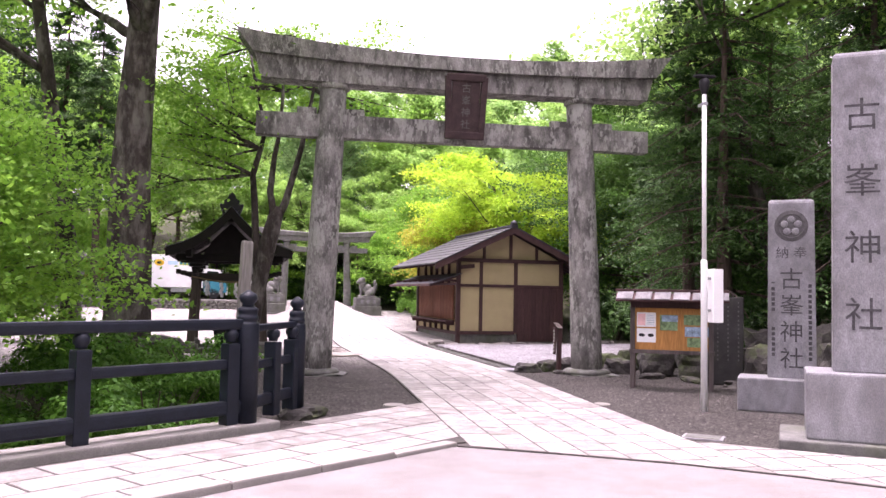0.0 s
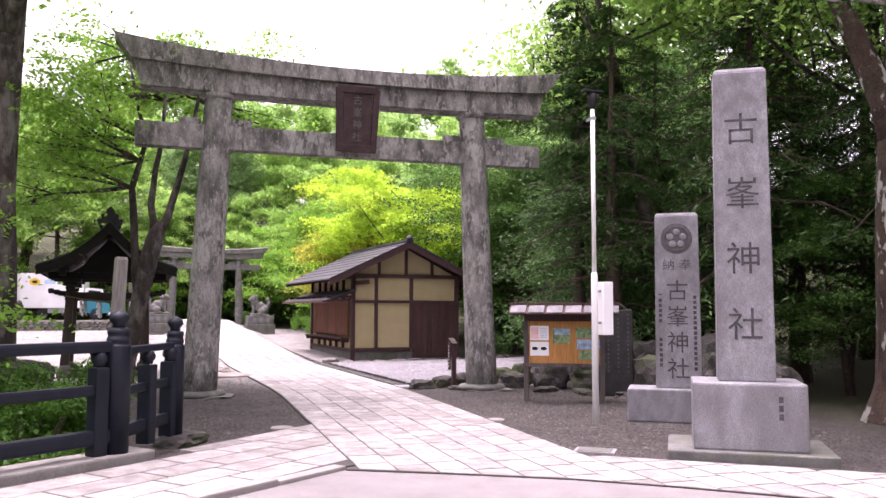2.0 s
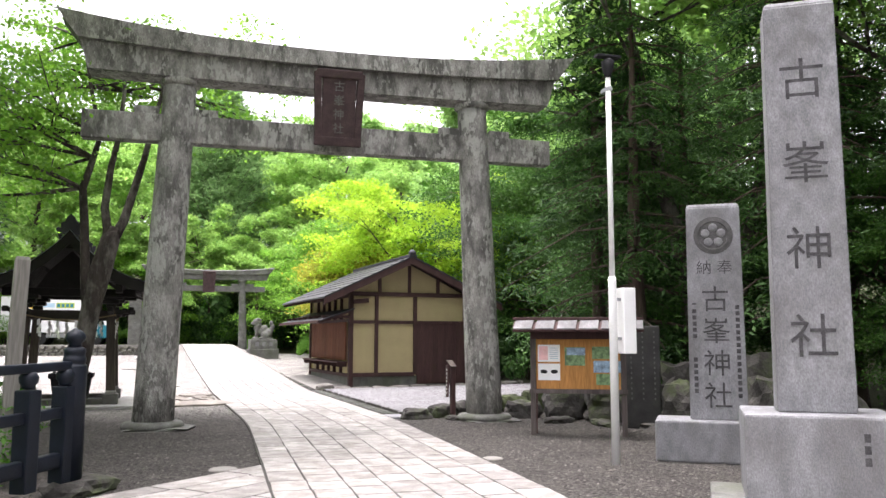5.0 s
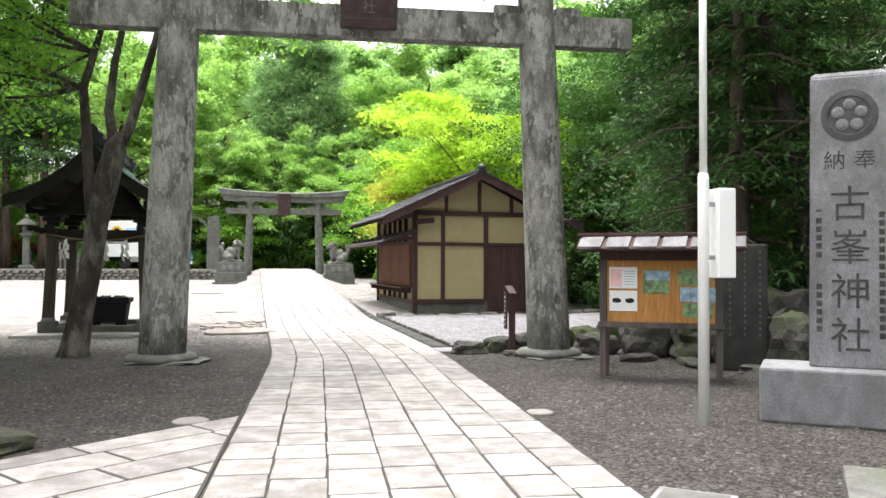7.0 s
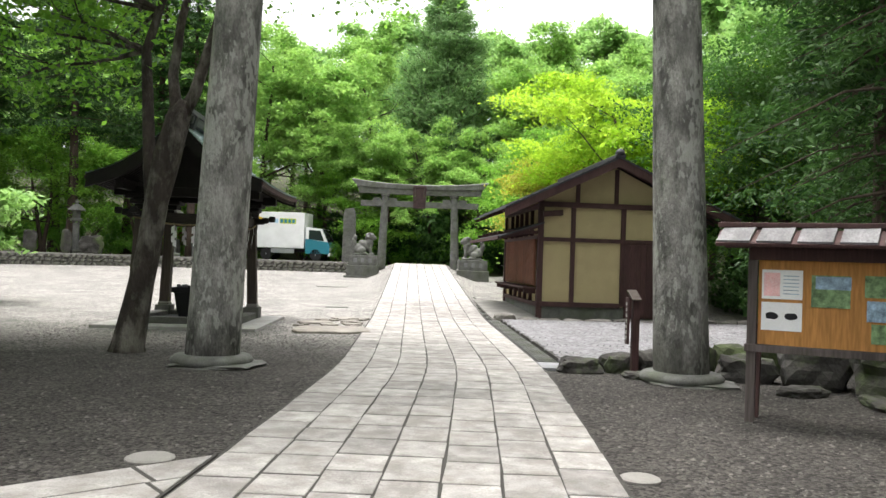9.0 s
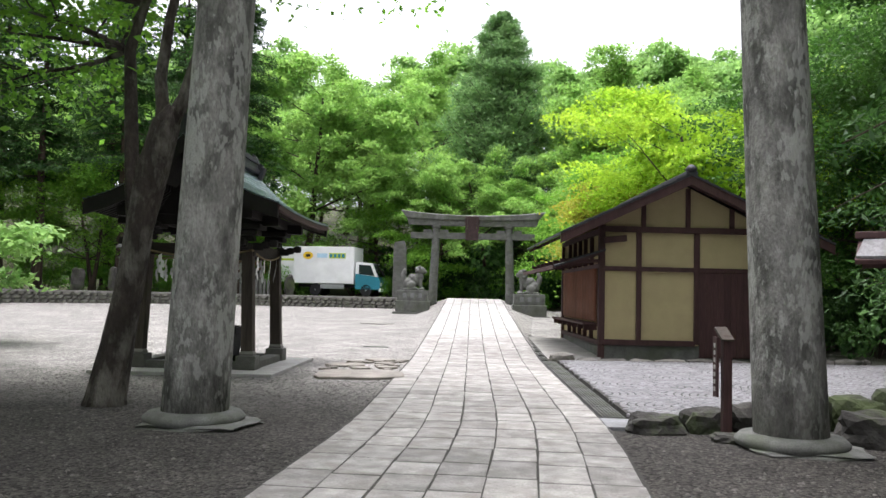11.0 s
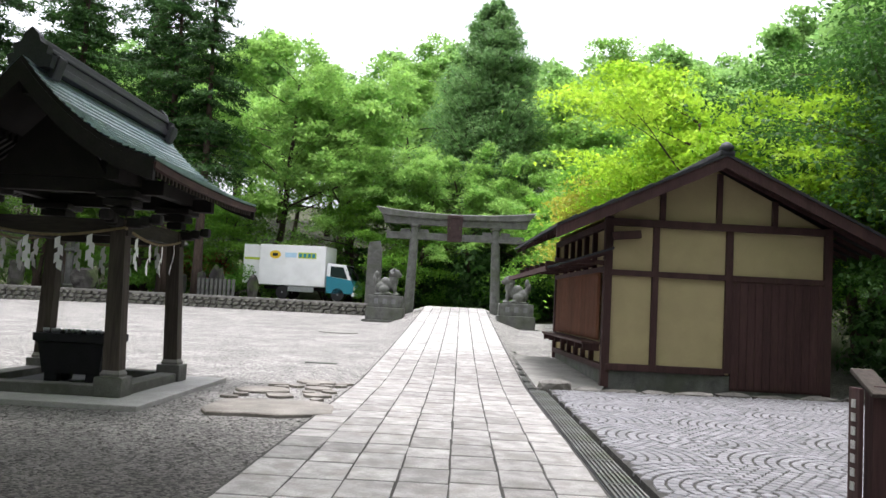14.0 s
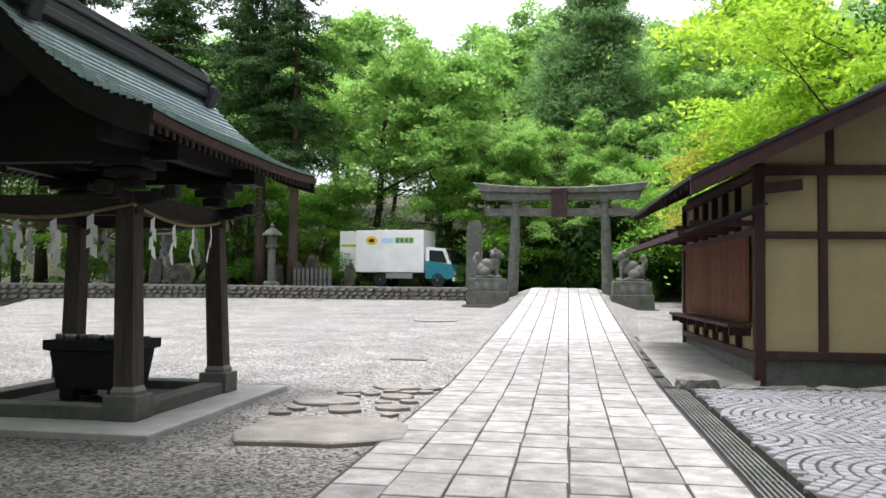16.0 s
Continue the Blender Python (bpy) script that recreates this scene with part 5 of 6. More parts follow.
def clumps(tips, rnd_seed, per, rad, flat, size, up=0.8):
    """Leaves in flattened clumps round the twig ends."""
    g = np.random.default_rng(rnd_seed)
    t = np.array([list(p) for p, _ in tips])
    k = len(t)
    cen = np.repeat(t, per, axis=0)
    off = g.normal(size=(k * per, 3)) * np.array([rad, rad, rad * flat])
    # thin out some clumps so that the outline stays uneven
    keep = np.repeat(g.random(k) > 0.12, per) & (g.random(k * per) > 0.1)
    cen = cen + off
    cen[:, 2] -= 0.12 * (off[:, 0] ** 2 + off[:, 1] ** 2) / max(rad, 0.1)
    nor = g.normal(size=(k * per, 3)) * 0.55 + np.array([0, 0, up])
    sz = size * g.uniform(0.6, 1.25, size=k * per)
    return cen[keep], nor[keep], sz[keep]


def broadleaf(name, seed, h, r, stems, levels, per, rad, flat, size, mat, bark, spread=0.6, droop=0.0, bare=0.35, label="", cat="tree", reach=0.45, lean=(0, 0), forks=(2, 3)):
    rnd = random.Random(seed)
    t = thing(name, pose(0, 0, 0), label, cat)
    bm, tips = bmesh.new(), []
    for s in range(stems):
        a = 2 * math.pi * s / stems + rnd.uniform(-0.4, 0.4)
        d = Vector((math.cos(a) * (0.16 if stems > 1 else 0.03) + lean[0], math.sin(a) * (0.16 if stems > 1 else 0.03) + lean[1], 1)).normalized()
        p = Vector((0, 0, -0.15))
        pts, rad_ = [p], [r * 1.25]
        n = 9
        for k in range(n):
            d = (d + Vector((rnd.uniform(-1, 1), rnd.uniform(-1, 1), 0.4)) * 0.07).normalized()
            p = p + d * h * 0.85 / n
            pts.append(p)
            rad_.append(r * (1 - 0.75 * (k + 1) / n) * (1 if stems == 1 else 0.8))
        tube(pts, rad_, 10, bm, 0.06)
        for k in range(n + 1):
            f = k / n
            if f >= bare:
                for _ in range(rnd.randint(2, 3) if stems == 1 else rnd.randint(1, 2)):
                    a = rnd.uniform(0, 2 * math.pi)
                    nd = Vector((math.cos(a), math.sin(a), rnd.uniform(0.1, 0.7) - droop)).normalized()
                    limb(bm, rnd, pts[k], nd, h * reach * (1.15 - 0.75 * f) * rnd.uniform(0.6, 1.0), max(0.02, rad_[k] * 0.45), levels, tips, droop, 6, spread, forks)
        for q in pts[-3:]:
            tips += [(q + Vector((rnd.uniform(-0.5, 0.5), rnd.uniform(-0.5, 0.5), rnd.uniform(-0.1, 0.6))), d.copy()) for _ in range(5)]
    part("trunk", bm, bark, t, smooth=True)
    cen, nor, sz = clumps(tips, seed, per, rad, flat, size)
    cr = new("crown", leaf_mesh("crown", cen, nor, sz, mat, seed=seed))
    cr.parent = t
    return t


def conifer(name, seed, h, r, base, width, tiers, per, size, mat, bark, label, ragged=0.25, droop=0.25, power=0.8):
    """A straight trunk with whorls of drooping sprays."""
    rnd = random.Random(seed)
    g = np.random.default_rng(seed)
    t = thing(name, pose(0, 0, 0), label, "tree")
    bm = bmesh.new()
    n = 10
    tube([(0.03 * math.sin(k), 0.03 * math.cos(k * 1.7), -0.2 + (h + 0.2) * k / n) for k in range(n + 1)], [r * (1.15 if k == 0 else 1) * (1 - 0.93 * k / n) for k in range(n + 1)], 12, bm, 0.05)
    cs, ns, ss = [], [], []
    for i in range(tiers):
        f = (i + rnd.uniform(0, 0.8)) / tiers
        z = base + (h - base) * f
        w = width * (1 - f) ** power * rnd.uniform(1 - ragged, 1 + ragged * 0.5) + 0.15
        for b in range(rnd.randint(4, 6)):
            a = rnd.uniform(0, 2 * math.pi)
            d = Vector((math.cos(a), math.sin(a), 0.12))
            ww = w * rnd.uniform(0.75, 1.05)
            end = Vector((d.x * ww, d.y * ww, z - droop * ww))
            mid = Vector((d.x * ww * 0.5, d.y * ww * 0.5, z - droop * ww * 0.25))
            tube([(0, 0, z), mid, end], [0.05 * (1 - f) + 0.015, 0.02, 0.008], 4, bm)
            k = max(6, int(per * (0.35 + ww / width)))
            u = g.random(k) ** 0.7
            pos = np.outer(u, np.array(end) - np.array((0, 0, z))) + np.array((0, 0, z))
            side = np.array((-d.y, d.x, 0))
            pos += np.outer(g.normal(size=k) * 0.28 * ww * (0.35 + 0.65 * u) * 0.7, side)
            pos[:, 2] += g.normal(size=k) * 0.07 * (1 + ww * 0.2) - 0.12 * u
            cs.append(pos)
            ns.append(g.normal(size=(k, 3)) * 0.5 + np.array((d.x * 0.3, d.y * 0.3, 0.8)))
            ss.append(size * g.uniform(0.6, 1.3, size=k))
    part("trunk", bm, bark, t, smooth=True)
    cr = new("crown", leaf_mesh("crown", np.concatenate(cs), np.concatenate(ns), np.concatenate(ss), mat, 0.26, seed))
    cr.parent = t
    return t


def put(ob, x, y, s=1.0, turn=0.0, z=None):
    ob.matrix_basis = Matrix.Translation((x, y, land(x, y) if z is None else z)) @ Matrix.Rotation(radians(turn), 4, 'Z') @ Matrix.Diagonal((s, s, s, 1))


def more(ob, x, y, s=1.0, turn=0.0, z=None, group=""):
    c = copy_thing(ob, Matrix.Identity(4))
    put(c, x, y, s, turn, z)
    if group:
        c["group"] = group
    return c


# slim maple beside the pavilion: a leaning trunk that forks into three stems
def forked_maple(seed):
    rnd = random.Random(seed)
    t = thing("maple_tree", pose(-1.57, 1.0, 0), "slim mottled-bark maple with fresh green layered leaves", "tree")
    bm, tips = bmesh.new(), []
    tube([(0, 0, -0.15), (0.02, 0, 0.1), (0.12, 0.02, 0.7), (0.24, 0, 1.35), (0.36, 0, 2.15), (0.48, 0.0, 2.8), (0.62, 0.02, 3.4), (0.72, 0.03, 3.62)], [0.3, 0.23, 0.19, 0.175, 0.17, 0.19, 0.17, 0.1], 14, bm, 0.06)
    stems = ([(0.3, 0, 1.95), (0.22, 0.02, 2.7), (0.16, 0.02, 3.7), (0.1, 0.05, 4.35), (0.25, 0.1, 4.95), (0.34, 0.2, 5.4), (0.1, 0.4, 6.4), (-0.1, 0.6, 7.4)],
             [(0.56, 0, 3.2), (0.56, 0.05, 3.6), (0.49, 0.1, 4.0), (0.56, 0.15, 4.8), (0.67, 0.2, 5.4), (0.7, 0.5, 6.4), (0.6, 0.9, 7.8)],
             [(0.68, 0, 3.4), (0.84, 0.05, 3.75), (1.0, 0.1, 4.4), (1.15, 0.15, 5.0), (1.24, 0.25, 5.5), (1.4, 0.6, 6.5), (1.5, 1.0, 7.6)])
    for i, st in enumerate(stems):
        n = len(st)
        tube(st, [0.1 - 0.075 * k / (n - 1) for k in range(n)], 10, bm, 0.05)
        for k in range(3 if i == 0 else 5, n):
            for _ in range(5):
                a = rnd.uniform(0.6, 1.35) * math.pi if k < n - 2 else rnd.uniform(0.1, 0.9) * math.pi
                nd = Vector((math.cos(a), math.sin(a), rnd.uniform(-0.05, 0.5))).normalized()
                limb(bm, rnd, Vector(st[k]), nd, rnd.uniform(1.0, 2.3), 0.035, 1, tips, 0.06, 6, 0.8, (2, 3))
    part("trunk", bm, "bark", t, smooth=True)
    cen, nor, sz = clumps(tips, seed, 42, 0.36, 0.14, 0.062)
    cr = new("crown", leaf_mesh("crown", cen, nor, sz, "leaf_maple", seed=seed))
    cr.parent = t


forked_maple(4)
# big old tree by the stream, pale stem beside it
bt = broadleaf("old_broadleaf_tree", 12, 15.0, 0.52, 1, 2, 80, 0.7, 0.2, 0.085, "leaf_maple", "bark", 0.65, 0.0, 0.55, "large old broadleaf tree with mottled grey bark", reach=0.36)
put(bt, -3.78, -0.6, 1.0, 10, -0.2)
bp = broadleaf("beech_tree", 15, 14.0, 0.26, 1, 2, 42, 0.7, 0.3, 0.1, "leaf_wood", "bark", 0.65, 0.0, 0.5, "pale mottled slender broadleaf tree by the stream", reach=0.34)
put(bp, -5.3, 1.6, 1.0, 120, -0.1)
# extra copy off to the side, unseen, added to shade the near gravel
more(bt, -11.0, 3.4, 0.85, 160, 0, "stream trees")
# low spreading maples over the stream
lm = broadleaf("stream_maple", 21, 6.2, 0.12, 2, 2, 44, 0.46, 0.1, 0.06, "leaf_maple", "bark_dark", 0.8, 0.08, 0.35, "low spreading green maple leaning over the stream", reach=0.5)
put(lm, -7.6, -4.2, 1.05, 0, -1.6)
more(lm, -6.1, -4.7, 0.9, 75, -0.5)
more(lm, -9.0, -1.0, 1.15, 140, -1.2)
more(lm, -10.4, -6.6, 1.1, 250, -1.6)
more(lm, -12.0, 2.6, 1.2, 60)
# dark firs beside the board and the pillars
fir = conifer("fir_tree", 31, 9.5, 0.22, 2.0, 3.6, 17, 210, 0.08, "leaf_dark", "bark_dark", "tall dark green fir with drooping sprays", 0.45, 0.34, 0.55)
put(fir, 9.5, 0.2)
FIR = [(11.4, -2.6, 1.05, 80), (11.4, 4.9, 1.0, 200), (12.6, 3.2, 1.1, 20), (14.2, -0.6, 1.2, 130), (15.5, 5.8, 1.1, 310), (12.8, 7.6, 1.0, 45), (17.5, 0.5, 1.25, 70), (18, -5, 1.3, 190), (14.6, 10.5, 1.1, 240), (15.2, -6.6, 1.2, 15), (20.5, -1.8, 1.4, 100), (16.6, -9.4, 1.2, 60), (13.4, -4.6, 1.0, 280)]
for x, y, s, a in FIR:
    more(fir, x, y, s, a, group="dark firs")
# great mottled trunks beyond the tall pillar
def old_plane(x, y, seed):
    rnd = random.Random(seed)
    t = thing("old_plane_tree", pose(x, y, 0), "huge old tree with mottled flaking bark and forked trunk", "tree")
    bm, tips = bmesh.new(), []
    tube([(0.0, 0, -0.2), (0, 0, 0.15), (0.02, 0, 0.6), (0.05, 0, 1.6), (0.02, 0, 3.0), (0.1, 0, 4.4), (0.35, 0.1, 6.2), (0.4, 0.3, 8.5), (0.3, 0.5, 12.0)], [0.85, 0.66, 0.54, 0.48, 0.46, 0.42, 0.34, 0.26, 0.1], 20, bm, 0.06)
    forks = ([(-0.02, 0, 4.2), (-0.16, 0.14, 5.2), (-0.4, 0.38, 6.2), (-0.75, 0.7, 7.6), (-1.1, 1.0, 9.4), (-1.5, 1.3, 11.5)], [(0.2, 0, 4.6), (0.7, -0.2, 6.0), (1.2, -0.4, 8.0), (1.5, -0.6, 10.5)])
    for st in forks:
        n = len(st)
        tube(st, [0.26 - 0.19 * k / (n - 1) for k in range(n)], 14, bm, 0.06)
    for st in forks + ([(0.35, 0.1, 6.2), (0.4, 0.3, 8.5), (0.35, 0.4, 10.2), (0.3, 0.5, 12.0)],):
        for p in st[-2:]:
            for _ in range(7):
                a = rnd.uniform(0, 2 * math.pi)
                limb(bm, rnd, Vector(p), Vector((math.cos(a), math.sin(a), rnd.uniform(0.1, 0.6))).normalized(), rnd.uniform(2.0, 3.8), 0.07, 1, tips, 0.03, 6, 0.7, (2, 3))
    part("trunk", bm, "bark_plane", t, smooth=True)
    cen, nor, sz = clumps(tips, seed, 30, 0.5, 0.16, 0.058)
    cr = new("crown", leaf_mesh("crown", cen, nor, sz, "leaf_deep", seed=seed))
    cr.parent = t
    return t


gt = old_plane(10.85, -6.93, 41)
def pale_tree(x, y, seed):
    rnd = random.Random(seed)
    t = thing("pale_barked_tree", pose(x, y, 0), "slim tree with pale grey mottled bark", "tree")
    bm, tips = bmesh.new(), []
    st = [(0, 0, -0.2), (0, 0, 0.2), (-0.03, 0, 1.2), (-0.08, 0, 2.6), (-0.12, 0, 4.2), (-0.1, 0.1, 6.0), (0, 0.2, 8.2), (0.1, 0.2, 10.0)]
    tube(st, [0.3, 0.22, 0.18, 0.165, 0.155, 0.13, 0.09, 0.04], 16, bm, 0.05)
    for p in st[-3:]:
        for _ in range(5):
            a = rnd.uniform(0, 2 * math.pi)
            limb(bm, rnd, Vector(p), Vector((math.cos(a), math.sin(a), rnd.uniform(0.1, 0.7))).normalized(), rnd.uniform(1.2, 2.0), 0.05, 1, tips, 0.03, 6, 0.7, (2, 3))
    part("trunk", bm, "bark_pale", t, smooth=True)
    cen, nor, sz = clumps(tips, seed, 16, 0.4, 0.16, 0.055)
    cr = new("crown", leaf_mesh("crown", cen, nor, sz, "leaf_deep", seed=seed))
    cr.parent = t


pale_tree(9.1, -8.78, 47)
gt2 = more(gt, 12.6, -7.6, 0.95, 200, 0)
for x, y, a in ((11.2, 0.3, 30), (12.0, 0.7, 200), (14.5, -3.0, 100)):
    more(bp, x, y, 0.95, a, group="slope trees")
# bright maples behind the hut
bm1 = broadleaf("bright_maple", 51, 7.2, 0.2, 2, 2, 95, 0.42, 0.12, 0.07, "leaf_bright", "bark_dark", 0.8, 0.05, 0.35, "spreading maple with vivid yellow-green leaves", reach=0.52)
put(bm1, 9.0, 18.0, 1.08, 0)
more(bm1, 13.0, 19.5, 1.15, 130)
more(bm1, 11.4, 23.5, 1.1, 215)
gm = broadleaf("golden_maple", 55, 5.2, 0.14, 2, 2, 45, 0.4, 0.13, 0.075, "leaf_gold", "bark_dark", 0.8, 0.05, 0.35, "small maple with golden green leaves", reach=0.5)
put(gm, 7.4, 20.8, 1.0, 40)
m2 = broadleaf("green_maple", 58, 6.4, 0.16, 2, 2, 60, 0.46, 0.16, 0.075, "leaf_maple", "bark_dark", 0.8, 0.05, 0.3, "spreading green maple beyond the courtyard", reach=0.52)
put(m2, 9.6, 25.0, 1.1, 200)
for x, y, s, a in ((17.0, 20.0, 1.3, 280), (6.8, 37.5, 1.0, 45), (8.5, 31.0, 1.1, 120), (11.5, 26.0, 1.25, 60), (-4.2, 40.5, 1.05, 20), (9.5, 36.5, 1.2, 200), (-22.0, 36.0, 1.1, 200), (-17.5, 39.0, 1.1, 90), (-27, 33, 1.2, 10), (-14.2, 41.5, 1.0, 300)):
    more(m2, x, y, s, a, TZ if x < -2 and 32 < y < 46 else None, group="courtyard maples")
dm = broadleaf("shade_tree", 63, 9.5, 0.2, 2, 2, 70, 0.5, 0.2, 0.07, "leaf_deep", "bark_dark", 0.75, 0.12, 0.25, "dark green broadleaf tree beside the hut", reach=0.42)
put(dm, 13.9, 13.6, 1.0, 90)
for x, y, s, a in ((16.2, 17.0, 1.15, 10), (14.2, 10.6, 0.9, 200), (17.0, 12.5, 1.2, 300)):
    more(dm, x, y, s, a, group="dark trees beside the hut")
for x, y, s, a in ((13.2, -3.2, 0.5, 10), (14.6, -5.4, 0.6, 75), (13.9, -7.6, 0.55, 130), (16.6, -1.6, 0.7, 190), (16.8, -7.6, 0.7, 250), (15.0, 1.8, 0.65, 310)):
    more(dm, x, y, s, a, group="shade trees on the slope")
rm_ = broadleaf("red_maple", 61, 3.6, 0.1, 2, 2, 14, 0.4, 0.2, 0.07, "leaf_red", "bark_dark", 0.8, 0.05, 0.3, "small red-leaved maple on the terrace", reach=0.5)
put(rm_, -14.6, 39.5, 0.8, 0, TZ)
# woodland: tall broadleaf trees, cypress and cedars on the hillside
w1 = broadleaf("woodland_tree", 71, 14.0, 0.24, 1, 2, 64, 0.42, 0.3, 0.125, "leaf_wood", "bark_dark", 0.7, 0.0, 0.38, "tall broadleaf tree in fresh green leaf", reach=0.4)
put(w1, -11.5, 43.0, 1.1, 0)
w2 = broadleaf("woodland_tree", 77, 16.0, 0.26, 1, 2, 62, 0.46, 0.3, 0.13, "leaf_wood", "bark_dark", 0.65, 0.0, 0.42, "tall woodland tree with airy green crown", reach=0.36)
put(w2, 8.0, 46.0, 1.0, 30)
wf = broadleaf("hillside_tree", 73, 14.0, 0.24, 1, 1, 70, 0.56, 0.36, 0.22, "leaf_far", "bark_dark", 0.8, 0.0, 0.35, "hillside broadleaf tree in fresh leaf", reach=0.4, forks=(2, 3))
put(wf, -24.0, 70.0, 1.1, 0)
wg = broadleaf("hillside_tree", 79, 16.0, 0.24, 1, 1, 70, 0.6, 0.36, 0.23, "leaf_far", "bark_dark", 0.8, 0.0, 0.4, "hillside broadleaf tree with airy crown", reach=0.36, forks=(2, 3))
put(wg, 22.0, 72.0, 1.1, 0)
cy = conifer("cypress_tree", 81, 19.5, 0.35, 1.2, 5.9, 150, 210, 0.15, "leaf_cedar", "bark_dark", "dense pointed green cypress standing above the woods", 0.14, -0.45, 0.62)
put(cy, 1.0, 47.0, 1.0)
cd = conifer("cedar_tree", 85, 20.0, 0.3, 6.5, 3.2, 30, 110, 0.17, "leaf_dark", "bark_dark", "tall bare-stemmed cedar on the terrace", 0.4, 0.18, 0.6)
put(cd, -15.5, 36.8, 1.0, 0, TZ)
for x, y, s, a in ((-19.8, 35.0, 1.05, 60), (-23.5, 33.0, 0.95, 100), (-13.0, 35.4, 0.9, 200), (-24.0, 41.0, 1.2, 10), (-28.0, 36.0, 1.1, 300), (-31.5, 30.0, 1.1, 150), (-20.5, 44.0, 1.2, 20), (-36, 27, 1.2, 70), (-26, 30.5, 1.0, 220)):
    more(cd, x, y, s, a, TZ if y < 46 else None, group="terrace cedars")
more(cd, 9.6, 2.2, 0.62, 40, group="dark firs")
rw = random.Random(99)
spots = []
for row, (y0, n, x0, x1, s0) in enumerate(((45, 7, -30, 34, 0.95), (55, 8, -42, 44, 1.05), (66, 10, -50, 54, 1.1), (80, 10, -58, 62, 1.25), (98, 9, -66, 70, 1.45))):
    for i in range(n):
        x = x0 + (x1 - x0) * (i + 0.5) / n + rw.uniform(-2, 2)
        y = y0 + rw.uniform(-4, 4)
        if abs(x - 1.2) < 5.5 and row < 2:
            continue
        more(((w1, w2) if row < 2 else (wf, wg))[rw.randrange(2)], x, y, s0 * rw.uniform(0.85, 1.15), rw.uniform(0, 360), group="hillside woods")
for x, y, s in ((22, 14, 1.0), (24, 24, 1.0), (20, 30, 0.95), (28, 34, 1.1), (22, 40, 1.0), (16, 33, 0.9), (30, 8, 1.1), (26, -4, 1.1), (-36, 18, 1.0), (-40, 8, 1.1), (-34, -4, 1.0), (-24, -8, 0.9), (-20, 6, 0.7), (-16, -2, 0.8), (-26, 16, 0.8), (-14, -14, 0.9), (24, -16, 1.1), (-12, 9, 0.55)):
    more(wf if int(x + y) % 2 else wg, x, y, s, x * 17 % 360, group="side woods")
# unseen trees added behind the viewpoint to shade the foreground
for x, y, s in ((-14, -24, 1), (-4, -34, 1.1), (8, -32, 1.0), (20, -26, 1.1)):
    more(wf, x, y, s, x * 31 % 360, 0, group="roadside trees")


# bushes on the stream bank and under the trees
def bush(seed, w, h, n, size, mat, label):
    g = np.random.default_rng(seed)
    lobes = 16
    cen, rad = g.normal(size=(lobes, 3)) * np.array([w * 0.3, w * 0.3, h * 0.2]) + np.array([0, 0, h * 0.5]), g.uniform(0.22, 0.42, lobes) * w * 0.55
    d = g.normal(size=(n, 3))
    d /= np.linalg.norm(d, axis=1, keepdims=True)
    k = g.integers(0, lobes, n)
    p = cen[k] + d * (rad[k] * g.uniform(0.75, 1.08, n))[:, None] * np.array([1, 1, 0.8])
    keep = p[:, 2] > 0.0
    me = leaf_mesh("leaves", p[keep], (d + g.normal(size=(n, 3)) * 0.5 + np.array([0, 0, 0.4]))[keep], (size * g.uniform(0.6, 1.3, n))[keep], mat, 0.55, seed)
    t = thing("bush", pose(0, 0, 0), label, "bush", "bushes")
    lv = new("leaves", me)
    lv.parent = t
    bm = bmesh.new()
    rnd = random.Random(seed)
    for i in range(7):
        a = rnd.uniform(0, 6.28)
        tube([(0, 0, -0.1), (math.cos(a) * w * 0.15, math.sin(a) * w * 0.15, h * 0.35), (math.cos(a) * w * 0.32, math.sin(a) * w * 0.32, h * 0.7)], [0.025, 0.016, 0.006], 5, bm)
    part("stem", bm, "bark_dark", t)
    return t


b1 = bush(5, 2.2, 1.7, 5200, 0.05, "leaf_bush", "dense green leafy bush on the stream bank")
put(b1, -2.3, -5.6, 1.0, 0)
for x, y, s, a, z in ((-1.75, -5.0, 0.6, 35, 0), (-1.85, -6.3, 0.75, 75, 0), (-2.7, -7.0, 0.8, 190, 0), (-3.4, -6.7, 1.0, 50, -1.4), (-4.6, -7.9, 1.05, 110, -1.45), (-3.9, -5.0, 1.15, 200, -1.3), (-5.4, -6.0, 1.2, 260, -1.4), (-6.6, -8.4, 1.2, 320, -1.4), (-3.0, -3.6, 0.95, 20, -0.9), (-5.0, -2.8, 1.15, 150, -1.2), (-6.8, -4.2, 1.3, 80, -1.4), (-1.8, -4.7, 0.75, 300, -1.0), (-7.5, -11.2, 1.3, 30, -1.5), (-6.2, -9.8, 1.1, 70, -1.5), (-4.6, -1.2, 0.8, 15, -0.4), (-6.6, -0.2, 1.0, 95, -0.2)):
    more(b1, x, y, s, a)
b2 = bush(8, 2.6, 1.5, 4200, 0.06, "leaf_shrub", "rounded clipped green bush near the trees")
put(b2, -11.2, 38.4, 1.1, 0, TZ)
for x, y, s, a in ((-12.9, 38.8, 1.0, 70), (-4.9, 37.9, 0.8, 130), (3.4, 37.0, 0.7, 200), (-17.0, 37.5, 0.9, 30), (-21.5, 37.0, 1.0, 160), (6.2, 28.6, 0.7, 40), (6.8, 33.0, 0.9, 70), (-1.4, 42.0, 1.0, 10), (-24.5, 35.5, 1.2, 250), (-29, 33.5, 1.2, 50)):
    more(b2, x, y, s, a, TZ if x < -2.6 and y > 28 else None)
for i in range(13):
    x = -24 + 3.2 * i
    more(b2, x, 44.5 + 2.0 * math.sin(i * 2.1), 1.7 + 0.4 * math.cos(i * 1.3), 47 * i, group="understorey bushes")
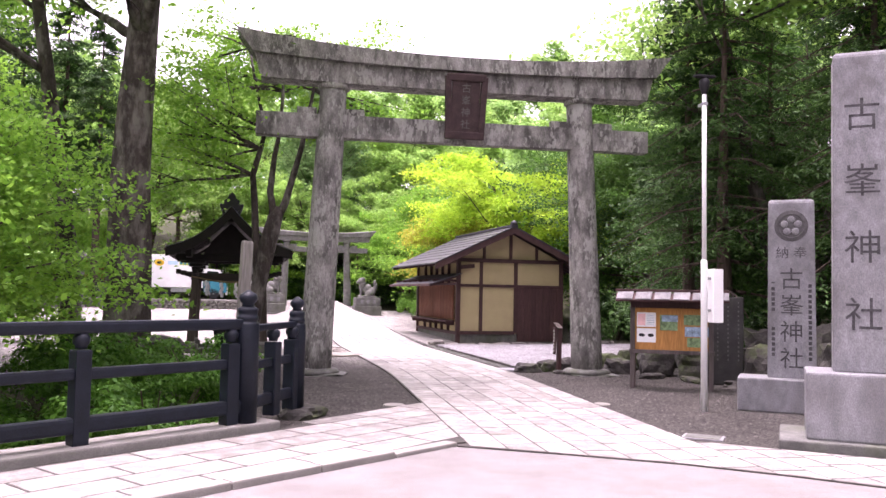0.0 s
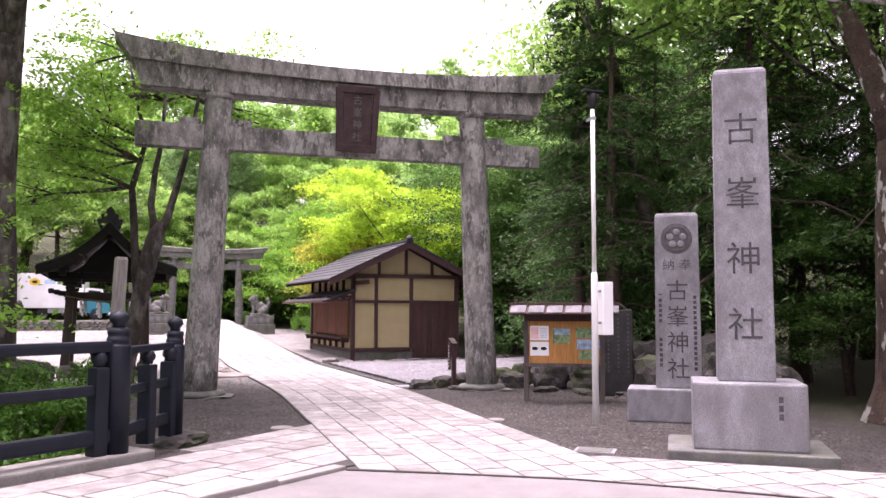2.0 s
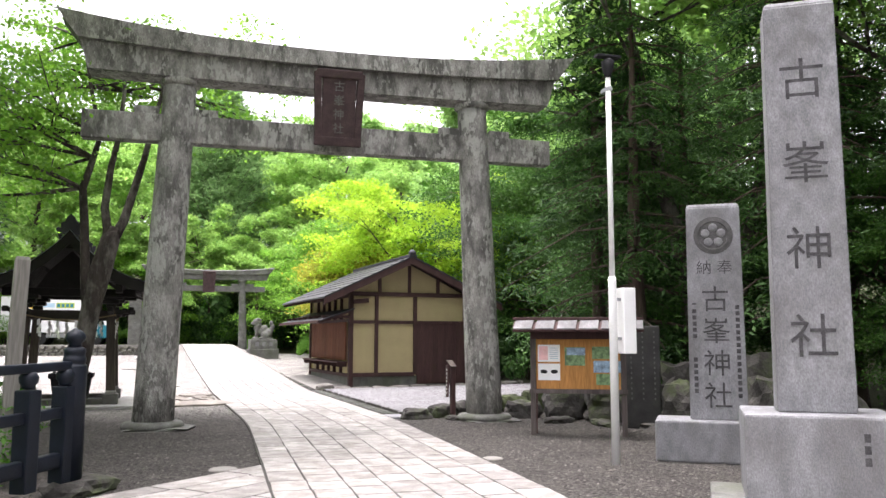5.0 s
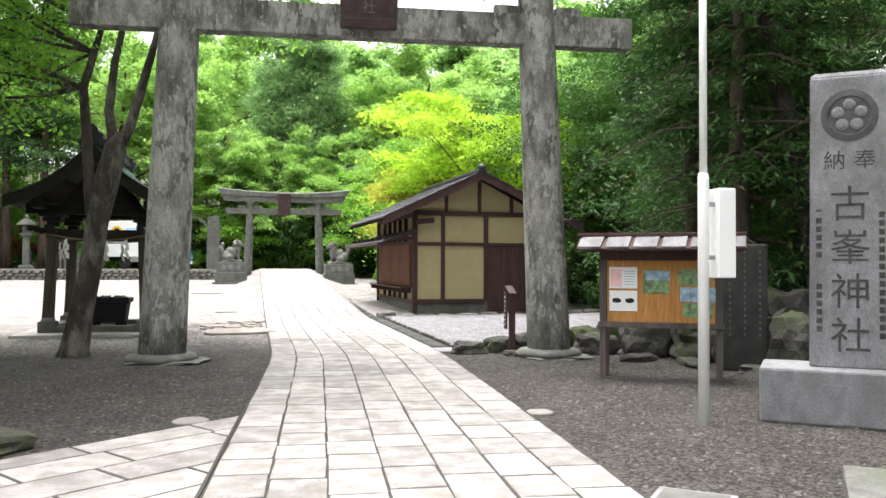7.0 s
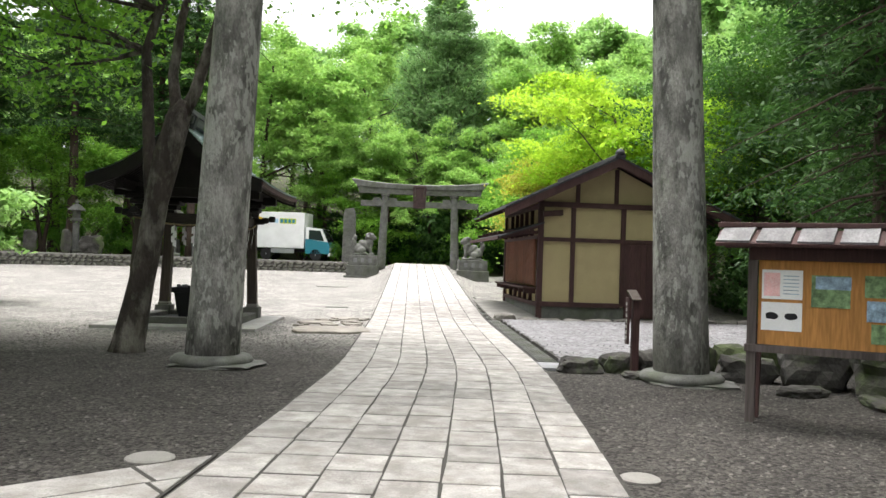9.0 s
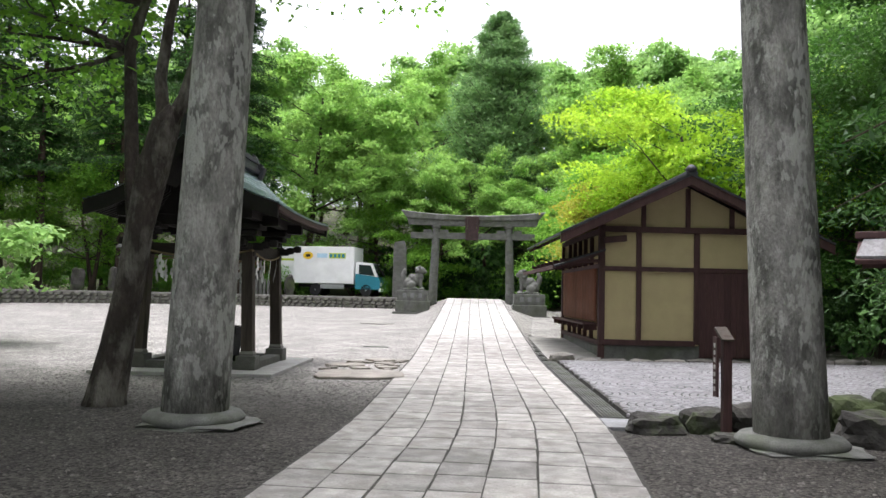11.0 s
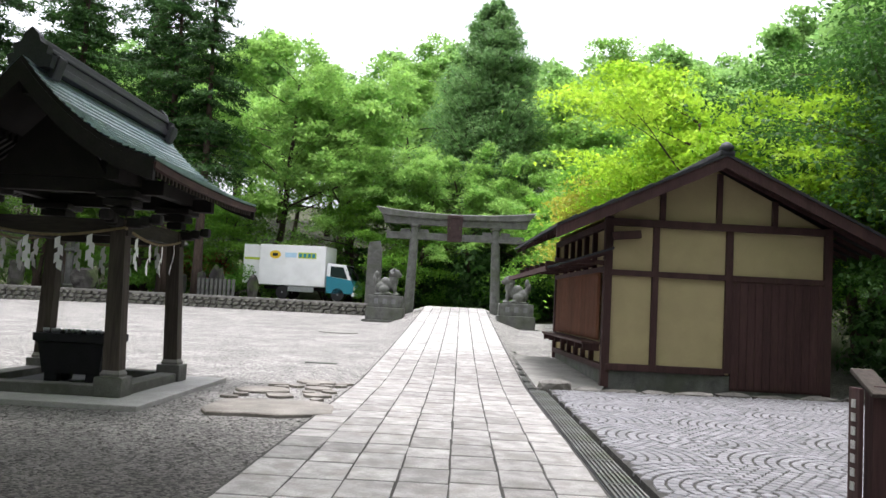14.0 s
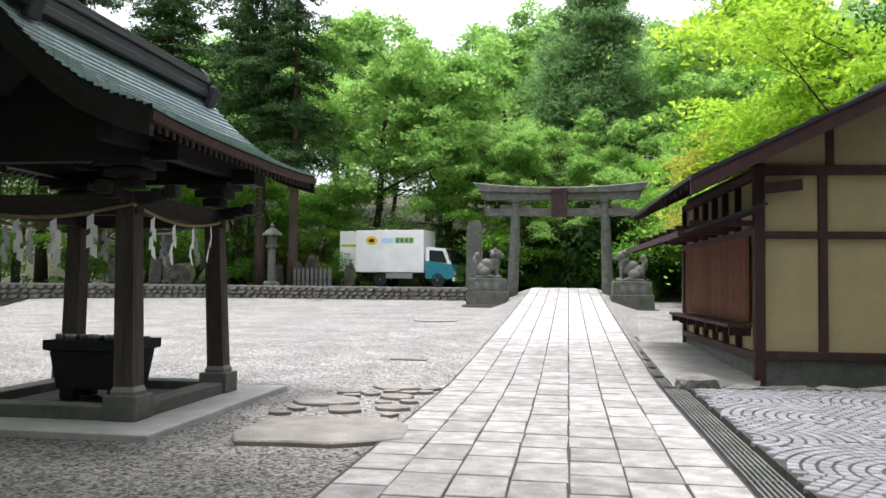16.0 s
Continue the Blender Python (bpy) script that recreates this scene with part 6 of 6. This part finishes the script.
for x, y, s, a in ((-2.6, 40.5, 0.62, 20), (3.6, 40.0, 0.6, 140), (0.6, 42.5, 0.66, 250), (6.8, 41.5, 0.7, 70), (-6.5, 42.0, 0.7, 310)):
    more(w1, x, y, s, a, group="trees behind the far gate")
# shrubs added to fill gaps; their dark leaves stand for the woods' deep shade
b3 = bush(14, 2.8, 1.9, 2600, 0.09, "leaf_dark", "dark evergreen shrub in the shade behind the gate")
put(b3, 0.4, 41.0, 1.3, 0)
for x, y, s, a in ((11.9, 12.6, 0.8, 20), (12.4, 10.6, 0.8, 80), (9.6, 2.9, 0.6, 140), (10.9, 1.6, 0.7, 220), (9.6, -1.2, 0.5, 10), (11.2, 5.9, 0.8, 300), (12.4, 14.8, 1.0, 250), (-2.2, 41.4, 1.2, 50), (2.7, 41.2, 1.3, 110), (-4.6, 42.2, 1.4, 200), (5.0, 40.8, 1.2, 300), (0.9, 43.6, 1.8, 80), (-3.0, 44.0, 1.8, 10), (4.2, 44.0, 1.8, 160)):
    more(b3, x, y, s, a, group="dark shrubs")


# ---- paving: long path of granite slabs ----
def path_x(y):
    """Centre line: straight up to the gate, then turning gently towards the far gate."""
    if y < -1.2:
        return 3.015
    if y < 1.8:
        return 3.015 - 0.078 * (y + 1.2) ** 2 / 6.0
    return 3.015 - 0.117 - 0.078 * (y - 1.8)


def path_turn(y):
    return 0.0 if y < -1.2 else (0.078 * (y + 1.2) / 3.0 if y < 1.8 else 0.078)


def path_z(y):
    return rise(y) + 0.55 * max(0.0, min(1.0, (y - 9) / 24)) ** 1.35


HALF, COLS = 1.385, 7
CW = 2 * HALF / COLS
pave = new("pavement")
tagged(pave, "pale granite slab path with dark joints", "path", kind="structure")
# bedding under the slabs
verts, faces = [], []
py = [-12.5 + i * 0.5 for i in range(100)]
for y in py:
    c, z = path_x(y), path_z(y)
    verts += [(c - HALF - 0.02, y, z - 0.15), (c - HALF - 0.02, y, z + 0.0265), (c + HALF + 0.02, y, z + 0.0265), (c + HALF + 0.02, y, z - 0.15)]
faces = []
for i in range(len(py) - 1):
    if py[i] < -8.4:
        continue
    for k in range(3):
        a = 4 * i + k
        faces.append((a, a + 1, a + 5, a + 4))
me = bpy.data.meshes.new("bedding")
me.from_pydata(verts, [], faces)
me.materials.append(M["joint"])
bed = new("bedding", me)
bed.parent = pave
# ramp that carries the path up to the far gate
def skirt(y):
    return 1.45 + 3.2 * (path_z(y) - rise(y))


ramp = part("ramp", sweep([[(path_x(y) - skirt(y), y, rise(y) - 0.03), (path_x(y) + skirt(y), y, rise(y) - 0.03), (path_x(y) + 1.45, y, path_z(y) + 0.005), (path_x(y) - 1.45, y, path_z(y) + 0.005)] for y in range(10, 38)]), None)
ramp.data.materials.append(gme.materials[0])
tagged(ramp, "low gravel ramp under the path's end", "ramp", kind="structure")

slab_rnd = random.Random(3)


def slab_mesh(w, ln, seed, h=0.05):
    rnd = random.Random(seed)
    g, b = 0.009, 0.004
    bm = bmesh.new()
    x0, y0 = w / 2 - g, ln / 2 - 0.017
    lo = [(-x0, -y0), (x0, -y0), (x0, y0), (-x0, y0)]
    lo = [(x + rnd.uniform(-0.008, 0.008), y + rnd.uniform(-0.008, 0.008)) for x, y in lo]
    secs = [[(x, y, -h) for x, y in lo], [(x, y, -b) for x, y in lo], [(x - math.copysign(b, x), y - math.copysign(b, y), rnd.uniform(-0.001, 0.001)) for x, y in lo]]
    sweep(secs, bm)
    m = bpy.data.meshes.new("slab")
    bm.to_mesh(m)
    bm.free()
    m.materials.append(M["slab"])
    return m


LENS = (0.46, 0.52, 0.58, 0.64)
SLABS = {(ln, v): slab_mesh(CW, ln, int(ln * 100) + v) for ln in LENS for v in range(3)}
fv, ff = [], []


def road_line(x):
    """The road's worn edge along the paving."""
    pts = [p for p in ROAD_EDGE if p[0] >= 1.3]
    for (xa, ya), (xb, yb) in zip(pts, pts[1:]):
        if xa <= x <= xb:
            return ya + (yb - ya) * (x - xa) / (xb - xa)
    return -8.2


def clip(poly, a, b, c):
    """Keeps the part of a convex outline where a*x + b*y >= c."""
    out = []
    for i in range(len(poly)):
        p, q = poly[i], poly[(i + 1) % len(poly)]
        dp, dq = a * p[0] + b * p[1] - c, a * q[0] + b * q[1] - c
        if dp >= 0:
            out.append(p)
        if dp * dq < 0:
            t = dp / (dp - dq)
            out.append((p[0] + t * (q[0] - p[0]), p[1] + t * (q[1] - p[1])))
    return out


def cut_slab(poly, z, name="slab", mat="slab", parent=None):
    cx, cy = sum(p[0] for p in poly) / len(poly), sum(p[1] for p in poly) / len(poly)
    bm = bmesh.new()
    top = [(p[0] - cx, p[1] - cy) for p in poly]
    sweep([[(x, y, -0.05) for x, y in top], [(x, y, -0.01) for x, y in top], [(x * 0.99, y * 0.99, 0) for x, y in top]], bm)
    ob = part(name, bm, mat, parent or pave)
    ob.matrix_basis = Matrix.Translation((cx, cy, z))


for c in range(COLS):
    y = -8.1 - 0.3 * ((c * 37) % 10) / 10
    off = -HALF + (c + 0.5) * CW
    while y < 37:
        ln = slab_rnd.choice(LENS)
        ym = y + ln / 2
        x, a, z = path_x(ym) + off, path_turn(ym), path_z(ym) + 0.031 + slab_rnd.uniform(-0.001, 0.001)
        if ym < 14.5:
            o = new("slab", SLABS[(ln, slab_rnd.randrange(3))])
            o.parent = pave
            o.matrix_basis = Matrix.Translation((x, ym, z)) @ Matrix.Rotation(math.atan((path_z(ym + 0.1) - path_z(ym - 0.1)) / 0.2), 4, 'X') @ Matrix.Rotation(a, 4, 'Z')
        else:
            sl = (path_z(ym + 0.1) - path_z(ym - 0.1)) / 0.2
            k = len(fv)
            hw, hl = CW / 2 - 0.008, ln / 2 - 0.009
            for zz, e in ((-0.03, 0.0), (0.0, 0.003)):
                for sx, sy in ((-1, -1), (1, -1), (1, 1), (-1, 1)):
                    lx, ly = sx * (hw - e), sy * (hl - e)
                    fv.append((x + lx * math.cos(a) - ly * math.sin(a), ym + ly, z + zz + sl * ly))
            ff += [(k + 4, k + 5, k + 6, k + 7)] + [(k + i, k + (i + 1) % 4, k + 4 + (i + 1) % 4, k + 4 + i) for i in range(4)]
        y += ln
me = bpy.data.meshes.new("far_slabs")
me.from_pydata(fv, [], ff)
me.materials.append(M["slab_far_glare"])
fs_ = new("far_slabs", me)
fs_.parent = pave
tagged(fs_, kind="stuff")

# apron of slabs between the path and the road
part("apron_bedding", prism([(1.5, -8.0), (4.41, -8.0), (4.41, -8.25), (6.2, -9.5), (9.0, -11.6), (9.0, -13.9), (5.5, -11.0), (4.52, -10.15), (3.66, -9.5), (2.58, -8.9), (1.5, -8.36)], -0.15, 0.0265), "joint", pave)
for ix in range(0, 19):
    xa = 1.63 + ix * CW
    y = -8.1 - 0.3 * ((ix * 37) % 10) / 10
    while y > -14:
        ln = slab_rnd.choice(LENS)
        poly = [(xa + 0.01, y - ln + 0.018), (xa + CW - 0.01, y - ln + 0.018), (xa + CW - 0.01, y - 0.018), (xa + 0.01, y - 0.018)]
        y -= ln
        xm = xa + CW / 2
        s = (road_line(xa + CW) - road_line(xa)) / CW
        poly = clip(poly, -s, 1, road_line(xm) - s * xm + 0.03)
        if len(poly) > 2 and xa > 4.2:
            poly = clip(poly, -0.74, -1, -0.74 * 4.38 + 8.24)
        if len(poly) > 2 and abs(sum(poly[i][0] * poly[(i + 1) % len(poly)][1] - poly[(i + 1) % len(poly)][0] * poly[i][1] for i in range(len(poly)))) > 0.02:
            cut_slab(poly, 0.031 + slab_rnd.uniform(-0.001, 0.001))

# footway slabs along the bridge, and their kerb
foot = new("footway")
tagged(foot, "pale granite footway beside the bridge railing", "pavement", kind="structure")
part("footway_bedding", prism([(1.62, -4.8), (1.62, -8.2), (1.35, -8.32), (-0.9, -10.05), (-6.0, -14.3), (-7.4, -13.2), (-0.62, -7.3), (-0.05, -6.5)], -0.15, 0.0405), "joint", foot)
U, V = Vector((0.75, 0.66)).normalized(), Vector((-0.66, 0.75)).normalized()
O = Vector((1.37, -8.3))
for r in range(-1, 8):
    s = -9.5 + 0.4 * (r % 2)
    while s < 4.5:
        ln = slab_rnd.choice((0.8, 0.95, 1.1))
        q = [O + U * (s + du) + V * (r * 0.46 + 0.17 + dv) for du, dv in ((0.015, 0.012), (ln - 0.015, 0.012), (ln - 0.015, 0.448), (0.015, 0.448))]
        s += ln
        poly = [(p.x, p.y) for p in q]
        for a, b, c in ((-1, 0, -1.6), (V.x, V.y, V.dot(O) + 0.17), (0.7, -0.714, 0.7 * 1.6 + 0.714 * 4.85)):
            poly = clip(poly, a, b, c)
            if len(poly) < 3:
                break
        if len(poly) > 2:
            m = sum(p[0] for p in poly) / len(poly), sum(p[1] for p in poly) / len(poly)
            k = (-V.x * (m[0] + 0.62) - V.y * (m[1] + 7.35))
            if k > 0.0 or m[0] > -0.3:
                if k < 0 and m[0] < -0.62:
                    continue
                if k < 0.4 and m[0] < -0.5:
                    poly = clip(poly, -V.x, -V.y, V.x * 0.62 + V.y * 7.35)
                if len(poly) > 2:
                    cut_slab(poly, 0.045 + slab_rnd.uniform(-0.001, 0.001), parent=foot)
kv = [Vector((1.45, -8.24)), Vector((-0.9, -10.1)), Vector((-6.1, -14.4))]
for a, b in zip(kv, kv[1:]):
    d = (b - a)
    n = max(1, round(d.length / 0.9))
    for i in range(n):
        p = a + d * (i + 0.5) / n
        o = part("kerb_piece", box(d.length / n - 0.012, 0.18, 0.24, 0, 0, -0.24, bevel=0.02), "concrete", foot)
        o.matrix_basis = Matrix.Translation((p.x, p.y, 0.085 if not (i == 0 and a is kv[0]) else 0.06)) @ Matrix.Rotation(math.atan2(d.y, d.x), 4, 'Z')

# drain grating along the path
dr = new("drain")
tagged(dr, "steel drain grating along the path", "drain", kind="structure")
for i in range(16):
    y0 = 1.3 + i * 1.0
    ym = y0 + 0.5
    x, a, z = path_x(ym) + HALF + 0.17, path_turn(ym), rise(ym)
    bm = box(0.28, 0.99, 0.02, 0, 0, -0.01)
    o = part("channel", bm, "black", dr)
    o.matrix_basis = Matrix.Translation((x, ym, z + 0.012)) @ Matrix.Rotation(a, 4, 'Z')
    bm = bmesh.new()
    for k in range(7):
        box(0.016, 0.985, 0.02, -0.12 + k * 0.04, 0, 0, bm=bm)
    for k in (-0.49, 0.0, 0.49):
        box(0.27, 0.014, 0.018, 0, k, 0, bm=bm)
    o = part("grating", bm, "granite_dark", dr)
    o.matrix_basis = Matrix.Translation((x, ym, z + 0.024)) @ Matrix.Rotation(a, 4, 'Z')
dk = part("drain_end_slab", box(0.36, 0.62, 0.06, 0, 0, 0, bevel=0.01), "granite", dr)
dk.matrix_basis = pose(path_x(1.0) + HALF + 0.18, 0.95, -0.02, 0, 0, 3)

# cobbled plaza in fan pattern before the hut
plaza = new("plaza")
tagged(plaza, "grey cobbled plaza laid in fan pattern", "paving", kind="structure")
PZ = 0.09
part("cobble_bedding", prism([(path_x(1.1) + HALF + 0.33, 1.15), (path_x(9) + HALF + 0.33, 9.0), (4.5, 9.05), (11.5, 10.4), (12.5, 10.4), (11.8, 1.9), (7.2, 1.55), (5.7, 1.15)], -0.1, PZ - 0.004), "joint", plaza)


def in_plaza(x, y):
    return x > path_x(y) + HALF + 0.36 and y > 1.15 + max(0, (x - 4.6)) * 0.1 and y < 9.0 + (x - 4.5) * 0.197 and x < 11.7


cob = []
crnd = random.Random(17)
FR, ST = 1.2, 0.106
for row in range(-2, 13):
    for col in range(-1, 6):
        cx, cy_ = 4.2 + (col + 0.5 * (row % 2)) * 2 * FR, 0.9 + row * FR
        hidden = [(cx + dx * FR, cy_ - FR) for dx in (-1, 1)] + [(cx, cy_ - 2 * FR)]
        for ring in range(12):
            r = FR - 0.055 - ring * ST
            if r < 0.04:
                continue
            n = max(3, int(2 * math.pi * r / 0.112))
            for k in range(n):
                a = 2 * math.pi * (k + 0.5) / n
                x, y = cx + r * math.cos(a), cy_ + r * math.sin(a)
                if any((x - hx) ** 2 + (y - hy) ** 2 < (FR - 0.01) ** 2 for hx, hy in hidden):
                    continue
                if in_plaza(x, y):
                    cob.append((x, y, a - math.pi / 2))
cob.sort(key=lambda c: (c[0] - 4.6) ** 2 + (c[1] - 2.2) ** 2)
cshape = []
for v in range(6):
    rnd = random.Random(v)
    w, l_ = 0.108 * rnd.uniform(0.88, 0.96), 0.1 * rnd.uniform(0.78, 0.86)
    cshape.append((w, l_))


def cobble_verts(x, y, a, w, l_, z, rnd):
    out = []
    for zz, k in ((-0.03, 1.0), (0.0, 1.0), (0.006, 0.88)):
        for sx, sy in ((-1, -1), (1, -1), (1, 1), (-1, 1)):
            lx, ly = sx * w / 2 * k, sy * l_ / 2 * k
            out.append((x + lx * math.cos(a) - ly * math.sin(a), y + lx * math.sin(a) + ly * math.cos(a), z + zz))
    return out


CF = [(8, 9, 10, 11)] + [(r * 4 + i, r * 4 + (i + 1) % 4, (r + 1) * 4 + (i + 1) % 4, (r + 1) * 4 + i) for r in range(2) for i in range(4)]
cm = []
for w, l_ in cshape:
    me = bpy.data.meshes.new("cobble")
    me.from_pydata(cobble_verts(0, 0, 0, w, l_, 0, crnd), [], CF)
    me.materials.append(M["cobble"])
    cm.append(me)
cv, cf = [], []
for i, (x, y, a) in enumerate(cob):
    v = crnd.randrange(6)
    z = PZ + crnd.uniform(-0.0015, 0.0015)
    if i < 300:
        o = new("cobble", cm[v])
        o.parent = plaza
        o.matrix_basis = Matrix.Translation((x, y, z)) @ Matrix.Rotation(a + crnd.uniform(-0.08, 0.08), 4, 'Z')
    else:
        k = len(cv)
        cv += cobble_verts(x, y, a + crnd.uniform(-0.08, 0.08), *cshape[v], z, crnd)
        cf += [tuple(q + k for q in f) for f in CF]
me = bpy.data.meshes.new("far_cobbles")
me.from_pydata(cv, [], cf)
me.materials.append(M["cobble_far"])
fc = new("far_cobbles", me)
fc.parent = plaza
tagged(fc, kind="stuff")

# rough blocks that hold the plaza's edge, and mossy boulders behind the board
rr = random.Random(23)


def boulder(x, y, sx, sy, h, a, label, group, seed, z=-0.06, mat="rock"):
    o = part("boulder", rough_stone(sx, sy, h, seed, 3), mat)
    o.matrix_basis = pose(x, y, z, 0, 0, a)
    tagged(o, label, "rock", group)


for i, (x, y, sx, h) in enumerate(((4.85, 0.62, 0.66, 0.3), (5.4, 0.78, 0.5, 0.36), (5.92, 0.95, 0.6, 0.42), (6.5, 1.12, 0.62, 0.5), (7.1, 1.3, 0.7, 0.5), (7.8, 1.5, 0.8, 0.6), (8.6, 1.7, 0.8, 0.55), (9.4, 1.8, 0.9, 0.6), (10.3, 1.9, 0.9, 0.6), (11.2, 2.0, 0.9, 0.6))):
    boulder(x, y, sx, 0.42, h, 12, "mossy grey edging block along the plaza", "plaza edging blocks", 400 + i)
for i, (x, y, sx, sy, h) in enumerate(((7.0, 0.35, 0.8, 0.6, 0.45), (7.7, -0.1, 0.9, 0.7, 0.75), (8.3, -0.75, 0.9, 0.8, 0.85), (8.6, -1.6, 1.0, 0.8, 0.95), (8.9, -2.5, 0.9, 0.8, 1.0), (9.1, -3.4, 1.0, 0.8, 1.1), (9.3, -4.3, 1.0, 0.8, 1.2), (9.7, -5.1, 1.0, 0.8, 1.0), (7.3, -0.75, 0.7, 0.4, 0.2), (7.9, -1.35, 0.9, 0.4, 0.18), (8.4, -2.3, 0.8, 0.45, 0.2), (8.9, -0.3, 1.0, 0.9, 1.2), (9.4, -1.5, 1.1, 0.9, 1.4), (9.9, -3.0, 1.2, 1.0, 1.5))):
    boulder(x, y, sx, sy, h, rr.uniform(0, 180), "mossy boulder in the bank behind the board", "mossy boulders", 500 + i)
boulder(-3.05, -1.2, 1.1, 0.9, 1.0, 20, "large dark boulder beside the old tree", "", 611)
boulder(-2.75, -3.2, 0.35, 0.3, 0.2, 60, "small dark stone at the gravel's edge", "", 612)
t1 = part("stone_tablet", box(0.6, 0.2, 1.8, 0, 0, 0, bevel=0.03), "dark_slate")
t1.matrix_basis = pose(8.35, -2.05, 0, 0, 0, -30)
tagged(t1, "dark inscribed stone tablet behind the board", "monument")
for k in range(3):
    for i in range(14):
        part("small_character", box(0.026, 0.008, 0.036, -0.2 + 0.2 * k, -0.102, 0.5 + i * 0.09), "slate_mark", t1)

# flat flags between path and pavilion: one great stone and a crazed strip of small ones
def flag(x, y, sx, sy, a, seed, h=0.035):
    rnd = random.Random(seed)
    n = rnd.randint(7, 10) + (6 if sx > 1 else 0)
    rim = []
    for k in range(n):
        t = 2 * math.pi * (k + rnd.uniform(-0.25, 0.25)) / n
        q = rnd.uniform(0.86, 1.06) / max(abs(math.cos(t)), abs(math.sin(t))) ** 0.55
        rim.append((sx / 2 * q * math.cos(t), sy / 2 * q * math.sin(t)))
    bm = sweep([[(u, v, -0.06) for u, v in rim], [(u, v, h - 0.014) for u, v in rim], [(u * 0.975, v * 0.975, h + rnd.uniform(-0.004, 0.004)) for u, v in rim]])
    o = part("stepping_stone", bm, "flatstone")
    o.matrix_basis = pose(x, y, 0.0, 0, 0, a)
    tagged(o, "flat irregular stepping stone set in the gravel", "stone", "stepping stones")


flag(0.62, 5.3, 1.6, 1.35, 12, 700, 0.05)
frnd = random.Random(71)
FLAGS = [(0.62, 5.3, 0.98)]
for i in range(420):
    x, y, r = frnd.uniform(-0.55, 1.0), frnd.uniform(4.75, 8.5), frnd.choice((0.42, 0.3, 0.22, 0.16, 0.12))
    if x > path_x(y) - HALF - r - 0.03 or x < -0.45 + 0.06 * (y - 4.5) or all(math.hypot(x - u, y - v) > q + r * 0.9 for u, v, q in FLAGS) is False:
        continue
    FLAGS.append((x, y, r * 0.95))
    flag(x, y, r * 1.9, r * frnd.uniform(1.5, 1.9), frnd.uniform(0, 180), 710 + i)
for i, (x, y, r) in enumerate(((1.16, -4.85, 0.17), (4.56, -4.84, 0.14))):
    o = part("marker_stone", lathe([(r, -0.03), (r, 0.012), (r - 0.02, 0.022)], 18), "concrete")
    o.matrix_basis = pose(x, y, 0.0)
    tagged(o, "small round flat stone in the gravel", "stone", "round flat stones")
gr = thing("drain_cover", pose(4.72, -7.92, 0.0, 0, 0, -35), "dark square drain cover in the gravel", "drain cover")
part("frame", box(0.5, 0.36, 0.03, 0, 0, -0.012, bevel=0.006), "granite", gr)
part("lid", box(0.42, 0.28, 0.012, 0, 0, 0.012), "granite_dark", gr)
for x, y, lb in ((-2.1, 20.6, "pale round manhole ring in the courtyard gravel"),):
    o = part("manhole_ring", lathe([(0.62, -0.03), (0.62, 0.02), (0.5, 0.025), (0.48, 0.012), (0.02, 0.012)], 32), "concrete")
    o.matrix_basis = pose(x, y, rise(y))
    tagged(o, lb, "manhole cover")
o = part("drain_strip", box(0.62, 0.2, 0.03, 0, 0, -0.012, bevel=0.008), "granite_dark")
o.matrix_basis = pose(-0.35, 11.6, rise(11.6), 0, 0, 4)
tagged(o, "dark narrow drain strip in the courtyard gravel", "drain cover")

# pebbles scattered on the gravel near the walk
g = np.random.default_rng(44)
pv, pf = [], []
for i in range(9000):
    side = g.random()
    x, y = (g.uniform(-4, 1.6), g.uniform(-6, 6)) if side < 0.55 else (g.uniform(4.5, 9.0), g.uniform(-8.2, 0.4))
    if land(x, y) < -0.05 or (x > 4.4 and y < -8.2 + (x - 4.4) * -0.7 + 0.0) or (x < 0.2 and y < -5.4) or (x < 1.6 and y < -4.8 + (x - 1.6)):
        continue
    s = 0.008 + 0.016 * g.random() ** 3
    a = g.uniform(0, 6.28)
    k = len(pv)
    for j in range(4):
        t = a + j * 1.5708
        pv.append((x + s * math.cos(t) * 1.2, y + s * math.sin(t), 0.0))
    pv.append((x + s * 0.2, y, s * 0.75))
    pf += [(k, k + 1, k + 4), (k + 1, k + 2, k + 4), (k + 2, k + 3, k + 4), (k + 3, k, k + 4)]
me = bpy.data.meshes.new("pebbles")
me.from_pydata(pv, [], pf)
me.materials.append(material("loose_pebble", (0.085, 0.08, 0.073), 0.9, 0.3, 30, 90, 0.0, island=0.4))
tagged(new("pebbles", me), "loose grey pebbles over the gravel", "gravel", kind="stuff")
